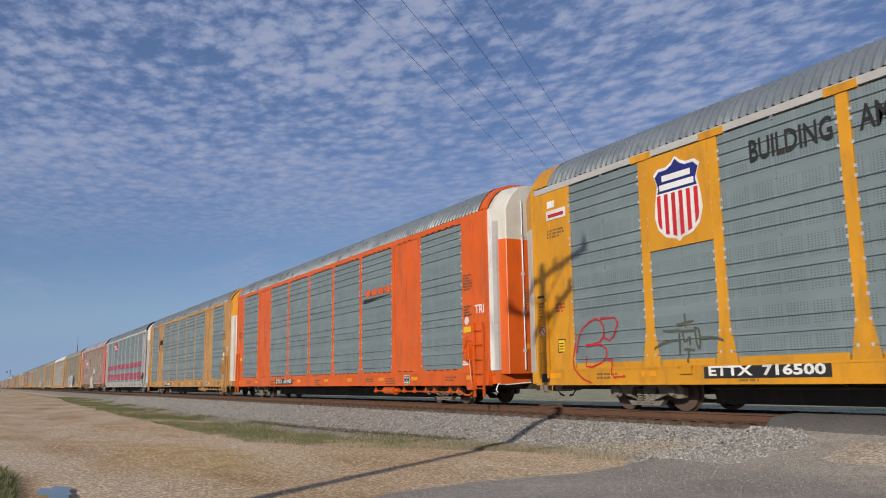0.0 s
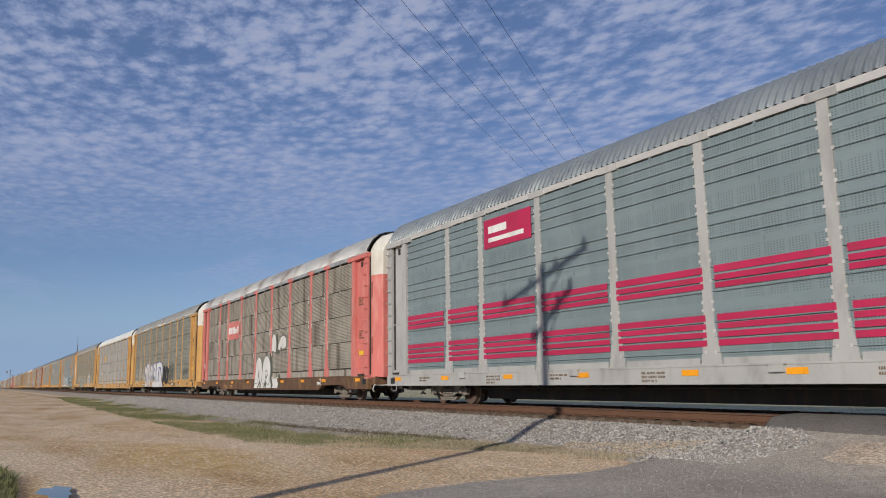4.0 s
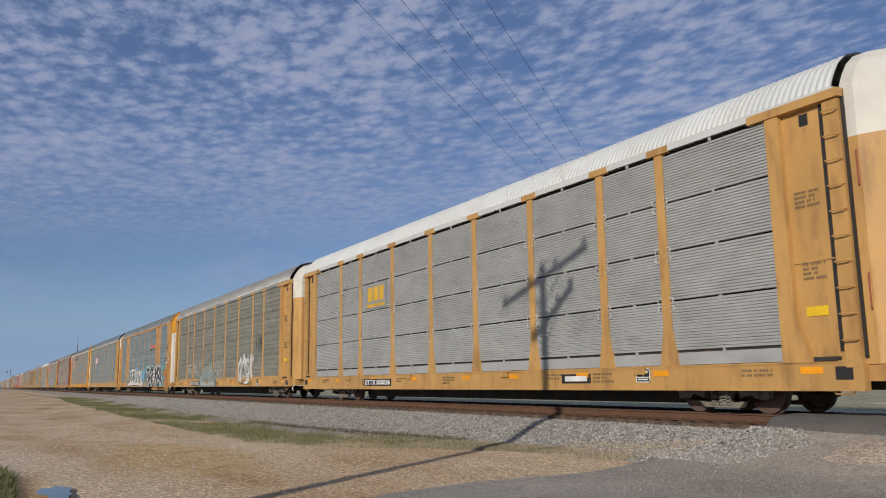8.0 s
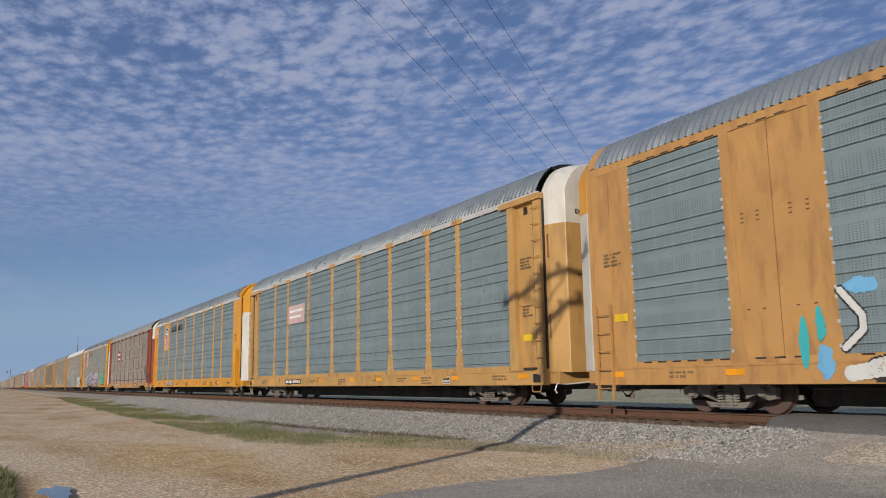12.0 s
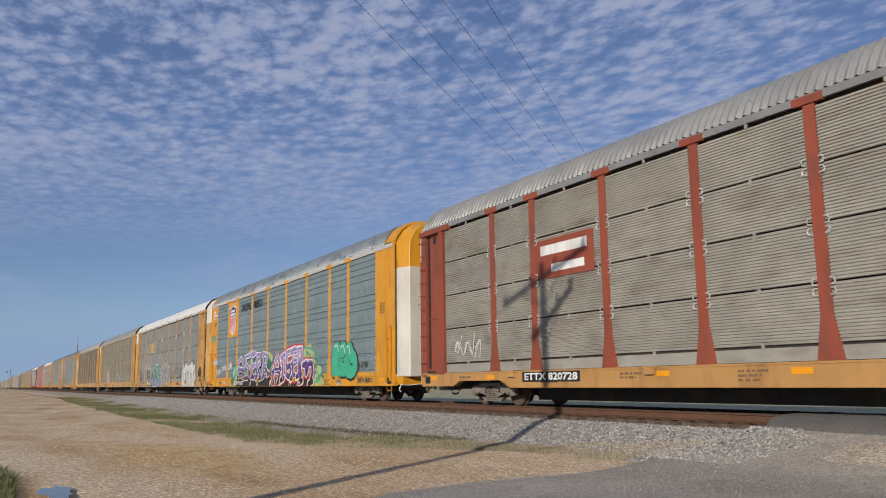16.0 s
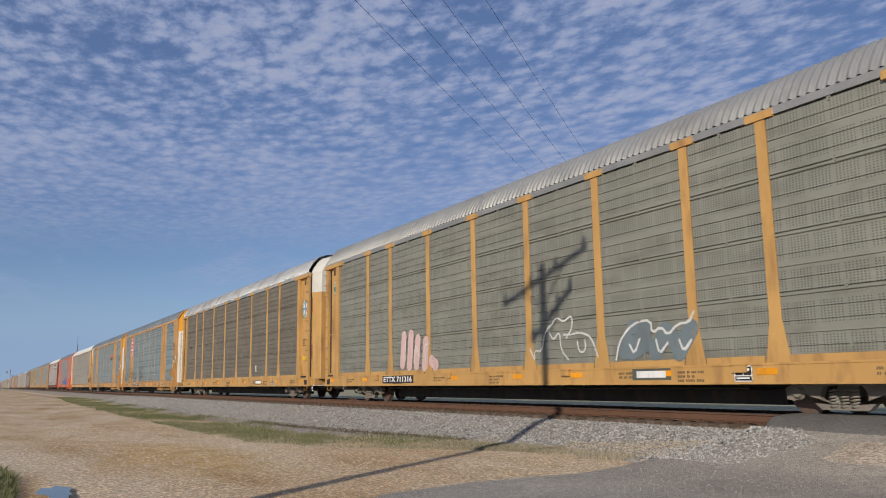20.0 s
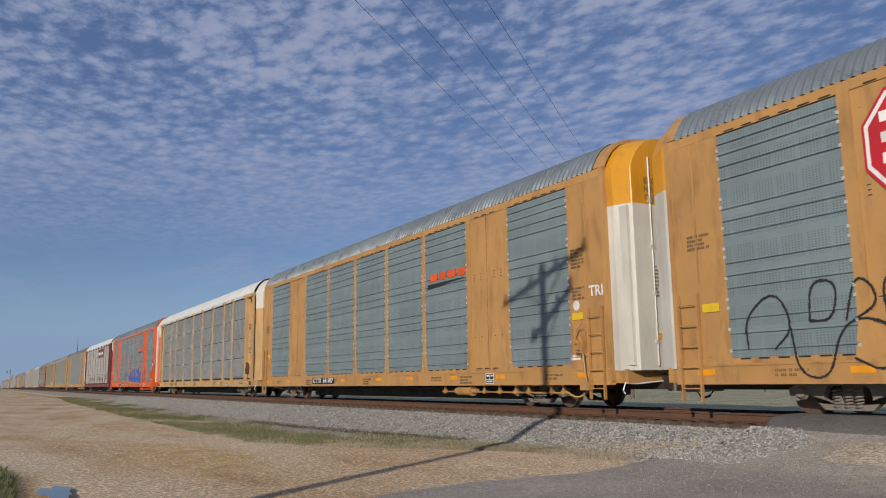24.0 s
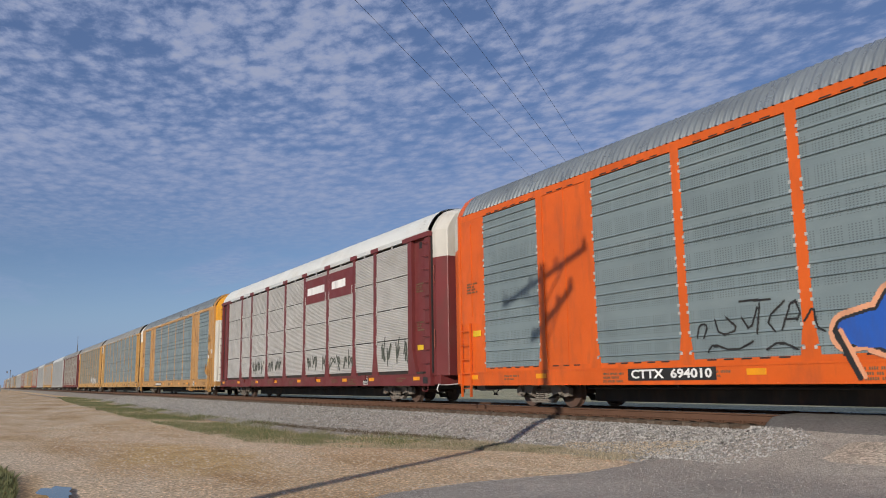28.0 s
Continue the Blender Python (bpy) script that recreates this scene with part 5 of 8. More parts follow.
def seam_mesh(w, h):
    """Dark seams and slots of a solid bay."""
    bm = bmesh.new()
    add_box(bm, -0.005, 0.005, -0.026, -0.014, 0, h)
    for x in (-0.40, -0.20, 0.20, 0.40):
        for z in (0.20, 0.58, 0.60, 0.62):
            add_box(bm, x * w - 0.035, x * w + 0.035, -0.018, -0.012, z * h, z * h + 0.022)
    return finish("panel_seam", bm, paint("brown"))


def end_plate(mat, s):
    bm = bmesh.new()
    a, c = (EDGE, END) if s > 0 else (-END, -EDGE)
    add_box(bm, a, c, -SIDE - 0.03, -SIDE + 0.06, SILL1, EAVE + 0.02)
    return finish("end_plate", bm, paint(mat))


def add_plate(car, mat, s):
    """The plate beside a car's end door, with its rib, corner post and gusset."""
    p = part("end_plate", shared(("endplate", mat, s), lambda: end_plate(mat, s)), car)
    mid = s * (EDGE + END) / 2
    part("plate_rib", shared(("rib", mat), lambda: box_mesh("plate_rib", paint(mat), -0.015, 0.015, -SIDE - 0.05, -SIDE - 0.03, 2.6, EAVE - 0.3)), p, (mid, 0, 0))
    part("corner_post", shared(("corner", mat), lambda: box_mesh("corner_post", paint(mat), -0.06, 0.06, -SIDE - 0.05, -SIDE + 0.12, SILL1 - 0.3, EAVE + 0.04)), p, (s * (END - 0.03), 0, 0))
    part("gusset", shared(("gusset", mat, s), lambda: gusset_mesh(mat, s)), p)


def gusset_mesh(mat, s):
    bm = bmesh.new()
    add_prism(bm, [(s * EDGE, SILL1), (s * (EDGE + 0.45), SILL1), (s * EDGE, 2.2)][::s], -SIDE - 0.045, -SIDE - 0.03)
    return finish("gusset", bm, paint(mat))


def roof_cap(mat, s, wide=0.75):
    bm = bmesh.new()
    ring = [(-SIDE + i, z) for i, z in ROOF] + [(SIDE - i, z) for i, z in ROOF[-2::-1]]
    rows = []
    for x, k in ((END - wide, 0.05), (END + 0.06, 0.05), (END + 0.06, 0.0)):
        rows.append([bm.verts.new((s * x, y * (1 + k * 0.4), z + k - (0.03 if k == 0 else 0))) for y, z in ring])
    for a, c in zip(rows, rows[1:]):
        for i in range(len(ring) - 1):
            bm.faces.new((a[i], a[i + 1], c[i + 1], c[i]))
    return finish("roof_cap", bm, paint(mat))


def hinge_mesh():
    bm = bmesh.new()
    add_tube(bm, [(DOOR + 0.03, 0, 1.0), (DOOR + 0.03, 0, 5.9)], 0.022, 6)
    for z in (1.5, 2.6, 3.7, 4.8):
        add_box(bm, DOOR, DOOR + 0.05, -0.05, 0.05, z, z + 0.08)
    return finish("door_rod", bm, paint("palesteel"))


def slot_mesh():
    """Black blocks along the foot of the screens that paint the shade inside slots."""
    bm = bmesh.new()
    x = -EDGE + 0.2
    while x < EDGE - 0.3:
        if min(abs(x + 0.12 - q) for q in POSTS) > 0.3:
            add_box(bm, x, x + 0.24, -SIDE - 0.033, -SIDE - 0.02, P0 - 0.035, P0 - 0.005)
        x += 0.42
    return finish("drain_slot", bm, paint("black"))


def flat_disc():
    bm = bmesh.new()
    add_lathe(bm, [(-0.006, 0.12), (0, 0.12)], 0, 0, 18)
    return finish("sign", bm, paint("signwhite"))


def brake_mesh():
    bm = bmesh.new()
    add_prism(bm, [(-0.13, 0.06), (0.13, 0.06), (0.15, 0.34), (0.09, 0.56), (0.0, 0.64), (-0.09, 0.56), (-0.15, 0.34)], -0.13, 0)
    add_prism(bm, [(-0.08, 0.1), (0.08, 0.1), (0.09, 0.3), (0.0, 0.42), (-0.09, 0.3)], -0.17, -0.13)
    add_lathe(bm, [(-0.2, 0.05), (-0.16, 0.06)], 0.0, 0.24, 10)
    add_tube(bm, [(-0.22, -0.12, 0.02), (0.05, -0.15, 0.12)], 0.02, 6)
    add_tube(bm, [(-0.22, -0.12, 0.02), (0.14, -0.12, 0.04)], 0.018, 6)
    add_tube(bm, [(-0.1, -0.08, 0.06), (-0.06, -0.08, -0.2), (0.06, -0.06, -0.5)], 0.018, 6)
    add_tube(bm, [(0.1, -0.08, 0.06), (0.1, -0.08, -0.3), (0.06, -0.06, -0.62)], 0.014, 6)
    return finish("hand_brake", bm, paint("brown"))


def handle_mesh():
    bm = bmesh.new()
    add_tube(bm, [(END + 0.16, -SIDE + 0.12, 0), (END + 0.2, -SIDE + 0.02, 0.04), (END + 0.2, -SIDE + 0.02, 0.62), (END + 0.16, -SIDE + 0.12, 0.66)], 0.016, 6)
    return finish("door_handle", bm, paint("oxide"))


def car_posted(frame_paint, panel, roof, style="corr", door=None, label="", sill=None, header=True, seed=0, deep=0.0, slots=False):
    """An autorack on a flat car: flared posts with caps, screens between them, recessed door bays at the ends."""
    car = new("autorack_car")
    posts = POSTS_F if header else POSTS
    POSTS_OF[car.name] = posts
    sill = sill or frame_paint
    common(car, sill, roof, panel, deep, not header, 0.0 if header else 0.6)
    door = door or (frame_paint, "white")
    marks = (-EDGE,) + posts + (EDGE,)
    h = P1 - P0
    for i, (a, c) in enumerate(zip(marks, marks[1:])):
        w = c - a - 0.26
        mid = (a + c) / 2
        if style == "corr":
            foot = 0.0 if seed in (18, 20) else 0.2
            q = (h - 0.04 - foot) / 4
            for r in range(4):
                part("screen", corrugated(w, q - 0.022, panel), car, (mid, -SIDE - 0.012, P0 + foot + r * (q + 0.01)))
            if foot:
                part("kick_plate", shared(("kick", round(w, 2), panel), lambda: box_mesh("kick_plate", paint(panel), -w / 2, w / 2, -0.02, 0.03, 0, 0.25)), car, (mid, -SIDE, SILL1 + 0.01))
        else:
            part("screen", embossed(w, h + 0.06, panel, GROOVES_B if style == "flat" else GROOVES_A), car, (mid, -SIDE - 0.012, P0 - 0.04))
            if style == "emb":
                part("screen_clip", shared(("tabs", round(w, 2)), lambda: tab_mesh(w, h)), car, (mid, -SIDE - 0.012, P0))
        part("bracket", shared(("bracket", panel), lambda: bracket_mesh(panel)), car, (mid, -SIDE, 0))
        if style != "corr":
            wide = w - (0.34 if i not in (0, 8) else 0.2)
            part("bottom_rail", shared(("botrail", round(wide, 2), frame_paint), lambda: box_mesh("bottom_rail", paint(frame_paint), -wide / 2, wide / 2, -0.045, 0.03, SILL1 - 0.01, P0 + 0.02)), car, (mid, -SIDE, 0))
    # added dark sheets behind the screens, so their gaps read as shaded inside
    part("lining", shared(("lining",), lambda: box_mesh("lining", paint("dark"), -EDGE - 0.1, EDGE + 0.1, -SIDE + 0.09, -SIDE + 0.13, SILL1, EAVE)), car)
    part("floor_edge", shared(("footbacking",), lambda: box_mesh("floor_edge", paint("dark"), -EDGE, EDGE, -SIDE + 0.02, -SIDE + 0.08, SILL1 - 0.02, P0 + 0.3)), car)
    for x in posts:
        post = part("post", post_mesh("flared", frame_paint), car, (x, -SIDE, 0))
        part("post_cap", shared(("postcap", frame_paint), lambda: box_mesh("post_cap", paint(frame_paint), -0.31, 0.31, -0.075, 0.02, EAVE - 0.17, EAVE - 0.02)), post)
        if style == "corr":
            part("post_clip", shared(("clips",), lambda: clip_mesh()), car, (x, -SIDE, 0), "pale bolted post clips")
    part("eave_strip", shared(("eavestrip", roof), lambda: box_mesh("eave_strip", paint("palesteel" if roof == "roofgrey" else roof), -END + 0.1, END - 0.1, -SIDE - 0.05, -SIDE + 0.03, P1 + 0.06, EAVE + 0.01)), car)
    for s in (-1, 1):
        if header:
            part("header_beam", shared(("header", frame_paint, s), lambda: header_mesh(frame_paint, s)), car)
            part("bay_wall", shared(("baywall", frame_paint), lambda: box_mesh("bay_wall", paint(frame_paint), -0.68, 0.68, -SIDE + 0.04, -SIDE + 0.10, SILL1, P1)), car, (s * (EDGE + END) / 2, 0, 0))
            part("bay_column", shared(("baycolumn", frame_paint, s), lambda: bay_column(frame_paint, s)), car)
            part("ladder_post", shared(("ladderpost", frame_paint), lambda: box_mesh("ladder_post", paint(frame_paint), -0.15, 0.15, -SIDE - 0.06, -SIDE + 0.1, SILL1 - 0.12, P1 + 0.02)), car, (s * (END - 0.15), 0, 0))
            # black sheets on the solid bay wall, painting the shade of a gap and notch
            part("bay_gap", shared(("baygapshade",), lambda: box_mesh("bay_gap", paint("black"), -0.07, 0.07, -SIDE + 0.034, -SIDE + 0.05, SILL1 + 0.15, P1 - 0.02)), car, (s * (END - 0.37), 0, 0), "black strip in place of the shaded gap beside the ladder post")
            part("bay_notch", shared(("baynotchshade",), lambda: box_mesh("bay_notch", paint("black"), -0.09, 0.09, -SIDE + 0.034, -SIDE + 0.05, P1 - 0.32, P1 - 0.1)), car, (s * (END - 0.75), 0, 0))
            part("bay_seam", shared(("bayseam", frame_paint), lambda: box_mesh("bay_seam", paint(frame_paint), -0.5, 0.42, -SIDE + 0.02, -SIDE + 0.04, 2.7, 2.73)), car, (s * (EDGE + 0.6), 0, 0))
            part("bay_step", shared(("baystep",), lambda: box_mesh("bay_step", paint("dark"), -0.22, 0.22, -SIDE - 0.10, -SIDE + 0.05, SILL1, SILL1 + 0.07)), car, (s * (EDGE + 0.75), 0, 0))
            add_ladder(car, 0.3, 1.3, 5.3, 0.44, frame_paint, (s * (END - 0.15) - 0.15, -SIDE - 0.05, 0), 0.10, False)
        else:
            add_plate(car, frame_paint, s)
            part("jamb", shared(("jamb", frame_paint), lambda: box_mesh("jamb", paint(frame_paint), -0.09, 0.09, -SIDE - 0.032, -SIDE + 0.05, SILL1, EAVE - 0.02)), car, (s * (EDGE - 0.07), 0, 0))
            part("roof_cap", shared(("cap", frame_paint, s), lambda: roof_cap(frame_paint, s)), car)
            add_ladder(car, 0.36, 1.0, 2.6, 0.42, frame_paint, (s * 13.0 - 0.18, -SIDE - 0.06, 0))
        part("end_door", end_door(0.90, 4.75, END - 0.02, DOOR, 0.45, door[0]), car, turn=(0, 0, 0 if s > 0 else 180))
        part("end_door_top", end_door(4.75, None, END - 0.02, DOOR, 0.45, door[1]), car, turn=(0, 0, 0 if s > 0 else 180))
        part("door_gap", shared(("doorgap",), lambda: box_mesh("door_gap", paint("black"), END - 0.02, END + 0.05, -SIDE + 0.015, -SIDE + 0.12, 1.0, 5.62)), car, turn=(0, 0, 0 if s > 0 else 180))
        for z in ((2.95, 4.35) if slots else ()):
            part("door_slot", shared(("doorslot",), lambda: box_mesh("door_slot", paint("black"), DOOR - 0.2, DOOR + 0.015, -0.95, 0.95, 0, 0.12)), car, (0, 0, z), turn=(0, 0, 0 if s > 0 else 180))
        part("door_hatch", shared(("hatch", door[0]), lambda: box_mesh("door_hatch", paint(door[0]), DOOR - 0.01, DOOR + 0.02, -0.7, -0.25, 1.2, 2.4)), car, turn=(0, 0, 0 if s > 0 else 180))
        part("door_seam", shared(("seam",), lambda: box_mesh("door_seam", paint("brown"), DOOR - 0.01, DOOR + 0.012, -0.95, 0.95, 3.38, 3.40)), car, turn=(0, 0, 0 if s > 0 else 180))
        if header:
            for z in (1.75, 3.85):
                part("door_handle", shared(("handle",), lambda: handle_mesh()), car, (0, 0, z), "faded red grab handle", turn=(0, 0, 0 if s > 0 else 180))
    for s in (-1, 1):
        # black plates on the sill's face paint the shade inside its openings
        part("sill_pocket", shared(("pocket",), lambda: box_mesh("sill_pocket", paint("black"), -0.16, 0.16, -SIDE - 0.056, -SIDE - 0.04, SILL0 + 0.07, SILL1 - 0.1)), car, (s * (END - 0.35), 0, 0), "black plate in place of a shaded opening in the sill")
        part("sill_step", shared(("sillstep", sill), lambda: step_mesh(sill)), car, (s * (END - 0.4), 0, 0))
    for x in (-8.2, -2.9, 2.9, 8.2):
        part("stake_bracket", shared(("stake", sill), lambda: box_mesh("stake_bracket", paint(sill), (-0.16, 0.16, -SIDE - 0.12, -SIDE - 0.05, SILL1 - 0.17, SILL1 - 0.03), (-0.2, 0.2, -SIDE - 0.13, -SIDE - 0.05, SILL1 - 0.03, SILL1 + 0.005))), car, (x, 0, 0))
    if seed in (3, 11, 13, 18):
        part("hand_brake", shared(("brake",), lambda: brake_mesh()), car, (12.4, -SIDE + 0.03, 1.25), "grimy hand brake box with chain")
    part("data_panel", stencil_mesh(4, 0.55, "stencil", 81), car, (12.3, -SIDE + 0.03 - 0.05 * (not header), 4.0))
    part("stencil", stencil_mesh(4, 0.45, "stencil", 82), car, (12.35, -SIDE + 0.03 - 0.05 * (not header), 2.7))
    part("caution_sign", shared(("caution",), lambda: box_mesh("caution_sign", paint("signyellow"), (0, 0.42, -0.006, 0, 0, 0.17), (0.04, 0.38, -0.008, -0.006, 0.1, 0.13), (0.04, 0.38, -0.008, -0.006, 0.04, 0.07))), car, (12.35, -SIDE + 0.03 - 0.05 * (not header), 1.75), "yellow caution sign")
    add_details(car, sill, seed)
    add_far_side(car, panel, frame_paint)
    return tagged(car, label, "train car", "cars of the train")


def step_mesh(mat):
    """A bent stirrup under the sill."""
    bm = bmesh.new()
    y = -SIDE - 0.03
    add_tube(bm, [(-0.2, y, SILL0 + 0.02), (-0.19, y, SILL0 - 0.13), (-0.15, y, SILL0 - 0.17), (0.15, y, SILL0 - 0.17), (0.19, y, SILL0 - 0.13), (0.2, y, SILL0 + 0.02)], 0.015, 6)
    return finish("sill_step", bm, paint(mat))


def bracket_mesh(mat):
    bm = bmesh.new()
    for z in (P0 + 0.16, 2.24, 3.31, 4.39, P1 + 0.02):
        add_box(bm, -0.03, 0.03, -0.04, -0.005, z - 0.05, z + 0.09)
    return finish("bracket", bm, paint(mat))


def clip_mesh():
    """Bent clips that hook round a post's edges, above and below each joint of the screens."""
    bm = bmesh.new()
    for z in (2.24, 3.31, 4.39):
        for s in (-1, 1):
            for q in (-1, 1):
                add_tube(bm, [(s * 0.12, -0.05, z + q * 0.15), (s * 0.2, -0.058, z + q * 0.14), (s * 0.225, -0.058, z + q * 0.09), (s * 0.2, -0.058, z + q * 0.035), (s * 0.13, -0.05, z + q * 0.03)], 0.019, 5)
    return finish("post_clip", bm, paint("palesteel"))


def header_mesh(mat, s):
    bm = bmesh.new()
    a, c = (EDGE - 0.45, END + 0.05) if s > 0 else (-END - 0.05, -EDGE + 0.45)
    add_box(bm, a, c, -SIDE - 0.12, -SIDE + 0.05, P1 - 0.02, P1 + 0.13)
    add_box(bm, a + 0.05, c - 0.05, -SIDE - 0.06, -SIDE + 0.3, P1 + 0.13, P1 + 0.16)
    return finish("header_beam", bm, paint(mat))


def bay_column(mat, s):
    bm = bmesh.new()
    e = s * EDGE
    add_prism(bm, [(e - s * 0.1, SILL1 - 0.02), (e + s * 0.5, SILL1 - 0.02), (e + s * 0.22, 1.75), (e + s * 0.2, P1), (e - s * 0.08, P1), (e - s * 0.1, 1.75)][::s], -SIDE - 0.09, -SIDE + 0.06)
    return finish("bay_column", bm, paint(mat))


# ---- painted marks on the cars ----
GLYPHS = {"S": "yupkojea", "E": "yuae kn", "L": "uae", "D": "auxtjda", "O": "bfpvxtjdb", "M": "aumye", "T": "uy wc", "R": "auxtnk le", "K": "au yke", "I": "wc", "U": "ufbdjy"}


def round_off(pts, times=2):
    """Cuts the corners of a line until it flows."""
    pts = [np.array(p, float) for p in pts]
    for _ in range(times):
        out = [pts[0]]
        for a, c in zip(pts, pts[1:]):
            out += [a * 0.75 + c * 0.25, a * 0.25 + c * 0.75]
        pts = out + [pts[-1]]
    return pts


def glyph(ch, x, z, w, h, lean=0.0):
    """The strokes of a letter in a box."""
    lines = []
    for run in GLYPHS[ch].split():
        pts = [((ord(c) - 97) % 5 / 4, (ord(c) - 97) // 5 / 4) for c in run]
        lines.append(round_off([(x + w * u + lean * h * v, z + h * v) for u, v in pts], 2))
    return lines


def squiggle(rng, x, z, w, h, n=7):
    """A flowing stroke with no meaning."""
    return round_off([(x + w * rng.random(), z + h * (0.05 + 0.9 * ((i % 2) * 0.7 + 0.3 * rng.random()))) for i in range(n)], 2)


class Spray:
    """Paint sprayed over screens, posts and sill: a picture made of small cells that lie on the car's own surfaces."""

    def __init__(self, x0, x1, z0, z1, cell=0.018):
        self.x0, self.z0, self.cell = x0, z0, cell
        self.nx, self.nz = int((x1 - x0) / cell), int((z1 - z0) / cell)
        self.gx, self.gz = np.meshgrid(x0 + (np.arange(self.nx) + 0.5) * cell, z0 + (np.arange(self.nz) + 0.5) * cell, indexing="ij")
        self.img = np.full((self.nx, self.nz), -1)
        self.colours = []

    def lay(self, mask, colour):
        if colour not in self.colours:
            self.colours.append(colour)
        self.img[mask] = self.colours.index(colour)

    def near_line(self, pts, r):
        m = np.zeros(self.img.shape, bool)
        for a, c in zip(pts, pts[1:]):
            i0, i1 = (int((f(a[0], c[0]) + q - self.x0) / self.cell) + 1 for f, q in ((min, -r - 2 * self.cell), (max, r)))
            j0, j1 = (int((f(a[1], c[1]) + q - self.z0) / self.cell) + 1 for f, q in ((min, -r - 2 * self.cell), (max, r)))
            cut = np.s_[max(0, i0):max(0, i1), max(0, j0):max(0, j1)]
            gx, gz = self.gx[cut], self.gz[cut]
            d = np.array(c) - np.array(a)
            q = max(1e-9, float(d @ d))
            t = np.clip(((gx - a[0]) * d[0] + (gz - a[1]) * d[1]) / q, 0, 1)
            m[cut] |= np.hypot(gx - a[0] - t * d[0], gz - a[1] - t * d[1]) < r
        return m

    def lines(self, many, r, colour):
        for pts in many:
            self.lay(self.near_line(pts, r), colour)

    def blob(self, x, z, rx, rz, colour, seed=0):
        rng = random.Random(seed)
        a = np.arctan2(self.gz - z, self.gx - x)
        k = 1 + sum(rng.uniform(0.03, 0.09) * np.sin(a * f + rng.uniform(0, 6)) for f in (2, 3, 5, 7))
        self.lay(np.hypot((self.gx - x) / rx, (self.gz - z) / rz) < k, colour)

    def fill_split(self, mask, low, high, z):
        self.lay(mask & (self.gz < z), low)
        self.lay(mask & (self.gz >= z), high)

    def put(self, car, kind, label, worn=0.0, seed=0):
        """kind: how the car's surfaces lie (plain or posted)."""
        rng = np.random.default_rng(seed)
        if worn:
            fade = value_noise(self.gx * 7, self.gz * 3, seed + 40) + rng.normal(0, 0.25, self.img.shape)
            self.img[fade > 1.0 - worn] = -1
        verts, faces, slots = [], [], []
        for i in range(self.nx):
            x = self.x0 + i * self.cell
            colm = self.img[i]
            steps = (SILL0 + 0.035, SILL1 - 0.045, SILL1 + 0.002, P0 + 0.03)
            cuts = [0] + [j for j in range(1, self.nz) if colm[j] != colm[j - 1] or min(abs(self.z0 + j * self.cell - q) for q in steps) <= self.cell / 2] + [self.nz]
            for a, c in zip(cuts, cuts[1:]):
                if colm[a] < 0:
                    continue
                z = self.z0 + (a + c) / 2 * self.cell
                if z < steps[0]:
                    out = 0.094
                elif z < steps[1]:
                    out = 0.064
                elif z < steps[2]:
                    out = 0.069
                elif z < steps[3]:
                    out = 0.062
                elif kind == "plain":
                    out = 0.052
                else:
                    out = 0.047
                n = len(verts)
                for q in (x, x + self.cell):
                    for r in (a, c):
                        verts.append((q, -SIDE - out, self.z0 + r * self.cell))
                faces.append((n, n + 2, n + 3, n + 1))
                slots.append(int(colm[a]))
        me = bpy.data.meshes.new("graffiti")
        me.from_pydata(verts, [], faces)
        for colour in self.colours:
            me.materials.append(paint(colour))
        me.polygons.foreach_set("material_index", slots)
        return tagged(part("graffiti", me, car, label=label), kind="stuff")


def throw_up(sp, lines, fill, edge, halo=None, r=0.17, low=None, split=0, shine=None, shade=None, rim=0.04):
    """One fat letter: shade, halo, edge, then the fill of all its strokes."""
    if shade:
        sp.lines([[(x + 0.1, z - 0.08) for x, z in pts] for pts in lines], r + 0.05, shade)
    if halo:
        sp.lines(lines, r + rim + 0.07, halo)
    sp.lines(lines, r + rim, edge)
    for pts in lines:
        m = sp.near_line(pts, r)
        if low:
            sp.fill_split(m, low, fill, split)
        else:
            sp.lay(m, fill)
    if shine:
        for pts in lines:
            sp.lay(sp.near_line([(x - r * 0.45, z + r * 0.3) for x, z in pts[len(pts) // 3:len(pts) // 2]], 0.03), shine)


def outline(sp, lines, r, w, colour):
    """Bubble letters of which only the edge is drawn."""
    for pts in lines:
        sp.lay(sp.near_line(pts, r) & ~sp.near_line(pts, r - w), colour)


def spiked(lines, w=0.15):
    """Strokes with a slanted bar across each end."""
    ends = [q[i] for q in lines for i in (0, -1)]
    return lines + [[(x - w, z - 0.06), (x + w, z + 0.05)] for x, z in ends]


def flow(lines, times=2):
    return [round_off(q, times) for q in lines]


def graffiti_line(car, kind, x0, x1, z0, z1, colour, seed, n=4, r=0.02, worn=0.0):
    """A tag in thin strokes."""
    rng = random.Random(seed)
    sp = Spray(x0 - 0.05, x1 + 0.05, max(SILL0, z0), z1 + 0.05)
    w = (x1 - x0) / n
    for i in range(n):
        sp.lines([squiggle(rng, x0 + i * w, z0, w * 1.15, z1 - z0, rng.randint(5, 8))], r, colour)
    return sp.put(car, kind, colour_word(colour) + " scrawled tag", worn, seed)


def colour_word(c):
    return {"chalk": "white", "smoke": "black", "black": "black", "blush": "pinkish", "red": "red"}.get(c, c)


def flat_shape(name, poly, mat, out, thick=0.006):
    bm = bmesh.new()
    add_prism(bm, poly, -SIDE - out - thick, -SIDE - out)
    return finish(name, bm, paint(mat))


def disc(x, z, r, n=28):
    return [(x + r * math.cos(a), z + r * math.sin(a)) for a in (i * math.tau / n for i in range(n))]


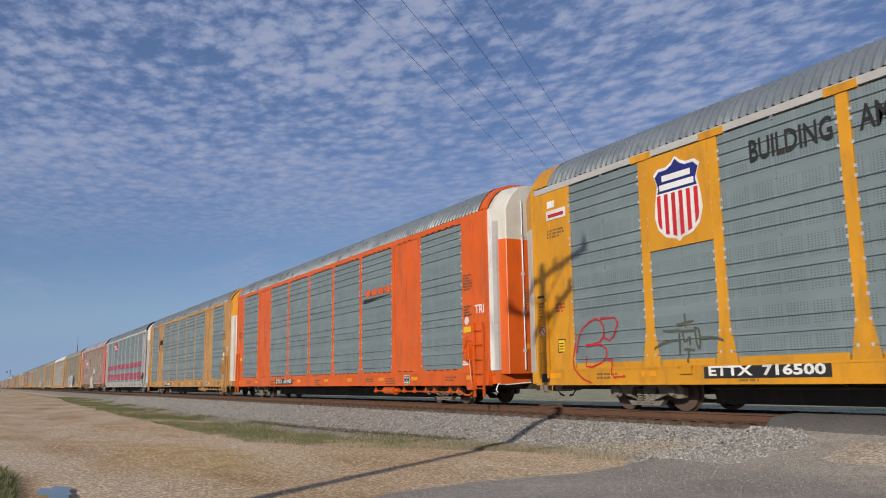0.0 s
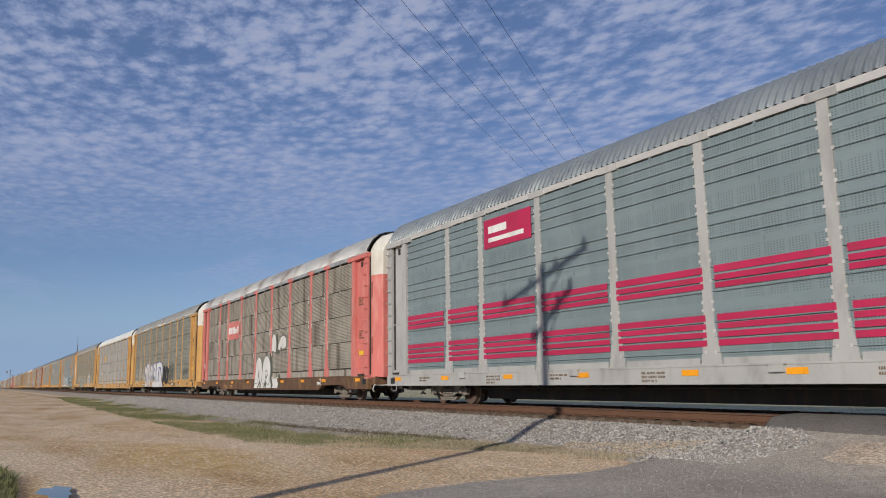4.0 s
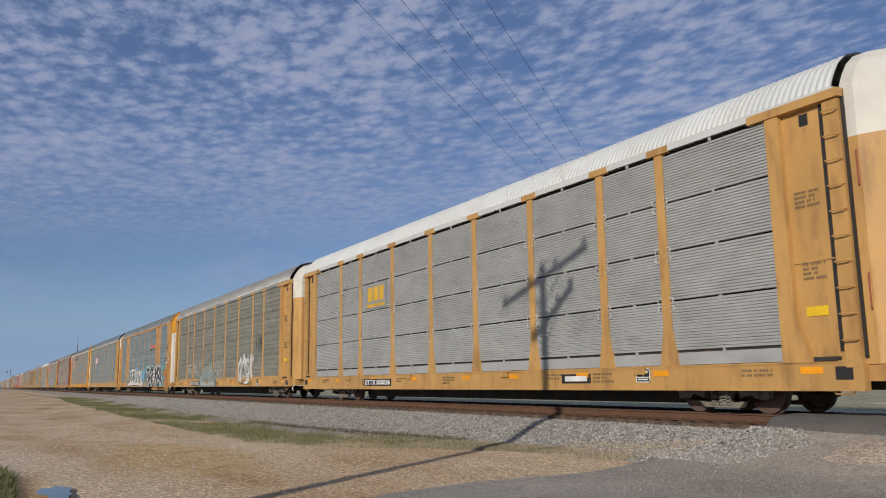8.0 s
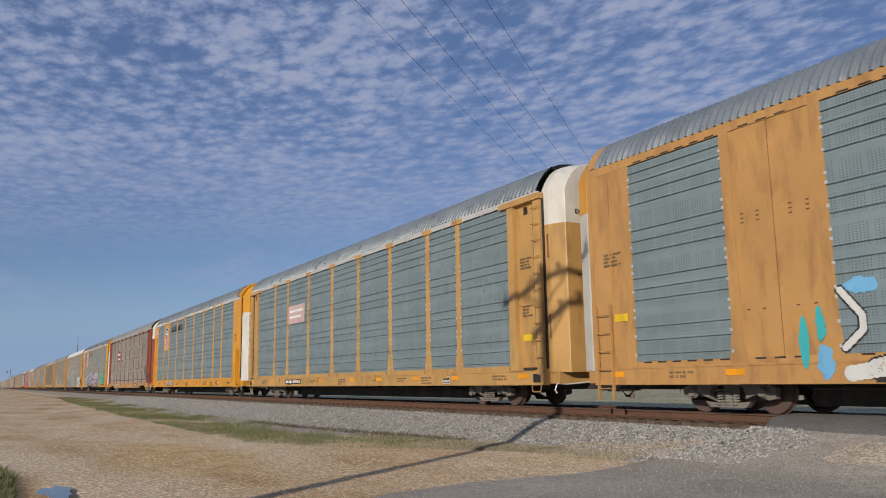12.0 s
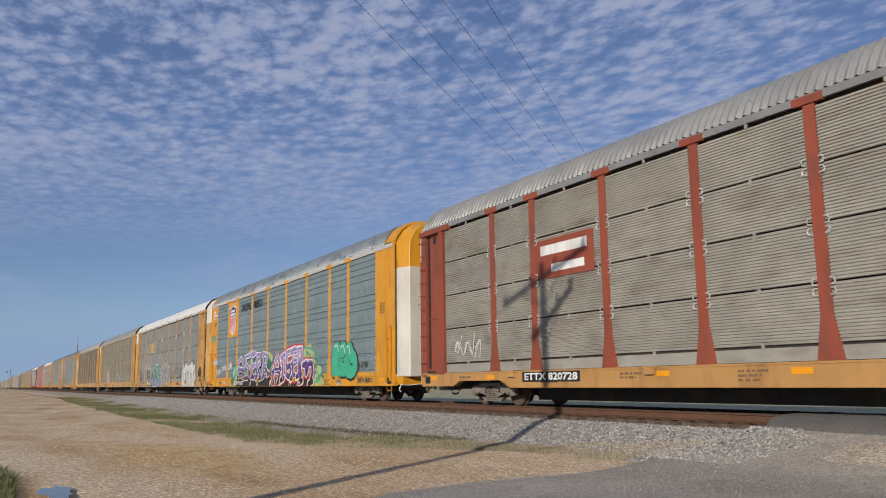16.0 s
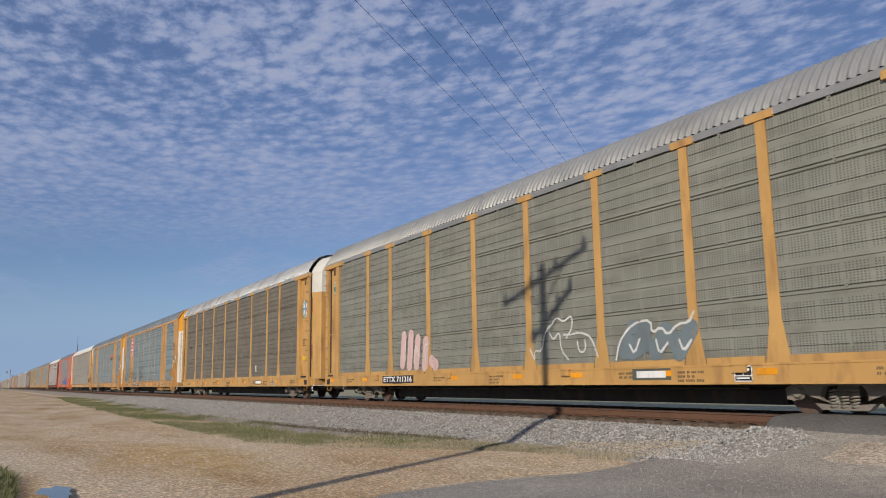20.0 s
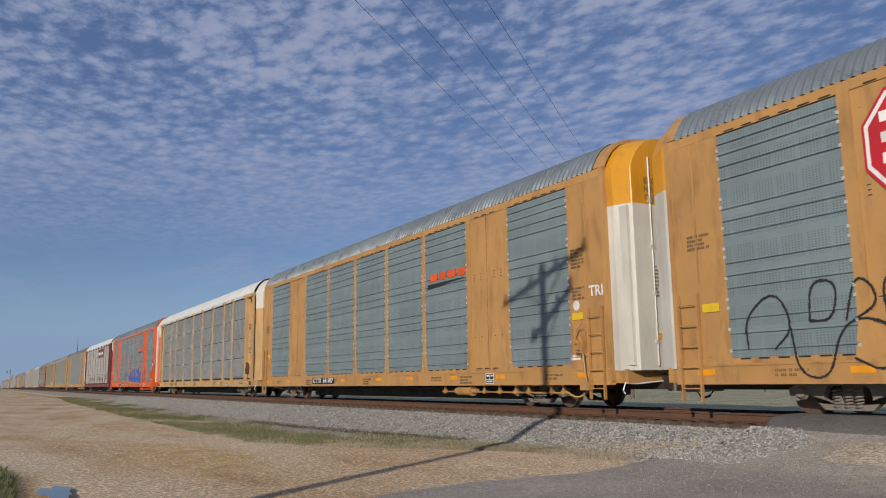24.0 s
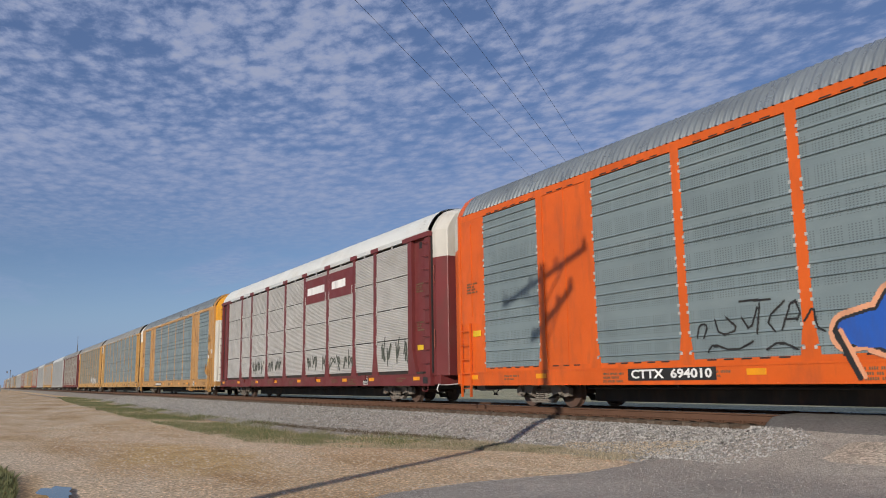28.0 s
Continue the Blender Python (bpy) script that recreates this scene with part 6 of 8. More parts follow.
def shield_emblem(car, x, z, w, h):
    """A striped shield: white edge, blue head with two white bars, red and white stripes."""
    def outline(s):
        half, lo, hi = w / 2 * s, -h / 2 * s, h / 2 * s
        right = [(0, lo), (half * 0.12, lo + h * 0.035), (half * 0.55, lo + h * 0.075), (half * 0.86, lo + h * 0.17), (half, lo + h * 0.33), (half * 0.95, lo + h * 0.5), (half * 0.83, hi - h * 0.29), (half * 0.98, hi - h * 0.16), (half * 0.78, hi - h * 0.10), (half * 0.42, hi - h * 0.10), (half * 0.18, hi - h * 0.06), (0, hi)]
        return [(x + a, z + b) for a, b in right] + [(x - a, z + b) for a, b in right[-2:0:-1]]

    def clip(poly, z0, z1, x0=-99, x1=99):
        for axis, lim, sgn in ((1, z0, 1), (1, z1, -1), (0, x0, 1), (0, x1, -1)):
            out = []
            for a, b in zip(poly, poly[1:] + poly[:1]):
                ia, ib = (a[axis] - lim) * sgn >= 0, (b[axis] - lim) * sgn >= 0
                if ia:
                    out.append(a)
                if ia != ib:
                    t = (lim - a[axis]) / (b[axis] - a[axis])
                    out.append((a[0] + t * (b[0] - a[0]), a[1] + t * (b[1] - a[1])))
            poly = out
        return poly

    em = part("emblem", flat_shape("emblem", outline(1.0), "signwhite", 0.054, 0.006), car, label="shield emblem with red and white stripes under a blue head")
    inner = outline(0.93)
    part("emblem_head", flat_shape("emblem_head", clip(inner, z + h * 0.10, 99), "navy", 0.0605, 0.004), em)
    for i in range(6):
        a = x - w * 0.43 + i * w * 0.155
        q = clip(inner, -99, z + h * 0.08, a, a + w * 0.08)
        if len(q) > 2:
            part("emblem_stripe", flat_shape("emblem_stripe", q, "red", 0.0605, 0.004), em)
    for dz, hw in ((0.27, 0.30), (0.165, 0.36)):
        part("emblem_bar", flat_shape("emblem_bar", [(x - w * hw, z + h * (dz - 0.035)), (x + w * hw, z + h * (dz - 0.035)), (x + w * hw, z + h * (dz + 0.035)), (x - w * hw, z + h * (dz + 0.035))], "signwhite", 0.065, 0.003), em)


def rect(x0, x1, z0, z1):
    return [(x0, z0), (x1, z0), (x1, z1), (x0, z1)]


def sign(car, x0, x1, z0, z1, mat, label, out=0.045, bars=(), bar_mat="signwhite"):
    s = part("sign", flat_shape("sign", rect(x0, x1, z0, z1), mat, out), car, label=label)
    for a, c, lo, hi in bars:
        part("sign_bar", flat_shape("sign_bar", rect(x0 + (x1 - x0) * a, x0 + (x1 - x0) * c, z0 + (z1 - z0) * lo, z0 + (z1 - z0) * hi), bar_mat, out + 0.007, 0.004), s)
    return s


def words(car, text, x, z, size, mat, out=0.045, bold=0.006, squeeze=1.0):
    me = text_mesh(text, size, paint(mat), bold=bold)
    me.transform(Matrix.Diagonal((squeeze, 1, 1, 1)))
    return part("lettering", me, car, (x, -SIDE - out, z))


def end_words(car):
    """The warning on the end door."""
    me = shared(("excess",), lambda: text_mesh("EXCESS HEIGHT CAR", 0.17, paint("black"), bold=0.003))
    part("lettering", me, car, (DOOR + 0.012, -0.95, 5.0), turn=(0, 0, 90))


def roundel(car, x, z, r):
    d = part("emblem", flat_shape("emblem", disc(x, z, r), "signwhite", 0.0 - 0.03), car, label="round green and white emblem with a blue cross")
    bm = bmesh.new()
    a, c = disc(x, z, r * 0.98), disc(x, z, r * 0.66)
    va, vc = [bm.verts.new((p, -SIDE + 0.022, q)) for p, q in a], [bm.verts.new((p, -SIDE + 0.022, q)) for p, q in c]
    for i in range(len(a)):
        j = (i + 1) % len(a)
        bm.faces.new((va[i], va[j], vc[j], vc[i]))
    part("emblem_ring", finish("emblem_ring", bm, paint("darkgreen")), d)
    for q in (rect(x - r * 0.62, x + r * 0.62, z - r * 0.14, z + r * 0.14), rect(x - r * 0.14, x + r * 0.14, z - r * 0.62, z + r * 0.62)):
        part("emblem_bar", flat_shape("emblem_bar", q, "crossblue", -0.022, 0.004 + 0.001 * (q[0][0] < x - r * 0.5)), d)
    bm = bmesh.new()
    for i in range(26):
        a = i * math.tau / 26
        if i % 13 > 1:
            cx, cz, ux, uz = x + r * 0.82 * math.cos(a), z + r * 0.82 * math.sin(a), math.cos(a), math.sin(a)
            add_prism(bm, [(cx + p * ux * r * 0.09 - o * uz * r * 0.05, cz + p * uz * r * 0.09 + o * ux * r * 0.05) for p, o in ((-1, -1), (1, -1), (1, 1), (-1, 1))], -SIDE + 0.016, -SIDE + 0.021)
    part("ring_mark", finish("ring_mark", bm, paint("signwhite")), d)


def shield_bay(car):
    """The solid upper half of the bay that bears the shield."""
    me = shared(("shieldbay",), lambda: box_mesh("solid_panel", paint("upyellow"), -9.08, -7.29, -SIDE - 0.052, -SIDE + 0.02, 3.45, 5.52))
    part("solid_panel", me, car)
    shield_emblem(car, -8.17, 4.47, 1.35, 1.85)


def board_bars(car, x, z, w, h):
    """A number board painted over or too faint to read."""
    sign(car, x, x + w, z, z + h, "black", "black board with worn white marks", 0.052, ((0.06, 0.24, 0.2, 0.8), (0.3, 0.44, 0.2, 0.8), (0.52, 0.6, 0.2, 0.8), (0.64, 0.72, 0.2, 0.8), (0.76, 0.84, 0.2, 0.8), (0.88, 0.95, 0.2, 0.8)))


def plate_signs(car):
    """Small signs and stencils on the end plates."""
    s = sign(car, -12.46, -12.16, 1.38, 1.72, "black", "yellow sign framed in black", 0.035)
    part("sign_face", flat_shape("sign_face", rect(-12.43, -12.19, 1.41, 1.69), "signyellow", 0.042, 0.003), s)
    for z in (1.47, 1.54, 1.61):
        part("sign_bar", flat_shape("sign_bar", rect(-12.40, -12.22, z - 0.012, z + 0.012), "black", 0.046, 0.002), s)
    d = part("sign", flat_shape("sign", disc(-13.05, 1.95, 0.13, 18), "signwhite", 0.035), car, label="round white sign with a red ring")
    bm = bmesh.new()
    va, vc = ([bm.verts.new((p, -SIDE - 0.044, q)) for p, q in disc(-13.05, 1.95, r, 18)] for r in (0.122, 0.095))
    for i in range(18):
        bm.faces.new((va[i], va[(i + 1) % 18], vc[(i + 1) % 18], vc[i]))
    part("sign_ring", finish("sign_ring", bm, paint("red")), d)
    part("sign_bar", flat_shape("sign_bar", [(-13.13, 2.02), (-13.11, 2.04), (-12.97, 1.88), (-12.99, 1.86)], "red", 0.0465, 0.003), d)
    for x, z, rows, w, mat, key in ((-12.75, 4.55, 3, 0.7, "stencil", 61), (-12.5, 2.62, 3, 0.4, "red", 62), (-13.2, 2.7, 5, 0.3, "stencil", 63), (12.2, 3.6, 5, 0.5, "stencil", 64)):
        part("stencil", stencil_mesh(rows, w, mat, key), car, (x, -SIDE - 0.034, z))
    part("step_slot", shared(("stepslot",), lambda: box_mesh("step_slot", paint("black"), -13.3, -12.98, -SIDE - 0.036, -SIDE - 0.02, 2.82, 2.88)), car)


def mark_cars(cars):
    rng = random.Random(77)
    # shield cars
    for k, number in ((0, "ETTX  716500"), (10, "ETTX  716530"), (12, "")):
        shield_bay(cars[k])
        words(cars[k], "BUILDING", -6.3, 4.78, 0.6, "black", 0.047, 0.014, 0.66)
        words(cars[k], "AMERICA", -4.02, 4.78, 0.6, "black", 0.047, 0.014, 0.66)
        sign(cars[k], -12.75, -11.95, 4.8, 5.05, "signwhite", "small white sticker", 0.045, ((0.1, 0.9, 0.25, 0.6),), "red")
        sign(cars[k], -12.7, -12.4, 5.12, 5.3, "signwhite", "small white sticker")
        plate_signs(cars[k])
        if number:
            board(cars[k], -7.75, 0.70, 2.8, 0.27, number)
    sp = Spray(-12.3, -6.3, SILL0, 2.4)
    sp.lines(flow([[(-11.72, 1.35), (-11.62, 1.83), (-11.09, 2.15), (-10.72, 2.04), (-10.7, 1.61), (-11.36, 1.49)], [(-10.82, 2.12), (-10.15, 2.11), (-10.45, 1.56), (-10.75, 1.68)], [(-11.36, 1.53), (-10.66, 1.5), (-10.63, 1.15), (-11.35, 0.94), (-11.38, 1.26)], [(-11.76, 1.59), (-11.91, 1.07), (-11.59, 0.75), (-11.21, 0.63)], [(-10.63, 1.15), (-10.43, 1.15), (-10.51, 0.74), (-10.06, 0.77)]], 1), 0.02, "red")
    sp.lines(flow([[(-9.08, 1.35), (-8.81, 1.47), (-8.43, 1.49)], [(-8.36, 1.62), (-8.37, 1.21)], [(-8.79, 1.7), (-7.96, 1.66)], [(-8.26, 1.61), (-8.23, 1.42), (-8.06, 1.57), (-8.08, 1.4)], [(-7.93, 1.72), (-7.92, 1.42), (-7.82, 1.26), (-7.81, 1.68), (-7.93, 1.72)], [(-7.79, 1.5), (-7.46, 1.51), (-7.23, 1.43)], [(-8.4, 1.81), (-7.97, 1.86)], [(-8.18, 2.02), (-8.18, 1.77)], [(-8.23, 1.29), (-7.99, 1.28)], [(-8.13, 1.28), (-8.15, 1.04)]], 1), 0.026, "smoke")
    sp.put(cars[0], "posted", "red and black scrawled tags", 0.05, 3)
    # numbers on the boards of the smooth cars
    for k, number in ((1, "CTTX  693950"), (2, "CTTX  690093"), (16, "CTTX  695164"), (17, "CTTX  691987"), (19, "CTTX  694010")):
        board(cars[k], -6.05, 0.67, 2.5, 0.27, number)
    board_bars(cars[21], -6.05, 0.67, 2.5, 0.27)
    # slanted orange blocks over a black wedge
    for k in (1, 8, 17, 19):
        em = part("emblem", flat_shape("emblem", [(4.6, 3.68), (6.95, 3.83), (6.95, 3.85), (4.62, 3.84)], "black", 0.046), cars[k], label="black wedge under slanted orange blocks")
        for a in (4.78, 5.36, 5.94, 6.52):
            part("emblem_block", flat_shape("emblem_block", [(a, 3.92), (a + 0.45, 3.92), (a + 0.5, 4.16), (a + 0.05, 4.16)], "wedge", 0.046), em)
    # boxed black emblem on the second car
    c = cars[2]
    for q in (rect(-8.95, -8.88, 3.7, 4.6), rect(-8.95, -8.75, 4.53, 4.6), rect(-8.95, -8.75, 3.7, 3.77), rect(-7.47, -7.40, 3.7, 4.6), rect(-7.6, -7.40, 4.53, 4.6), rect(-7.6, -7.40, 3.7, 3.77)):
        part("emblem_bar", flat_shape("emblem_bar", q, "black", 0.034), c)
    for i in range(3):
        part("emblem_block", flat_shape("emblem_block", [(-8.66 + i * 0.37, 4.0), (-8.38 + i * 0.37, 4.0), (-8.34 + i * 0.37, 4.36), (-8.62 + i * 0.37, 4.36)], "black", 0.034), c)
    for x in (-8.75, -8.6, -7.75, -7.6):
        part("emblem_dot", flat_shape("emblem_dot", disc(x, 3.55, 0.05, 10), "black", 0.034), c)
    part("paint_spot", flat_shape("paint_spot", disc(-7.1, 1.6, 0.1, 14), "wedge", 0.05), c)
    # silver car with magenta stripes and sign
    c = cars[3]
    marks = (-EDGE,) + POSTS + (EDGE,)
    for a, b in zip(marks, marks[1:]):
        for z, h in ((2.78, 0.14), (2.62, 0.11), (2.47, 0.11), (1.82, 0.13), (1.66, 0.11), (1.5, 0.11), (1.33, 0.12)):
            part("stripe", shared(("mag", round(b - a, 2), h), lambda: box_mesh("stripe", paint("magenta"), -(b - a) / 2 + 0.15, (b - a) / 2 - 0.15, -0.006, 0, 0, h)), c, ((a + b) / 2, -SIDE - 0.042, z))
    sign(c, -6.85, -4.5, 4.5, 5.35, "magenta", "magenta sign with white marks", 0.046, ((0.1, 0.5, 0.5, 0.75), (0.1, 0.85, 0.2, 0.35)))
    # faded red car with a red name panel
    c = cars[4]
    sign(c, -6.95, -4.55, 3.30, 4.32, "pink", "faded red panel with white bars", 0.046, ((0.06, 0.21, 0.33, 0.7), (0.25, 0.39, 0.33, 0.7), (0.46, 0.61, 0.33, 0.7), (0.64, 0.76, 0.33, 0.58), (0.79, 0.84, 0.33, 0.7), (0.87, 0.92, 0.33, 0.7)))
    words(c, "ETTX", -7.63, 0.48, 0.27, "fadedletter", 0.053, 0.006, 1.05)
    words(c, "7001", -6.41, 0.48, 0.29, "fadedletter", 0.053, 0.006, 1.5)
    sp = Spray(-1.6, 4.2, SILL0 - 0.08, 3.5)
    sp.lay((sp.gz < 1.02 + 0.05 * np.sin(sp.gx * 5)) & (sp.gx > -1.25) & (sp.gx < 2.7), "chalk")
    throw_up(sp, flow([[(-0.95, 1.0), (-0.85, 1.75), (-0.4, 1.85), (-0.2, 1.1)]]), "chalk", "smoke", None, 0.27)
    throw_up(sp, flow([[(0.3, 1.0), (0.45, 1.75), (0.85, 1.85), (1.1, 1.55), (1.05, 1.0)], [(0.5, 1.2), (1.0, 1.2)]]), "chalk", "smoke", None, 0.3)
    sp.blob(0.76, 1.2, 0.17, 0.22, "smoke", 1)
    sp.blob(0.78, 1.22, 0.09, 0.13, "chalk", 2)
    sp.lines(flow([[(1.36, 2.1), (1.6, 1.5), (1.5, 1.0), (1.75, 0.6)]]), 0.13, "smoke")
    throw_up(sp, flow([[(1.75, 2.5), (1.8, 3.0), (2.05, 2.9), (2.1, 2.45)]]), "chalk", "smoke", None, 0.2)
    sp.lines(flow([[(2.35, 3.1), (2.5, 2.6), (2.2, 2.25), (2.75, 2.25)]]), 0.08, "smoke")
    throw_up(sp, flow([[(2.75, 2.5), (3.1, 2.85), (3.55, 2.85), (3.7, 2.55), (3.2, 2.55)]]), "chalk", "smoke", None, 0.16)
    sp.lines(flow([[(2.75, 1.1), (3.0, 0.8), (2.8, 0.5)], [(-0.6, 0.55), (-0.35, 0.85), (-0.15, 0.55)], [(0.5, 0.6), (0.7, 0.8), (0.75, 0.5)]]), 0.08, "smoke")
    sp.put(c, "posted", "white bubble graffiti with dark grey edges", 0.16, 4)
    graffiti_line(c, "posted", -12.9, -12.3, 1.6, 2.2, "chalk", 41, 2, 0.015)
    # yellow car with white and blue, olive and black graffiti
    c = cars[5]
    sp = Spray(-11.5, 6.9, SILL0, 2.75)
    outline(sp, flow([[(-11.17, 1.91), (-10.97, 1.5), (-11.05, 1.9), (-10.79, 2.36), (-10.77, 1.17)], [(-10.69, 1.48), (-10.59, 2.03), (-10.26, 2.04), (-10.13, 1.76), (-10.41, 1.55), (-10.05, 1.45), (-10.2, 0.93), (-10.67, 1.09)], [(-9.97, 1.83), (-9.73, 2.27), (-9.14, 2.21), (-8.99, 1.83), (-9.36, 1.94), (-9.04, 1.19), (-9.49, 1.57), (-9.82, 1.14)]], 1), 0.085, 0.03, "chalk")
    outline(sp, flow([[(-8.38, 2.5), (-8.42, 1.17)], [(-8.33, 2.14), (-7.91, 2.1), (-7.82, 1.68), (-8.29, 1.58), (-7.73, 1.41), (-7.8, 1.08)], [(-7.05, 1.96), (-7.51, 2.0), (-7.62, 1.67), (-7.43, 1.26), (-6.9, 1.3), (-7.2, 2.03)]], 1), 0.085, 0.03, "chalk")
    for q in ([[(-6.45, 1.25), (-6.09, 2.52), (-5.82, 1.71), (-5.5, 2.42), (-5.73, 0.72)], [(-5.21, 2.45), (-4.98, 1.37), (-5.19, 0.76)], [(-5.21, 2.4), (-4.56, 2.41), (-4.86, 1.87), (-4.55, 0.81)]], [[(-4.03, 2.37), (-4.18, 1.24), (-3.86, 0.7)], [(-3.69, 0.85), (-3.44, 2.32), (-2.81, 2.13), (-3.15, 1.68)], [(-2.56, 2.35), (-2.85, 1.39), (-2.51, 0.74)]]):
        for g in q:
            throw_up(sp, flow([g]), "chalk", "purple", None, 0.16, rim=0.05)
    for q in ([[(-1.87, 1.62), (-2.04, 2.31), (-1.32, 2.36), (-1.17, 1.94), (-1.65, 1.61), (-1.14, 1.63), (-1.48, 0.69)]], [[(-0.7, 0.71), (-0.52, 2.36)], [(-0.33, 2.35), (0.14, 2.1), (-0.38, 1.72), (0.02, 1.28), (0.16, 0.67)]], [[(0.04, 2.36), (0.7, 2.42), (1.66, 2.21), (1.75, 1.6), (2.11, 1.47), (2.14, 0.66)], [(0.66, 1.9), (0.67, 0.67)], [(1.32, 1.85), (0.98, 1.02), (1.46, 1.0)]]):
        throw_up(sp, flow(q), "chalk", "blue", None, 0.19, rim=0.06)
    sp.lay((sp.gx > -2.3) & (sp.gx < 2.2) & (sp.gz < 0.95), "chalk")
    sp.lines(flow([[(1.0, 0.85), (1.2, 0.65), (1.3, 0.85)], [(1.4, 0.65), (1.55, 0.85), (1.65, 0.65)], [(-1.2, 0.85), (-1.1, 0.65), (-0.9, 0.8)]]), 0.02, "blue")
    throw_up(sp, flow([[(2.14, 1.02), (2.21, 1.83), (2.59, 2.07), (2.89, 1.8), (2.77, 1.11), (2.41, 0.84)], [(2.61, 1.19), (2.9, 1.32)]]), "black", "black", None, 0.22)
    throw_up(sp, flow([[(3.18, 1.52), (3.39, 1.96), (3.86, 1.95), (3.98, 1.57)], [(3.27, 1.55), (3.22, 1.03), (3.92, 0.98), (4.22, 1.2)], [(4.26, 1.65), (4.43, 1.81)]]), "black", "black", None, 0.2)
    sp.lines(flow([[(4.36, 1.06), (4.53, 2.03), (4.85, 2.26), (5.18, 1.97), (5.21, 0.91)], [(5.36, 1.03), (5.39, 2.01), (5.83, 2.39), (6.24, 2.16), (6.06, 1.01)], [(5.78, 1.31), (5.62, 1.68), (5.92, 2.08), (6.07, 1.65), (5.78, 1.31)], [(4.46, 1.32), (4.78, 1.56), (4.89, 1.17), (4.58, 1.05)], [(4.21, 1.07), (4.64, 0.83), (5.08, 0.98)]]), 0.045, "smoke")
    sp.put(c, "posted", "white, blue and black spray-painted graffiti", 0.16, 5)
    board_bars(c, -7.4, 0.69, 1.2, 0.2)
    sign(c, 5.6, 6.6, 0.69, 0.9, "black", "black board with white bar", 0.058, ((0.15, 0.85, 0.25, 0.75),))
    graffiti_line(c, "posted", 9.4, 11.2, 1.25, 2.1, "smoke", 51, 4, 0.018)
    # corrugated cars with a gold sign
    for k, x in ((6, -6.5), (13, -6.5)):
        s = sign(cars[k], x, x + 1.75, 3.45, 4.4, "steel", "grey sign with gold marks", 0.046)
        for i in range(3):
            part("sign_bar", flat_shape("sign_bar", [(x + 0.15 + i * 0.5, 3.72), (x + 0.55 + i * 0.5, 3.72), (x + 0.58 + i * 0.5, 4.25), (x + 0.18 + i * 0.5, 4.25)], "logogold", 0.053, 0.004), s)
        part("sign_bar", flat_shape("sign_bar", rect(x + 0.1, x + 1.65, 3.5, 3.62), "logogold", 0.053, 0.004), s)
    board(cars[6], -6.62, 0.58, 2.3, 0.25, "ETTX 850036")
    sign(cars[6], 5.4, 6.5, 0.62, 0.84, "black", "black board with white bar", 0.052, ((0.12, 0.88, 0.22, 0.78),))
    graffiti_line(cars[6], "posted", 11.95, 12.25, 1.0, 1.85, "chalk", 61, 1, 0.018)
    # tags on the weathered car
    c = cars[7]
    sp = Spray(4.2, 7.9, SILL0, 2.6)
    for i in range(4):
        sp.blob(4.9 + i * 0.75, 1.5 + 0.2 * (i % 2), 0.42, 0.75 - 0.1 * (i % 2), "chalk", 70 + i)
        sp.lines([squiggle(rng, 4.6 + i * 0.75, 0.9, 0.7, 1.3, 7)], 0.03, "smoke")
    sp.put(c, "posted", "white bubble tag", 0.75, 7)
    sp = Spray(-9.0, -4.4, 1.1, 2.5)
    sp.lines(flow([[(-8.81, 2.42), (-8.72, 1.37), (-8.3, 2.34), (-8.22, 1.35), (-7.49, 1.84), (-7.8, 1.33)], [(-8.6, 2.09), (-7.62, 2.02)], [(-8.49, 1.54), (-8.32, 1.98), (-7.92, 1.51), (-7.95, 2.13)], [(-6.87, 2.31), (-6.64, 1.29), (-6.5, 2.28), (-6.15, 1.35), (-5.88, 1.9)], [(-6.84, 1.88), (-5.98, 1.99)], [(-6.51, 1.29), (-6.35, 1.85), (-6.04, 1.27)], [(-5.79, 1.5), (-5.45, 1.64), (-5.3, 1.4), (-5.7, 1.3)], [(-5.36, 2.06), (-5.18, 2.25), (-5.09, 2.04), (-4.86, 2.22), (-4.72, 2.04), (-4.5, 2.22)], [(-5.15, 1.93), (-4.73, 1.92)]], 1), 0.017, "chalk")
    sp.put(c, "posted", "white scrawled tags", 0.15, 74)
    graffiti_line(c, "posted", 7.7, 9.0, 2.3, 3.5, "smoke", 79, 3, 0.02)
    board(c, -7.74, 0.66, 2.55, 0.27, "ETTX 711356")
    sign(c, 5.6, 6.5, 0.69, 0.9, "black", "black board with white bar", 0.058, ((0.12, 0.88, 0.22, 0.78),))
    sp = Spray(-5.5, 1.6, SILL0 + 0.01, 2.6)
    ridge = np.interp(sp.gx, (-5.2, -4.9, -4.55, -4.2, -3.5, -2.8, -2.35, -2.0, -1.5, -1.15, -0.75, -0.5), (0.8, 1.45, 1.2, 1.6, 2.0, 1.85, 2.12, 1.65, 1.7, 1.2, 1.4, 0.6))
    sp.lay((sp.gz < ridge + 0.07) & (sp.gx > -5.25) & (sp.gx < -0.45), "smoke")
    sp.lay((sp.gz < ridge) & (sp.gx > -5.15) & (sp.gx < -0.55), "sage")
    for i in range(6):
        x, top = -4.0 + i * 0.5, (1.5, 1.75, 1.8, 1.75, 1.9, 1.5)[i]
        q = flow([[(x, 1.05), (x + 0.05, top), (x + 0.3, top + 0.05), (x + 0.25, 1.4)], [(x + 0.1, 1.35), (x + 0.35, 1.05)]])
        throw_up(sp, q, "sage", "smoke", None, 0.07, rim=0.035)
        sp.lines([[(u - 0.09, v + 0.05) for u, v in q[0]]], 0.014, "chalk")
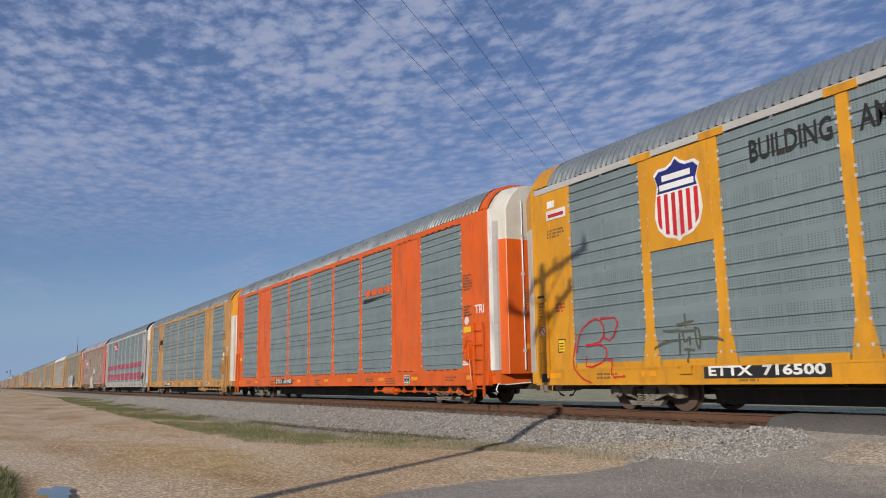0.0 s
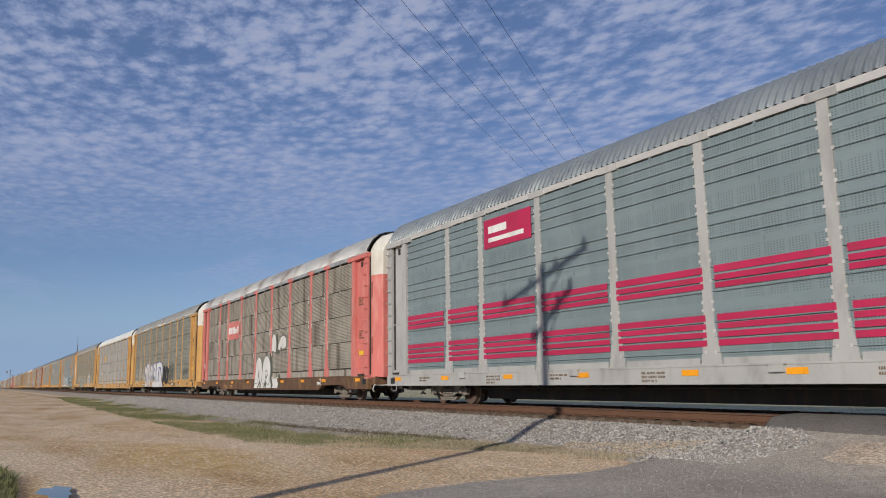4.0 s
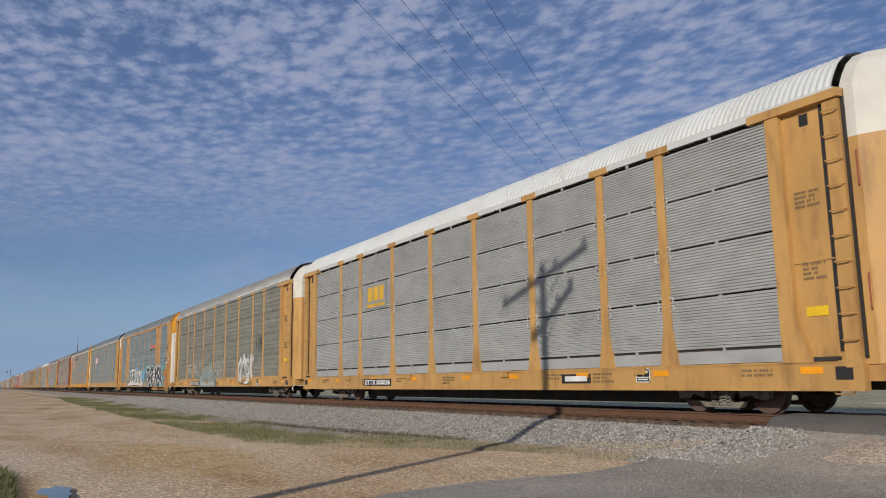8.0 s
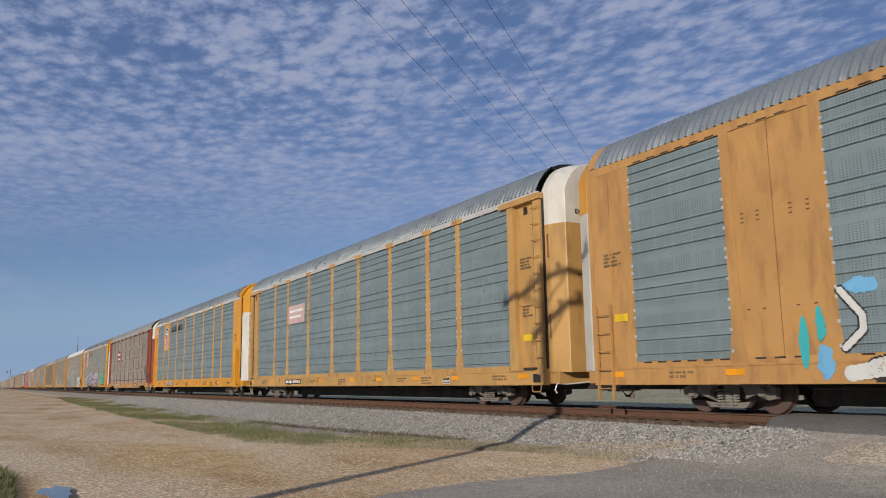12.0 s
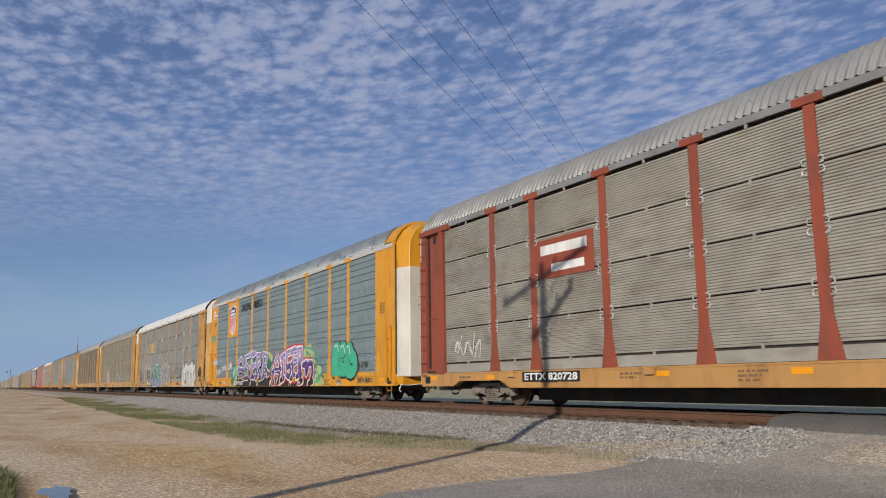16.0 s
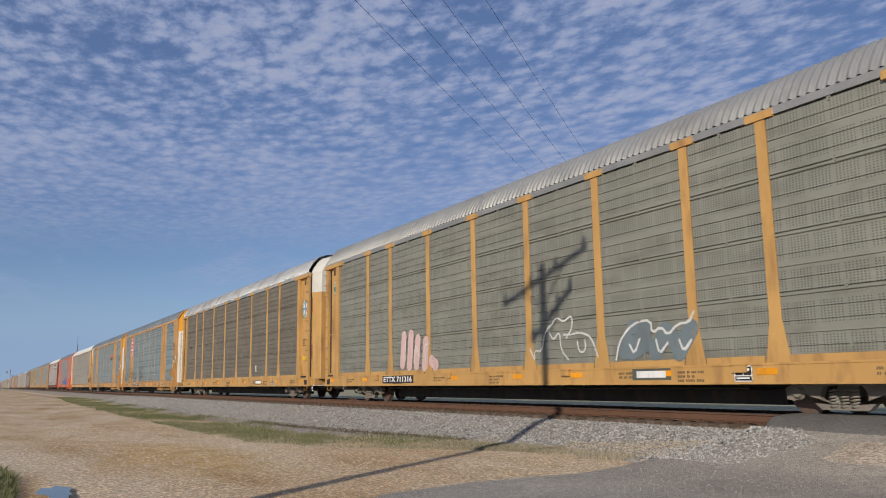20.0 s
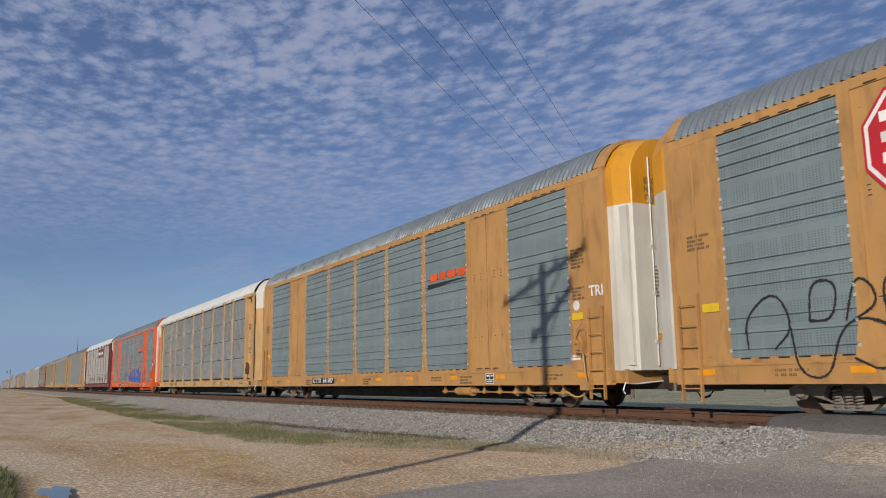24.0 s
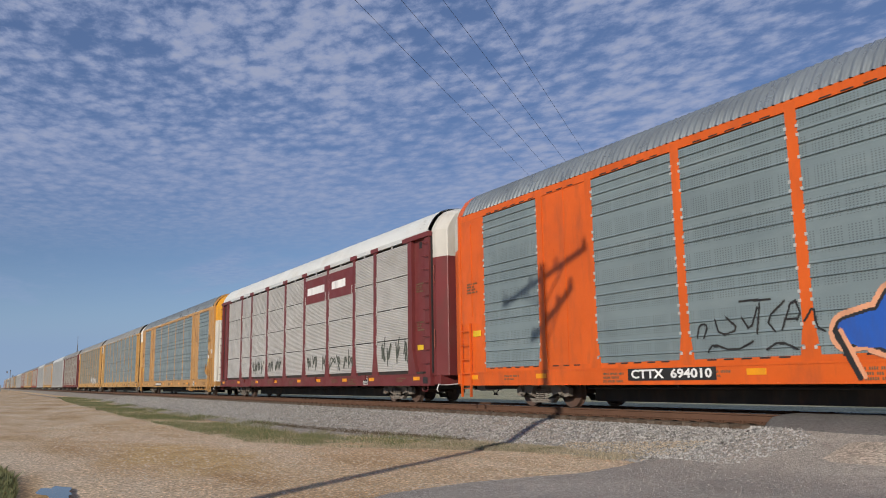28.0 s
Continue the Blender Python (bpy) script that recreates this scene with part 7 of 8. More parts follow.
    for i in range(5):
        x = -4.4 + i * 0.75
        sp.lines(flow([[(x, 0.95), (x + 0.2, 0.65), (x + 0.45, 0.9), (x + 0.5, 0.65)]]), 0.035, "chalk")
    sp.blob(-5.0, 0.85, 0.12, 0.22, "smoke", 3)
    sp.blob(-0.75, 0.8, 0.14, 0.22, "smoke", 5)
    sp.lines(flow([[(-3.4, 2.05), (-3.5, 2.35), (-3.2, 2.5)], [(-2.4, 2.2), (-2.6, 2.45), (-2.9, 2.4)]]), 0.02, "chalk")
    outline(sp, flow([[(-0.2, 1.95), (-0.7, 2.2), (-1.05, 1.75), (-0.75, 1.3), (-0.3, 1.4)], [(-0.15, 1.3), (-0.1, 2.1), (0.25, 2.1), (0.3, 1.35)], [(0.55, 1.3), (0.5, 2.15), (0.95, 2.05), (0.95, 1.3)], [(1.2, 2.1), (1.15, 1.3), (1.5, 1.4)]]), 0.13, 0.032, "chalk")
    sp.put(c, "posted", "grey-green graffiti with white edges on black", 0.04, 72)
    # tan car with black and white letters
    c = cars[8]
    sp = Spray(-8.2, 11.9, SILL0 + 0.02, 2.75)
    for q in flow([[(2.86, 2.47), (2.55, 1.92), (2.76, 1.3), (2.46, 0.85), (2.86, 0.66)], [(3.19, 2.44), (3.15, 1.99)], [(4.17, 2.44), (4.22, 2.15)], [(4.89, 2.47), (4.82, 2.2), (5.01, 1.98)], [(7.08, 2.31), (6.93, 2.09), (6.69, 1.99)]] + [[(10.96, 2.44), (10.74, 2.04), (10.31, 1.84)], [(11.15, 2.12), (11.25, 1.71), (10.98, 1.35), (11.16, 1.13), (10.8, 0.92), (11.21, 0.66)], [(9.59, 2.37), (9.4, 2.15)], [(8.39, 2.48), (8.04, 2.17)]]):
        sp.lines([q], 0.10, "teal")
        sp.lines([q[len(q) // 3:2 * len(q) // 3]], 0.07, "skyblue")
    for x, z, rx, rz, col in ((-7.75, 1.3, 0.1, 0.5, "teal"), (-7.35, 0.95, 0.16, 0.3, "skyblue"), (-6.6, 2.2, 0.3, 0.14, "skyblue"), (-7.4, 1.6, 0.09, 0.3, "teal"), (1.2, 1.7, 0.4, 0.35, "skyblue"), (1.7, 1.3, 0.28, 0.5, "skyblue"), (1.4, 1.9, 0.5, 0.12, "teal"), (2.1, 1.9, 0.25, 0.12, "skyblue"), (-1.6, 2.3, 0.4, 0.15, "skyblue"), (-2.8, 2.3, 0.5, 0.14, "skyblue"), (1.3, 0.85, 0.5, 0.18, "skyblue")):
        sp.blob(x, z, rx, rz, col, int(x * 10))
    letters = [[(-6.99, 2.15), (-6.51, 1.56), (-6.97, 1.18)], [(-5.19, 2.37), (-5.92, 1.92), (-5.37, 1.47), (-5.81, 0.97), (-6.46, 0.84)]] + [[(-3.59, 2.31), (-3.56, 1.04), (-3.07, 1.05)], [(-0.88, 0.82), (-0.76, 2.29), (-0.44, 1.52), (-0.15, 2.29), (0.21, 1.23), (1.05, 0.73)], [(0.54, 2.13), (0.68, 1.22), (1.33, 0.79)]]
    letters = [[q] for q in letters] + [[[(-4.73, 2.34), (-4.73, 1.03)], [(-4.73, 2.28), (-4.02, 2.29)], [(-4.76, 1.71), (-4.19, 1.7)], [(-4.72, 1.06), (-4.02, 1.07)]], [[(-2.77, 2.25), (-2.7, 1.04)], [(-2.77, 2.25), (-2.12, 1.73), (-2.7, 1.04)]], [[(-1.5, 2.23), (-1.91, 1.63), (-1.58, 1.0), (-1.15, 1.59), (-1.5, 2.23)]]]
    throw_up(sp, flow(letters.pop(0), 1), "chalk", "black", None, 0.06, rim=0.03)
    for g in letters:
        throw_up(sp, flow([[(x, min(z, 2.2)) for x, z in q] for q in g], 1), "chalk", "black", None, 0.135, rim=0.035, shade="black")
    for g in letters:
        throw_up(sp, flow([[(x, min(z, 2.2)) for x, z in q] for q in g], 1), "chalk", "black", None, 0.135, rim=0.035)
    for x in (-4.35, -3.3, -2.45, -1.55, -0.45):
        sp.blob(x, 1.45, 0.06, 0.28, "teal", int(x * 7))
    sp.lines(flow([[(-6.9, 0.75), (-5.4, 0.95), (-3.0, 0.78), (-1.0, 0.92), (0.4, 0.72), (1.2, 0.95)]]), 0.13, "chalk")
    sp.lines(flow([[(-4.6, 0.72), (-1.8, 0.72)]]), 0.05, "black")
    black_letters = [[[(3.49, 1.48), (3.37, 1.9), (3.89, 2.16), (4.52, 1.99), (4.4, 1.45), (4.2, 0.86)], [(3.63, 1.32), (3.83, 0.74)]], [[(4.65, 1.14), (5.11, 1.76), (5.5, 2.15), (6.14, 2.15), (6.39, 1.81), (6.22, 1.52), (5.67, 1.42)], [(5.58, 1.31), (6.18, 0.88), (6.59, 0.66)], [(4.96, 1.52), (4.72, 0.85), (5.3, 0.7)]]]
    black_letters += [[[(7.77, 2.12), (7.49, 1.64), (7.42, 1.21), (7.85, 0.71)], [(8.45, 2.0), (7.8, 1.54)], [(7.85, 1.41), (8.41, 1.05)]], [[(8.48, 1.67), (8.61, 2.03), (8.98, 2.15), (9.37, 1.99), (9.42, 1.68), (9.17, 1.43), (8.71, 1.39)], [(9.19, 1.42), (9.55, 1.22), (9.57, 0.94), (9.3, 0.75), (8.98, 0.78)]], [[(9.92, 2.07), (9.83, 1.7), (9.99, 1.28), (10.4, 1.04), (10.64, 0.85), (10.48, 0.7)]]]
    for g in black_letters:
        throw_up(sp, flow(g, 1), "black", "signwhite", None, 0.185, rim=0.085)
    for g in black_letters:
        throw_up(sp, flow(g, 1), "black", "black", None, 0.165, rim=0.02)
    sp.blob(9.0, 1.75, 0.2, 0.14, "signwhite", 81)
    sp.blob(8.5, 1.2, 0.2, 0.1, "teal", 82)
    for z in (1.22, 1.53, 1.84):
        sp.lines([[(6.72, z + 0.02), (7.25, z - 0.03)]], 0.08, "signwhite")
        sp.lines([[(6.75, z - 0.12), (7.22, z - 0.15)]], 0.035, "black")
    for x in (3.95, 6.1, 8.3, 10.0):
        sp.blob(x, 0.78, 0.22, 0.12, "teal", int(x * 9))
    sp.lay((np.abs(sp.gx - 10.68 - 0.1 * (sp.gz - 1.75)) < 0.33) & (np.abs(sp.gz - 1.76) < 0.17), "black")
    for i, ch in enumerate("UTL"):
        sp.lines(glyph(ch, 10.43 + i * 0.2, 1.65, 0.13, 0.22), 0.024, "signwhite")
    sp.put(c, "plain", "large black and white graffiti letters with teal flames", 0.03, 8)
    board_bars(c, -5.8, 0.67, 1.6, 0.2)
    # small sign on the ninth car
    sign(cars[9], -6.95, -4.7, 3.5, 4.35, "blush", "faded pink sign with white bars", 0.046, ((0.08, 0.9, 0.62, 0.74), (0.08, 0.8, 0.3, 0.42)))
    board_bars(cars[9], -7.3, 0.69, 2.2, 0.2)
    # oxide car: name panel and tag
    c = cars[11]
    sign(c, -7.0, -4.6, 3.3, 4.32, "oxide", "oxide red panel with white bars", 0.046, ((0.12, 0.9, 0.6, 0.85), (0.3, 0.85, 0.15, 0.35)))
    board(c, -7.7, 0.67, 2.4, 0.26, "ETTX 820728")
    graffiti_line(c, "posted", 10.5, 11.7, 1.2, 2.7, "smoke", 111, 4, 0.022)
    graffiti_line(c, "posted", -11.3, -9.6, 1.3, 2.2, "chalk", 112, 3, 0.022, 0.2)
    sign(c, 5.2, 6.4, 0.66, 0.92, "dark", "dark board with worn marks", 0.052, ((0.15, 0.85, 0.25, 0.75),), "chalk")
    # shield car with purple letters and a green throw-up
    c = cars[12]
    sp = Spray(-9.2, 11.4, SILL0 + 0.01, 2.75)
    own = random.Random(12)
    for x0, x1, z0, z1, n in ((-7.9, -6.8, 0.7, 1.6, 16), (-5.2, -1.0, 1.7, 2.2, 20), (-1.3, 0.0, 1.2, 2.2, 12), (3.9, 5.9, 0.8, 2.3, 60), (5.6, 6.4, 0.75, 1.4, 16)):
        for i in range(n):
            x, z = own.uniform(x0, x1), own.uniform(z0, z1)
            if z < 2.45 - 0.75 * max(0, x - 4.6):
                sp.blob(x, z, own.uniform(0.16, 0.34), own.uniform(0.12, 0.24), own.choice(("green", "darkgreen", "leaf", "leaf", "leaf")), i)
    for i in range(14):
        x = 4.3 + own.random() * 1.9
        sp.blob(x, 0.8 + own.random() * (1.2 - 0.4 * (x - 4.3)), 0.07, 0.09, "darkgreen", 20 + i)
    sp.lines(flow([[(4.2, 2.3), (4.9, 2.25), (5.5, 2.1), (6.1, 1.75), (6.4, 1.2), (6.1, 0.8), (5.6, 0.75)], [(5.2, 1.9), (5.8, 1.6), (5.7, 1.2), (6.2, 1.0)]]), 0.045, "green")
    sp.lay((sp.gx > -7.2) & (sp.gx < 5.2) & (sp.gz < 1.0), "black")
    first = [[[(-6.88, 0.9), (-6.72, 1.93), (-6.24, 2.13), (-5.72, 1.89), (-5.62, 1.13)], [(-6.67, 1.54), (-5.78, 1.51)]], [[(-4.55, 2.27), (-5.32, 2.18), (-5.21, 1.78), (-4.62, 1.56), (-4.84, 1.03), (-5.39, 1.04)]], [[(-4.08, 2.34), (-4.03, 1.07)], [(-4.08, 2.29), (-3.6, 2.28)], [(-4.02, 1.66), (-3.63, 1.68)], [(-4.03, 1.09), (-3.55, 1.08)]]]
    first += [[[(-3.21, 1.05), (-3.2, 2.24), (-2.55, 2.22), (-2.54, 1.79), (-3.09, 1.66), (-2.45, 1.02)]], [[(-2.0, 1.07), (-2.03, 2.26), (-1.43, 2.16), (-1.49, 1.7), (-1.91, 1.62), (-1.13, 1.19)]]]
    for g in first:
        throw_up(sp, spiked(g), "lilac", "signwhite", None, 0.10, "purple", 1.5, rim=0.045, shade="black")
    second = [[[(-0.43, 0.75), (-0.09, 1.7), (0.31, 2.07), (0.67, 1.67), (0.59, 0.78)], [(-0.19, 1.34), (0.62, 1.37)]], [[(1.14, 0.93), (1.16, 2.02)]], [[(2.23, 2.19), (1.72, 2.13), (1.7, 1.14), (2.19, 1.01), (2.35, 1.48), (2.06, 1.53)]]]
    second += [[[(2.64, 1.0), (2.65, 2.24)], [(2.65, 2.22), (3.14, 2.22)], [(2.68, 1.69), (2.99, 1.69)], [(2.67, 1.02), (3.1, 1.01)]], [[(3.43, 1.09), (3.35, 2.21), (3.8, 2.25), (3.83, 1.8), (3.5, 1.7), (3.75, 1.13), (3.7, 0.78)]]]
    for g in second + [[[(4.26, 1.58), (4.47, 1.14), (4.76, 1.59), (5.14, 1.59), (5.25, 1.21), (5.04, 0.74)]]]:
        throw_up(sp, spiked(g, 0.22), "lilac", "signwhite", "red", 0.13, "purple", 1.65, rim=0.06)
    for g in second:
        throw_up(sp, spiked(g, 0.22), "lilac", "signwhite", None, 0.13, "purple", 1.65, rim=0.06)
        sp.lines([[(x + 0.05, z - 0.03) for x, z in q[:3]] for q in g], 0.02, "signwhite")
    sp.blob(0.25, 2.2, 0.2, 0.12, "lilac", 9)
    sp.lay(np.isin(sp.img, [sp.colours.index("purple")]) & (sp.gz < 0.98), "black")
    for x in (-4.4, -3.1, -0.8, 0.6, 2.1, 3.4):
        sp.lines(flow([[(x, 0.64), (x + 0.15, 0.85), (x + 0.3, 0.64)]], 1), 0.024, "signwhite")
    bubbles = [[[(7.78, 1.22), (7.9, 2.05), (8.16, 2.15), (8.37, 1.86), (8.13, 1.21)]], [[(8.55, 1.21), (8.6, 1.99), (8.83, 2.13), (9.02, 1.78), (8.83, 1.22)]], [[(9.25, 1.16), (9.24, 1.97), (9.44, 2.08), (9.56, 1.71), (9.8, 1.74), (9.94, 1.32), (9.65, 1.12), (9.25, 1.16)]]]
    for g in bubbles:
        throw_up(sp, flow([[(x + 0.04, z - 0.03) for x, z in q] for q in g]), "black", "black", None, 0.30, rim=0.03)
    for g in bubbles:
        throw_up(sp, flow(g), "green", "green", None, 0.27, rim=0.0)
        sp.lines(flow([[(x - 0.12, z + 0.13) for x, z in g[0][1:4]]]), 0.025, "signwhite")
    sp.lines(flow([[(8.51, 1.71), (8.74, 1.67), (8.97, 1.82)], [(8.65, 1.58), (8.75, 1.48), (8.82, 1.58)], [(9.33, 1.62), (9.51, 1.38), (9.72, 1.43)], [(8.31, 1.33), (8.32, 1.69)]]), 0.025, "black")
    sp.put(c, "posted", "purple and green spray-painted graffiti", 0.02, 12)
    graffiti_line(c, "posted", 10.2, 11.2, 1.15, 1.6, "smoke", 121, 4, 0.018)
    graffiti_line(c, "posted", 10.1, 11.3, 0.62, 1.0, "smoke", 122, 5, 0.018)
    graffiti_line(c, "posted", -11.8, -10.75, 1.15, 1.75, "chalk", 123, 4, 0.025)
    graffiti_line(c, "posted", -10.4, -9.4, 1.45, 1.95, "chalk", 124, 4, 0.025)
    graffiti_line(c, "posted", -12.8, -11.55, 1.8, 2.4, "chalk", 125, 5, 0.025)
    graffiti_line(c, "posted", -9.1, -8.2, 1.4, 2.1, "chalk", 126, 4, 0.03)
    graffiti_line(c, "posted", -10.1, -9.45, 0.7, 0.95, "chalk", 127, 4, 0.02)
    graffiti_line(c, "posted", -13.6, -12.2, 3.3, 3.9, "teal", 128, 5, 0.022)
    words(c, "ETTX 715567", -7.6, 0.68, 0.27, "signwhite", 0.067, 0.008, 1.25)
    # corrugated car with four pieces
    c = cars[13]
    sp = Spray(-12.0, 11.3, SILL0 + 0.02, 2.65)
    for g in [[[(-11.73, 1.68), (-11.43, 2.1), (-11.12, 1.65), (-11.38, 0.84)], [(-11.46, 1.37), (-11.39, 0.84)]], [[(-10.78, 2.02), (-10.76, 0.93)], [(-10.77, 1.59), (-10.45, 1.61)]], [[(-10.12, 0.83), (-10.1, 1.92), (-9.74, 1.26), (-9.52, 1.85), (-9.35, 0.91)]]]:
        throw_up(sp, spiked(g, 0.1), "brownred", "chalk", None, 0.10, rim=0.045)
    sp.lines(flow([[(-10.61, 2.34), (-10.53, 2.17), (-10.7, 2.18), (-10.61, 2.34)], [(-11.86, 1.69), (-12.04, 1.18), (-11.68, 0.76)], [(-9.08, 1.84), (-9.17, 1.57), (-9.49, 1.49)]]), 0.03, "chalk")
    for g in [[[(-7.96, 2.0), (-8.26, 1.62), (-8.21, 1.08), (-8.4, 0.89)]], [[(-7.7, 1.24), (-7.68, 2.02), (-7.33, 2.07), (-7.3, 1.72), (-7.62, 1.63), (-7.26, 1.1)]], [[(-7.0, 1.18), (-6.83, 1.84), (-6.48, 1.88), (-6.26, 1.2)], [(-6.86, 1.45), (-6.36, 1.48)]]]:
        throw_up(sp, flow(g, 1), "brownred", "chalk", "sage", 0.13, rim=0.06)
    sp.lines(flow([[(-8.64, 2.04), (-8.44, 2.39), (-8.13, 2.43), (-8.0, 2.18)], [(-6.88, 2.1), (-6.67, 2.33), (-6.35, 2.35), (-6.22, 2.05)], [(-8.4, 0.82), (-7.69, 1.11), (-7.12, 0.74)], [(-6.13, 1.76), (-5.73, 1.02)]]), 0.05, "chalk")
    sp.lines([squiggle(rng, -5.6, 1.1, 0.9, 0.9, 7)], 0.02, "brown")
    for g in [[[(-4.56, 0.83), (-4.41, 1.47), (-4.59, 1.85), (-4.27, 2.16), (-4.14, 1.82), (-4.29, 0.83)]], [[(-3.79, 2.31), (-3.83, 0.82)], [(-3.31, 2.24), (-3.66, 1.59), (-3.24, 0.81)]], [[(-2.38, 2.24), (-2.81, 2.09), (-2.76, 1.74), (-2.3, 1.45), (-2.36, 1.0), (-2.98, 0.87)]], [[(-1.6, 2.19), (-1.95, 2.08), (-1.98, 0.85), (-1.43, 0.78)], [(-1.93, 1.49), (-1.55, 1.53)]]]:
        throw_up(sp, spiked(g, 0.16), "forest", "signwhite", "blue", 0.13, "santablue", 1.35, rim=0.05)
    sp.lines(flow([[(-1.3, 1.9), (-0.6, 2.5), (0.4, 2.35), (1.2, 2.55), (1.9, 2.2)]]), 0.05, "leaf")
    for g in [[[(-0.99, 0.84), (-0.95, 2.23), (-0.4, 2.28), (-0.3, 1.96), (-0.69, 1.67), (-0.28, 1.43), (-0.32, 0.82)]], [[(0.26, 0.83), (0.29, 2.14), (0.82, 2.31), (0.99, 1.96), (0.58, 1.57), (1.25, 1.37), (1.33, 0.8)]], [[(2.13, 2.13), (1.62, 2.21), (1.62, 1.51), (2.39, 1.24), (2.57, 0.76)]]]:
        throw_up(sp, flow(g), "silvergrey", "black", None, 0.17, rim=0.045)
    sp.lines(flow([[(-0.82, 1.95), (-0.86, 1.27)], [(-0.61, 1.22), (-0.56, 0.82)], [(0.47, 1.87), (0.43, 1.32)], [(1.85, 1.5), (1.83, 1.19)]]), 0.03, "black")
    sp.lines(flow([[(3.8, 1.77), (3.47, 1.76), (3.3, 1.17)], [(4.08, 1.25), (4.24, 2.03), (4.61, 2.12), (4.81, 1.36), (4.49, 1.8)], [(4.84, 1.87), (5.35, 2.07), (5.49, 1.71), (5.02, 1.54), (5.53, 1.26), (4.98, 1.14)], [(5.88, 1.17), (5.93, 1.68), (6.19, 1.93), (6.51, 1.76), (6.37, 1.15)]]), 0.028, "brown")
    for i in range(5):
        sp.blob(7.4 + i * 0.8, 1.35 + 0.15 * (i % 2), 0.62, 0.85, "black", 50 + i)
    for i in range(5):
        sp.blob(7.4 + i * 0.8, 1.33 + 0.15 * (i % 2), 0.57, 0.80, "chalk", 50 + i)
    sp.lay((np.abs(sp.gx - 9.0) < 2.0) & (sp.gz < 1.2), "chalk")
    for i in range(5):
        x = 7.0 + i * 0.82
        throw_up(sp, flow([[(x, 0.75), (x + 0.1, 1.7), (x + 0.5, 1.9 - 0.2 * (i % 2)), (x + 0.25, 1.2)], [(x + 0.2, 1.25), (x + 0.55, 0.95 + 0.2 * (i % 3)), (x + 0.45, 0.65)]]), "chalk", "smoke", None, 0.1, rim=0.03)
        sp.lines([squiggle(rng, x, 0.8, 0.7, 1.2, 6)], 0.02, "smoke")
    sp.put(c, "posted", "row of brown, green and white graffiti pieces", 0.05, 13)
    board(c, -5.9 - 1.6, 0.69, 2.3, 0.25, "ETTX  803159")
    sign(c, 5.3, 6.2, 0.7, 0.88, "oxide", "small red painted marks", 0.052)
    # greenish car
    c = cars[14]
    sp = Spray(-6.4, 8.9, 1.0, 2.5)
    for q in [[(-6.12, 1.33), (-5.98, 2.25)], [(-5.59, 1.26), (-5.45, 2.27)], [(-5.08, 1.27), (-4.95, 2.11)], [(-4.5, 1.23), (-4.4, 2.0)], [(-4.02, 1.37), (-3.75, 1.24)]]:
        sp.lines([q], 0.19, "blush")
    sp.lines(flow([[(-5.9, 1.43), (-5.87, 2.13)], [(-5.28, 1.35), (-5.15, 2.04), (-4.87, 1.5)], [(-4.4, 1.33), (-4.56, 1.9), (-4.18, 1.93)]]), 0.016, "chalk")
    sp.lines(flow([[(1.41, 1.51), (1.62, 1.18), (1.59, 1.5), (1.92, 1.41), (2.07, 1.95), (2.46, 2.15)], [(2.35, 2.08), (2.58, 2.29), (2.87, 2.12), (3.19, 2.31), (3.21, 1.98), (2.94, 1.73)], [(2.28, 1.89), (2.42, 1.69), (2.7, 1.94), (2.71, 1.45), (3.0, 1.21)], [(2.85, 1.82), (3.14, 1.8), (3.44, 1.85), (3.89, 1.74), (4.11, 1.24)], [(3.37, 1.63), (3.44, 1.34), (3.68, 1.4), (3.66, 1.65)]]), 0.024, "chalk")
    for q in [[(5.04, 1.33), (5.32, 1.81), (5.69, 1.78)], [(5.27, 1.32), (5.73, 1.49)], [(6.0, 1.29), (6.32, 1.7), (6.62, 1.44)], [(6.67, 1.26), (7.03, 1.71)]]:
        sp.lines([q], 0.2, "slate")
    sp.lines(flow([[(4.74, 1.15), (4.86, 1.53), (5.16, 1.82), (5.48, 1.96), (5.91, 1.96), (5.91, 1.67), (6.19, 1.81), (6.38, 1.61), (6.66, 1.83), (6.98, 1.83), (7.13, 2.05)], [(5.2, 1.46), (5.34, 1.25), (5.52, 1.57)], [(6.02, 1.54), (6.1, 1.22), (6.36, 1.45)], [(6.69, 1.49), (6.79, 1.25), (7.01, 1.47)]], 1), 0.028, "chalk")
    sp.put(c, "posted", "pink and white faded graffiti", 0.22, 14)
    board(c, -7.7, 0.67, 2.4, 0.26, "ETTX 711316")
    sign(c, 5.25, 6.4, 0.68, 0.92, "smoke", "dark board with white bar", 0.052, ((0.12, 0.88, 0.2, 0.8),))
    roundel(cars[15], 12.68, 4.08, 0.42)
    for k in (5, 7, 14):
        roundel(cars[k], -12.2, 4.64, 0.43)
    graffiti_line(cars[15], "posted", 4.9, 5.4, 1.1, 1.9, "chalk", 151, 1, 0.03)
    sign(cars[15], 5.2, 6.4, 0.68, 0.92, "smoke", "dark board with white bar", 0.052, ((0.12, 0.88, 0.2, 0.8),))
    # red octagon emblem
    c = cars[16]
    oct_ = lambda r, s: [(-8.17 + r * s * math.cos(a) * 0.83, 4.45 + r * math.sin(a) * 1.02) for a in (math.pi / 8 + i * math.pi / 4 for i in range(8))]
    em = part("emblem", flat_shape("emblem", oct_(0.98, 1), "red", 0.034), c, label="red octagon emblem with white edge and bars")
    part("emblem_edge", flat_shape("emblem_edge", oct_(0.92, 1), "signwhite", 0.041, 0.003), em)
    part("emblem_face", flat_shape("emblem_face", oct_(0.83, 1), "red", 0.0445, 0.003), em)
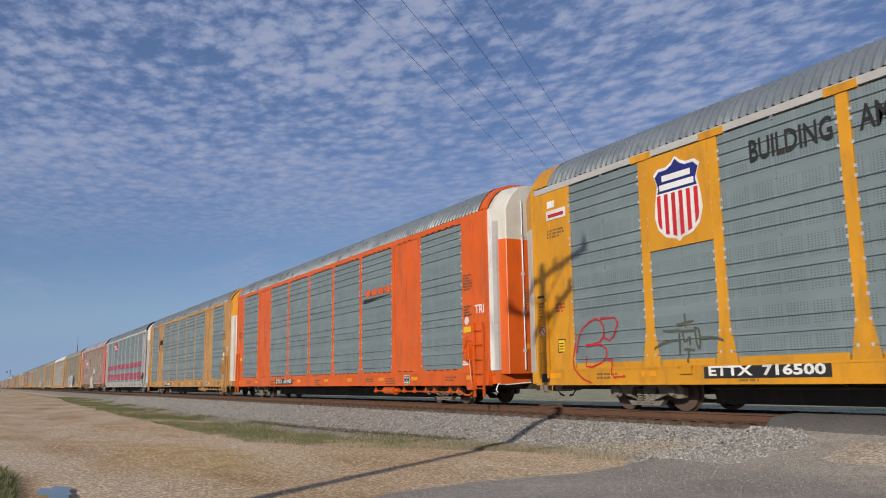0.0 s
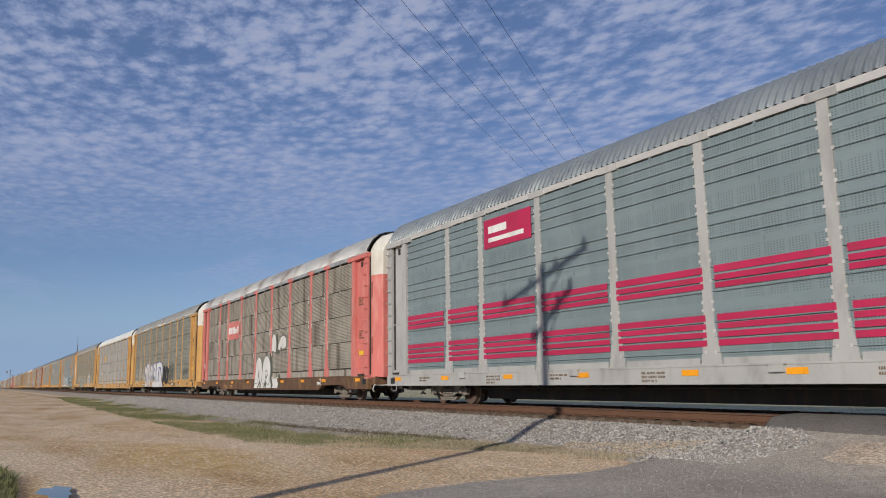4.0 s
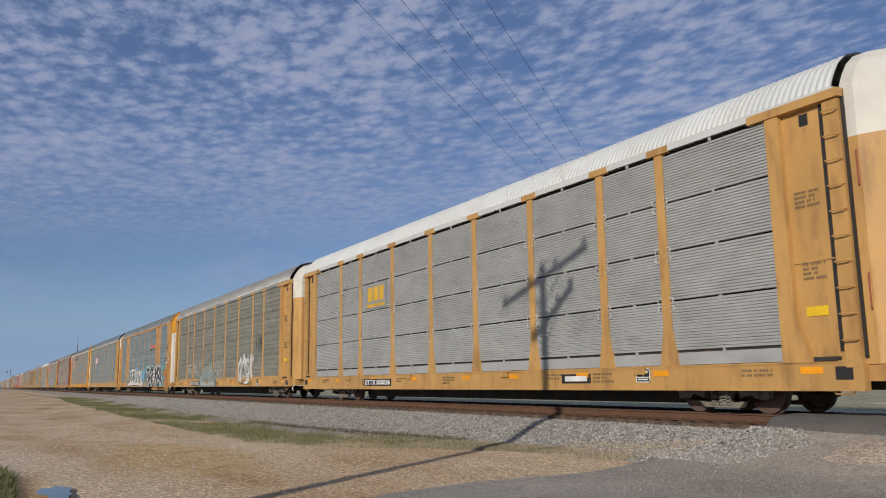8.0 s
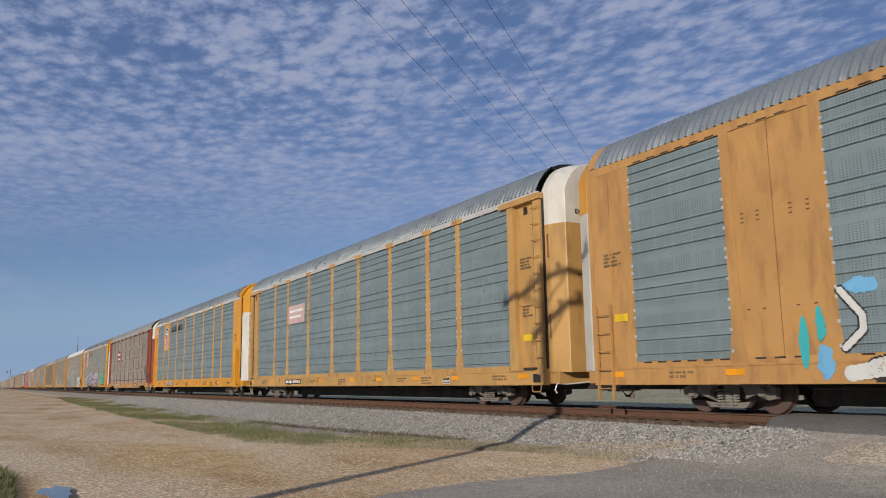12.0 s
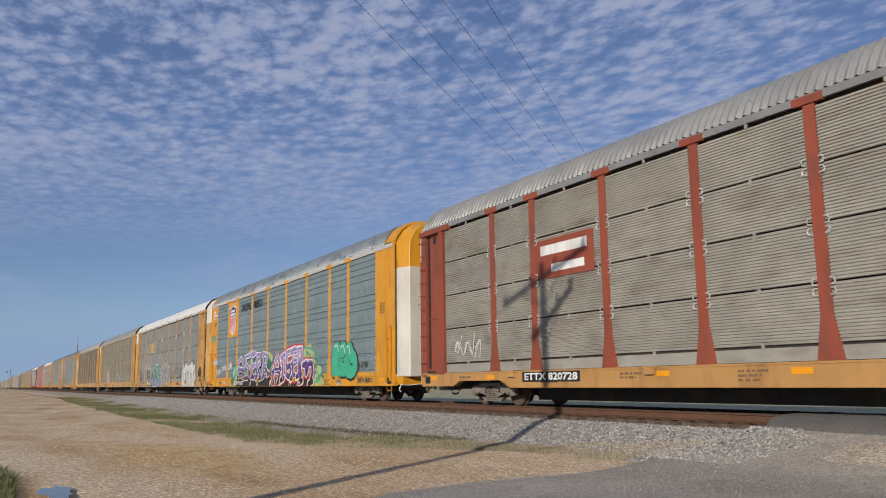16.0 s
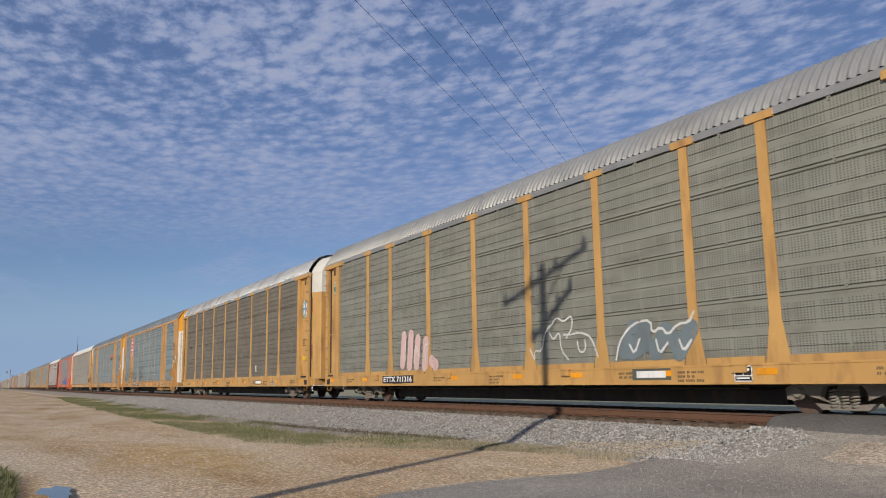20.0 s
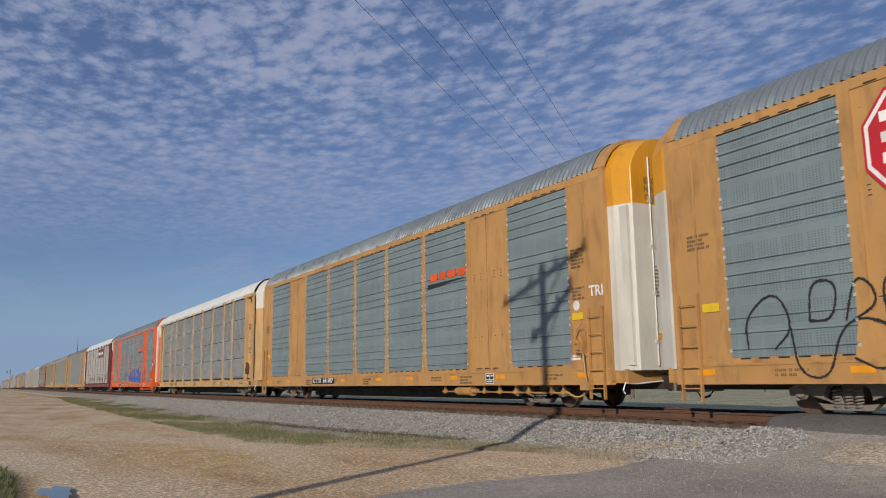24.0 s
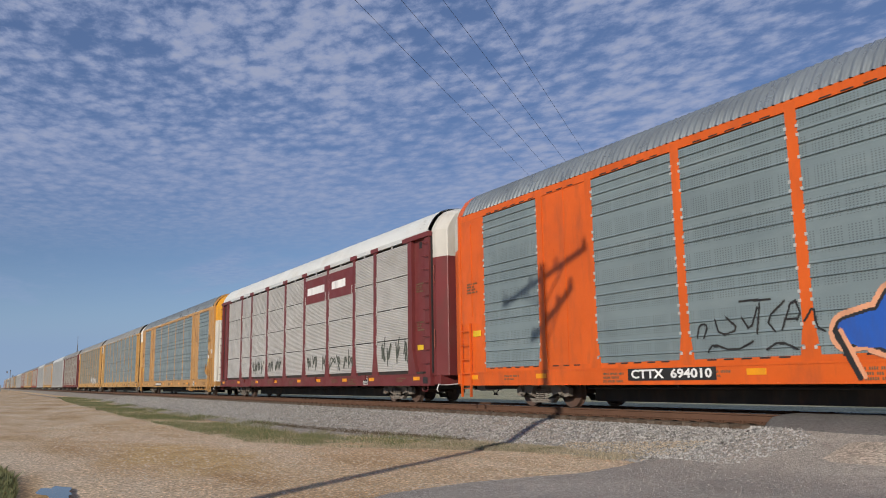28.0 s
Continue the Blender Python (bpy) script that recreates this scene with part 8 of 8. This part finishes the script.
    for z, a, b in ((4.9, -8.6, -7.75), (4.55, -8.6, -8.0), (4.2, -8.6, -7.7), (3.87, -8.35, -7.85)):
        part("emblem_bar", flat_shape("emblem_bar", rect(a, b, z - 0.09, z + 0.09), "signwhite", 0.048, 0.003), em)
    sp = Spray(-11.9, 1.2, SILL0, 2.75)
    sp.lines(flow([[(-11.54, 1.24), (-11.59, 1.83), (-10.88, 2.33), (-10.52, 1.59), (-10.94, 1.22)], [(-10.2, 1.67), (-10.15, 2.37), (-9.62, 2.33), (-9.74, 1.65), (-10.2, 1.67)], [(-9.51, 1.64), (-9.32, 2.35), (-9.04, 2.24), (-8.92, 1.87), (-9.37, 1.63)], [(-10.6, 1.59), (-10.49, 0.74), (-9.87, 0.65), (-9.67, 1.46), (-9.22, 1.71), (-8.54, 1.41), (-8.86, 0.73), (-9.41, 1.0)]]), 0.021, "black")
    sp.lines(flow([[(-8.8, 1.69), (-8.83, 2.27), (-8.47, 2.41), (-8.16, 2.08), (-8.39, 1.58)], [(-8.11, 1.82), (-8.08, 2.34), (-7.69, 2.39), (-7.46, 2.03), (-7.74, 1.63)], [(-8.27, 1.4), (-7.93, 1.64), (-7.92, 0.89), (-7.35, 1.86), (-6.89, 1.67), (-6.73, 0.87), (-7.09, 0.67), (-7.13, 1.6)], [(-7.0, 1.84), (-6.86, 2.11), (-6.53, 1.89), (-6.63, 1.42)], [(-7.97, 1.99), (-7.66, 1.96)], [(-7.9, 2.11), (-7.73, 1.84)]]), 0.021, "black")
    sp.lines(flow([[(-5.72, 1.91), (-5.07, 1.86), (-5.12, 1.35), (-5.71, 1.45)], [(-5.47, 1.82), (-5.32, 1.21), (-4.99, 1.64), (-4.67, 1.55), (-4.84, 1.27)], [(-5.26, 2.16), (-4.99, 2.15)], [(-5.13, 2.31), (-5.14, 1.98)], [(-5.34, 0.99), (-5.23, 1.19), (-4.94, 0.98)], [(-4.78, 1.91), (-4.61, 1.76), (-4.72, 1.55)]]), 0.021, "black")
    sp.lines(flow([[(-2.93, 0.96), (-3.02, 1.65), (-2.96, 2.27), (-2.57, 2.39), (-2.35, 2.05), (-2.49, 1.61), (-2.73, 1.55), (-2.54, 1.17), (-2.25, 1.63), (-2.06, 1.15), (-2.25, 0.64), (-2.64, 0.99)], [(-2.03, 1.46), (-1.97, 2.32), (-1.72, 2.44), (-1.41, 2.31), (-1.47, 1.72), (-1.8, 1.68), (-1.99, 1.8)], [(-1.68, 2.1), (-1.74, 1.96), (-1.64, 1.97), (-1.67, 2.23)], [(-1.93, 1.69), (-1.61, 1.54), (-1.65, 1.14), (-1.44, 0.83), (-1.19, 0.94), (-1.18, 1.52), (-1.47, 1.71)], [(-2.83, 1.98), (-2.52, 1.95)], [(-2.67, 2.14), (-2.71, 1.74)]]), 0.026, "black")
    sp.put(c, "plain", "black outline graffiti", 0.0, 16)
    words(cars[18], "CP 556355", -8.9, 0.70, 0.27, "black", 0.053)
    graffiti_line(cars[18], "posted", -12.9, -12.3, 1.6, 3.1, "chalk", 181, 2, 0.025)
    # orange car with blue letters
    c = cars[19]
    sp = Spray(-4.1, 9.1, SILL0 + 0.02, 2.7)
    sp.lines(flow([[(-3.98, 1.51), (-3.9, 1.79), (-3.68, 1.74), (-3.81, 1.5)], [(-3.5, 1.84), (-3.41, 1.52), (-2.92, 1.61), (-3.22, 1.87)], [(-2.85, 1.84), (-2.67, 1.56), (-2.48, 2.0)], [(-2.88, 2.15), (-2.17, 2.13)], [(-2.42, 2.07), (-2.52, 1.52)], [(-2.12, 1.53), (-2.3, 1.76), (-1.88, 2.07)], [(-1.97, 1.56), (-1.69, 2.16), (-1.54, 1.72), (-1.91, 1.74)], [(-1.5, 1.68), (-1.29, 1.95), (-1.28, 1.56), (-1.12, 1.48)], [(-3.72, 1.22), (-3.59, 1.37), (-3.06, 1.2), (-2.63, 1.37)], [(-2.34, 1.21), (-2.04, 1.35), (-1.68, 1.19)]], 1), 0.02, "black")
    body = [[(-0.69, 1.44), (-0.24, 1.54)], [(-0.17, 1.39), (0.29, 2.03), (0.97, 1.39), (-0.02, 1.33)], [(1.37, 2.11), (1.57, 1.34), (2.1, 1.27)], [(2.33, 2.1), (2.44, 1.31)], [(2.33, 2.05), (2.96, 2.12), (3.1, 1.29)], [(3.74, 2.14), (3.62, 1.61), (4.01, 1.26)], [(4.56, 1.96), (4.72, 1.24)], [(5.06, 2.14), (5.4, 1.53), (4.94, 1.23)], [(6.18, 1.77), (5.54, 1.53), (6.28, 1.24)]]
    sp.lines(flow(body, 1), 0.36, "salmon")
    sp.lines(flow(body, 1), 0.27, "black")
    sp.lines(flow(body, 1), 0.215, "blue")
    sp.lines([[(-0.47, 1.37), (6.34, 1.17)]], 0.2, "blue")
    sp.lines(flow([[(0.97, 2.21), (1.24, 1.4)], [(1.91, 2.0), (2.02, 1.53)], [(3.24, 1.73), (3.53, 1.95)], [(4.23, 2.15), (4.23, 1.58)], [(2.85, 1.65), (2.84, 1.45)], [(4.92, 2.06), (5.09, 1.64), (5.56, 1.75)]]), 0.04, "black")
    sp.lines(flow([[(3.54, 1.61), (3.8, 1.75)], [(4.44, 1.67), (4.67, 1.7)]]), 0.06, "salmon")
    for q in [[(1.21, 0.72), (1.71, 1.08)], [(1.9, 1.02), (2.26, 0.68)], [(3.34, 1.04), (3.57, 0.67)], [(3.76, 1.01), (4.17, 0.67)], [(4.63, 1.11), (4.91, 0.67)], [(-0.92, 1.47), (-0.55, 0.7)], [(6.47, 1.1), (6.59, 0.65)]]:
        sp.lines([q], 0.06, "black")
        sp.lines([[(x + 0.09, z) for x, z in q]], 0.04, "salmon")
    sp.lines(flow([[(7.37, 1.53), (7.51, 1.8), (7.84, 1.54), (7.93, 1.9), (8.07, 1.57)], [(8.14, 1.73), (8.27, 1.92), (8.41, 1.67)], [(8.5, 2.09), (8.82, 2.11), (8.8, 1.88), (8.49, 1.98)], [(8.44, 1.67), (8.64, 1.85), (8.68, 1.63)], [(7.25, 1.45), (7.28, 1.08), (7.48, 1.36), (7.7, 1.11), (7.89, 1.34)], [(7.93, 1.14), (8.11, 1.37), (8.32, 1.13), (8.55, 1.39), (8.69, 1.12)], [(8.82, 1.38), (8.85, 1.11), (8.99, 1.56), (9.1, 1.11)]], 1), 0.018, "black")
    sp.put(c, "plain", "blue graffiti letters with black and salmon edges", 0.0, 19)
    # maroon car with two name signs and tags
    c = cars[20]
    sign(c, -1.2 + 2.75, 4.15, 4.22, 5.3, "maroon", "maroon sign with white bars", 0.046, ((0.1, 0.9, 0.35, 0.65),))
    sign(c, 4.45, 7.0, 4.22, 5.3, "maroon", "maroon sign with white bars", 0.046, ((0.12, 0.7, 0.35, 0.65),))
    for i, (a, b) in enumerate(((-7.0, -4.6), (-4.2, -1.8), (1.6, 4.1), (4.5, 7.0), (9.4, 11.7))):
        graffiti_line(c, "posted", a, b, 1.15, 2.1 + 0.3 * (i == 4), "smoke", 200 + i, 4, 0.03)
    for k in (3, 5, 7, 9, 13, 14, 15, 18):
        end_words(cars[k])
    for k in (2, 4, 8, 11, 16, 17, 20, 21):
        part("lettering", shared(("excess3",), lambda: text_mesh("EXCESS\nHEIGHT\nCAR", 0.2, paint("stencil"), bold=0.003)), cars[k], (DOOR + 0.012, -0.9, 5.25), turn=(0, 0, 90))
    graffiti_line(cars[23], "posted", 3.0, 9.0, 0.9, 2.0, "chalk", 231, 6, 0.09)


# ---- the cars in their order ----
def plain_far(seed):
    """A car deep in the train that never comes near."""
    rng = random.Random(seed)
    frame_paint, panel, roof, style = rng.choice((("yellow", "olivegrey", "roofpale", "flat"), ("silver", "steel", "roofwhite", "corr"), ("palebuff", "olivegrey", "roofgrey", "flat"), ("tan", "bluegrey", "roofgrey", "flat"), ("yellow", "steel", "roofpale", "corr"), ("oxide", "rustysteel", "roofpale", "corr")))
    car = new("autorack_car")
    part("roof", roof_mesh(roof, -END + 0.1, END - 0.1, 0.6), car)
    part("sill", shared(("sill", frame_paint, 0.0), lambda: sill_mesh(frame_paint, 0.0)), car)
    part("deck", MESHES[("deck",)], car)
    marks = (-EDGE,) + POSTS + (EDGE,)
    for a, c in zip(marks, marks[1:]):
        part("screen", embossed(c - a - 0.26, P1 - P0 + 0.06, panel, GROOVES_B), car, ((a + c) / 2, -SIDE - 0.014, P0 - 0.04))
    for x in POSTS:
        part("post", post_mesh("flared", frame_paint), car, (x, -SIDE, 0))
    for s in (-1, 1):
        part("end_plate", shared(("endplate", frame_paint, s), lambda: end_plate(frame_paint, s)), car)
        part("end_door", end_door(0.90, 4.75, END - 0.02, DOOR, 1.0, frame_paint), car, turn=(0, 0, 0 if s > 0 else 180))
        part("end_door_top", end_door(4.75, None, END - 0.02, DOOR, 1.0, "white"), car, turn=(0, 0, 0 if s > 0 else 180))
        add_truck(car, s * 10.35, False)
    part("top_rail", shared(("toprail", frame_paint), lambda: box_mesh("top_rail", paint(frame_paint), -END, END, -SIDE - 0.035, -SIDE + 0.06, P1, EAVE + 0.03)), car)
    add_far_side(car, panel, frame_paint)
    return tagged(car, "weathered autorack car far back in the train", "train car", "cars of the train")


def car_up(seed, label):
    return car_posted("upyellow", "bluegrey", "roofgrey", "emb", ("white", "upyellow"), label, header=False, seed=seed)


CARS = [
    car_up(0, "yellow autorack car with grey screens and a shield"),
    car_plain("orange", "bluegrey", "roofgrey", ("orange", "white"), "bright orange autorack car with blue-grey screens", True, True, 1),
    car_plain("tan", "bluegrey", "roofgrey", ("white", "upyellow"), "tan yellow autorack car with blue-grey screens", False, False, 2),
    car_posted("silver", "bluegrey", "roofgrey", "emb", ("silver", "white"), "silver grey autorack car with magenta stripes", seed=3),
    car_posted("pink", "cpbrown", "roofrust", "corr", ("pink", "white"), "faded red autorack car with rust-washed screens", "rustsill", seed=4, deep=0.1),
    car_posted("yellow", "olivegrey", "roofpale", "flat", None, "yellow autorack car with grey perforated screens and graffiti", seed=5),
    car_posted("yellow", "palegalv", "roofwhite", "corr", None, "yellow autorack car with corrugated screens and white roof", seed=6, deep=0.12),
    car_posted("yellow", "olivegrey", "roofpale", "flat", None, "yellow autorack car with weathered screens and white tags", seed=7),
    car_plain("tan", "bluegrey", "roofgrey", ("white", "upyellow"), "tan autorack car with black and white graffiti", True, False, 8),
    car_posted("yellow", "bluegrey", "roofgrey", "emb", None, "yellow autorack car with blue-grey screens and small sign", seed=9),
    car_up(10, "clean yellow autorack car with grey screens and shield"),
    car_posted("oxide", "rustysteel", "roofpale", "corr", ("oxide", "white"), "oxide red autorack car with stained corrugated screens", "tan", seed=11, slots=True),
    car_up(12, "yellow autorack car with purple and green graffiti"),
    car_posted("yellow", "steel", "roofwhite", "corr", None, "yellow autorack car with white roof and graffiti", seed=13, slots=True),
    car_posted("yellow", "olivegrey", "roofpale", "flat", None, "yellow autorack car with greenish grey screens", seed=14),
    car_posted("yellow", "browngrey", "roofrust", "flat", None, "yellow autorack car with dark brown-grey screens", seed=15, slots=True),
    car_plain("tan", "bluegrey", "roofgrey", ("white", "upyellow"), "tan autorack car with a red octagon emblem", False, False, 16),
    car_plain("tan", "bluegrey", "roofgrey", ("white", "upyellow"), "tan autorack car with an orange wedge stripe", True, False, 17),
    car_posted("palebuff", "steel", "roofwhite", "corr", None, "buff yellow autorack car with grey screens and white roof", seed=18, slots=True),
    car_plain("orange", "bluegrey", "roofgrey", ("orange", "white"), "orange autorack car with blue graffiti", True, True, 19),
    car_posted("maroon", "palesteel", "roofwhite", "corr", ("maroon", "white"), "maroon autorack car with pale corrugated screens", seed=20, slots=True),
    car_plain("tan", "bluegrey", "roofgrey", ("white", "upyellow"), "tan autorack car with pale door", False, False, 21),
    car_posted("yellow", "bluegrey", "roofpale", "flat", None, "yellow autorack car with grey screens", seed=22),
    car_posted("yellow", "olivegrey", "roofpale", "flat", None, "yellow autorack car with greenish screens", seed=23),
    car_posted("maroon", "rustysteel", "roofpale", "corr", ("maroon", "white"), "dark red autorack car with stained screens", seed=24),
]
for far_seed in range(19):
    CARS.append(plain_far(100 + far_seed))

mark_cars(CARS)

SPEED, START = 19.42, -3.994
SLACK = {0: 0.29, 2: 0.3, 4: 0.3, 6: -0.08, 10: 0.08, 19: -0.07}   # couplers stretched or pushed in


def motions():
    """The train rolls by at a steady speed, its wheels turn, the clouds drift."""
    for k, car in enumerate(CARS):
        walk(car, [(t, pose(START - PITCHES * k + SLACK.get(k, 0) + (0.1 if car.name in POSTS_OF and POSTS_OF[car.name] is POSTS_F else 0) + SPEED * t, TRACK, RAIL)) for t in range(0, 29, 4)])
    step = 1 / 30
    rate = math.degrees(SPEED / 0.43)
    first = WHEELS[0]
    walk(first, [(i * step, pose(0, 0, 0, 0, rate * i * step, 0)) for i in range(0, 841)])
    turning = first.animation_data
    for w in WHEELS[1:]:
        w.rotation_mode = "QUATERNION"
        w.animation_data_create()
        w.animation_data.action = turning.action
        w.animation_data.action_slot = turning.action_slot
    walk(clouds, [(t, pose(-0.0513 * t, -0.3788 * t, 0)) for t in (0, 14, 28)])


motions()
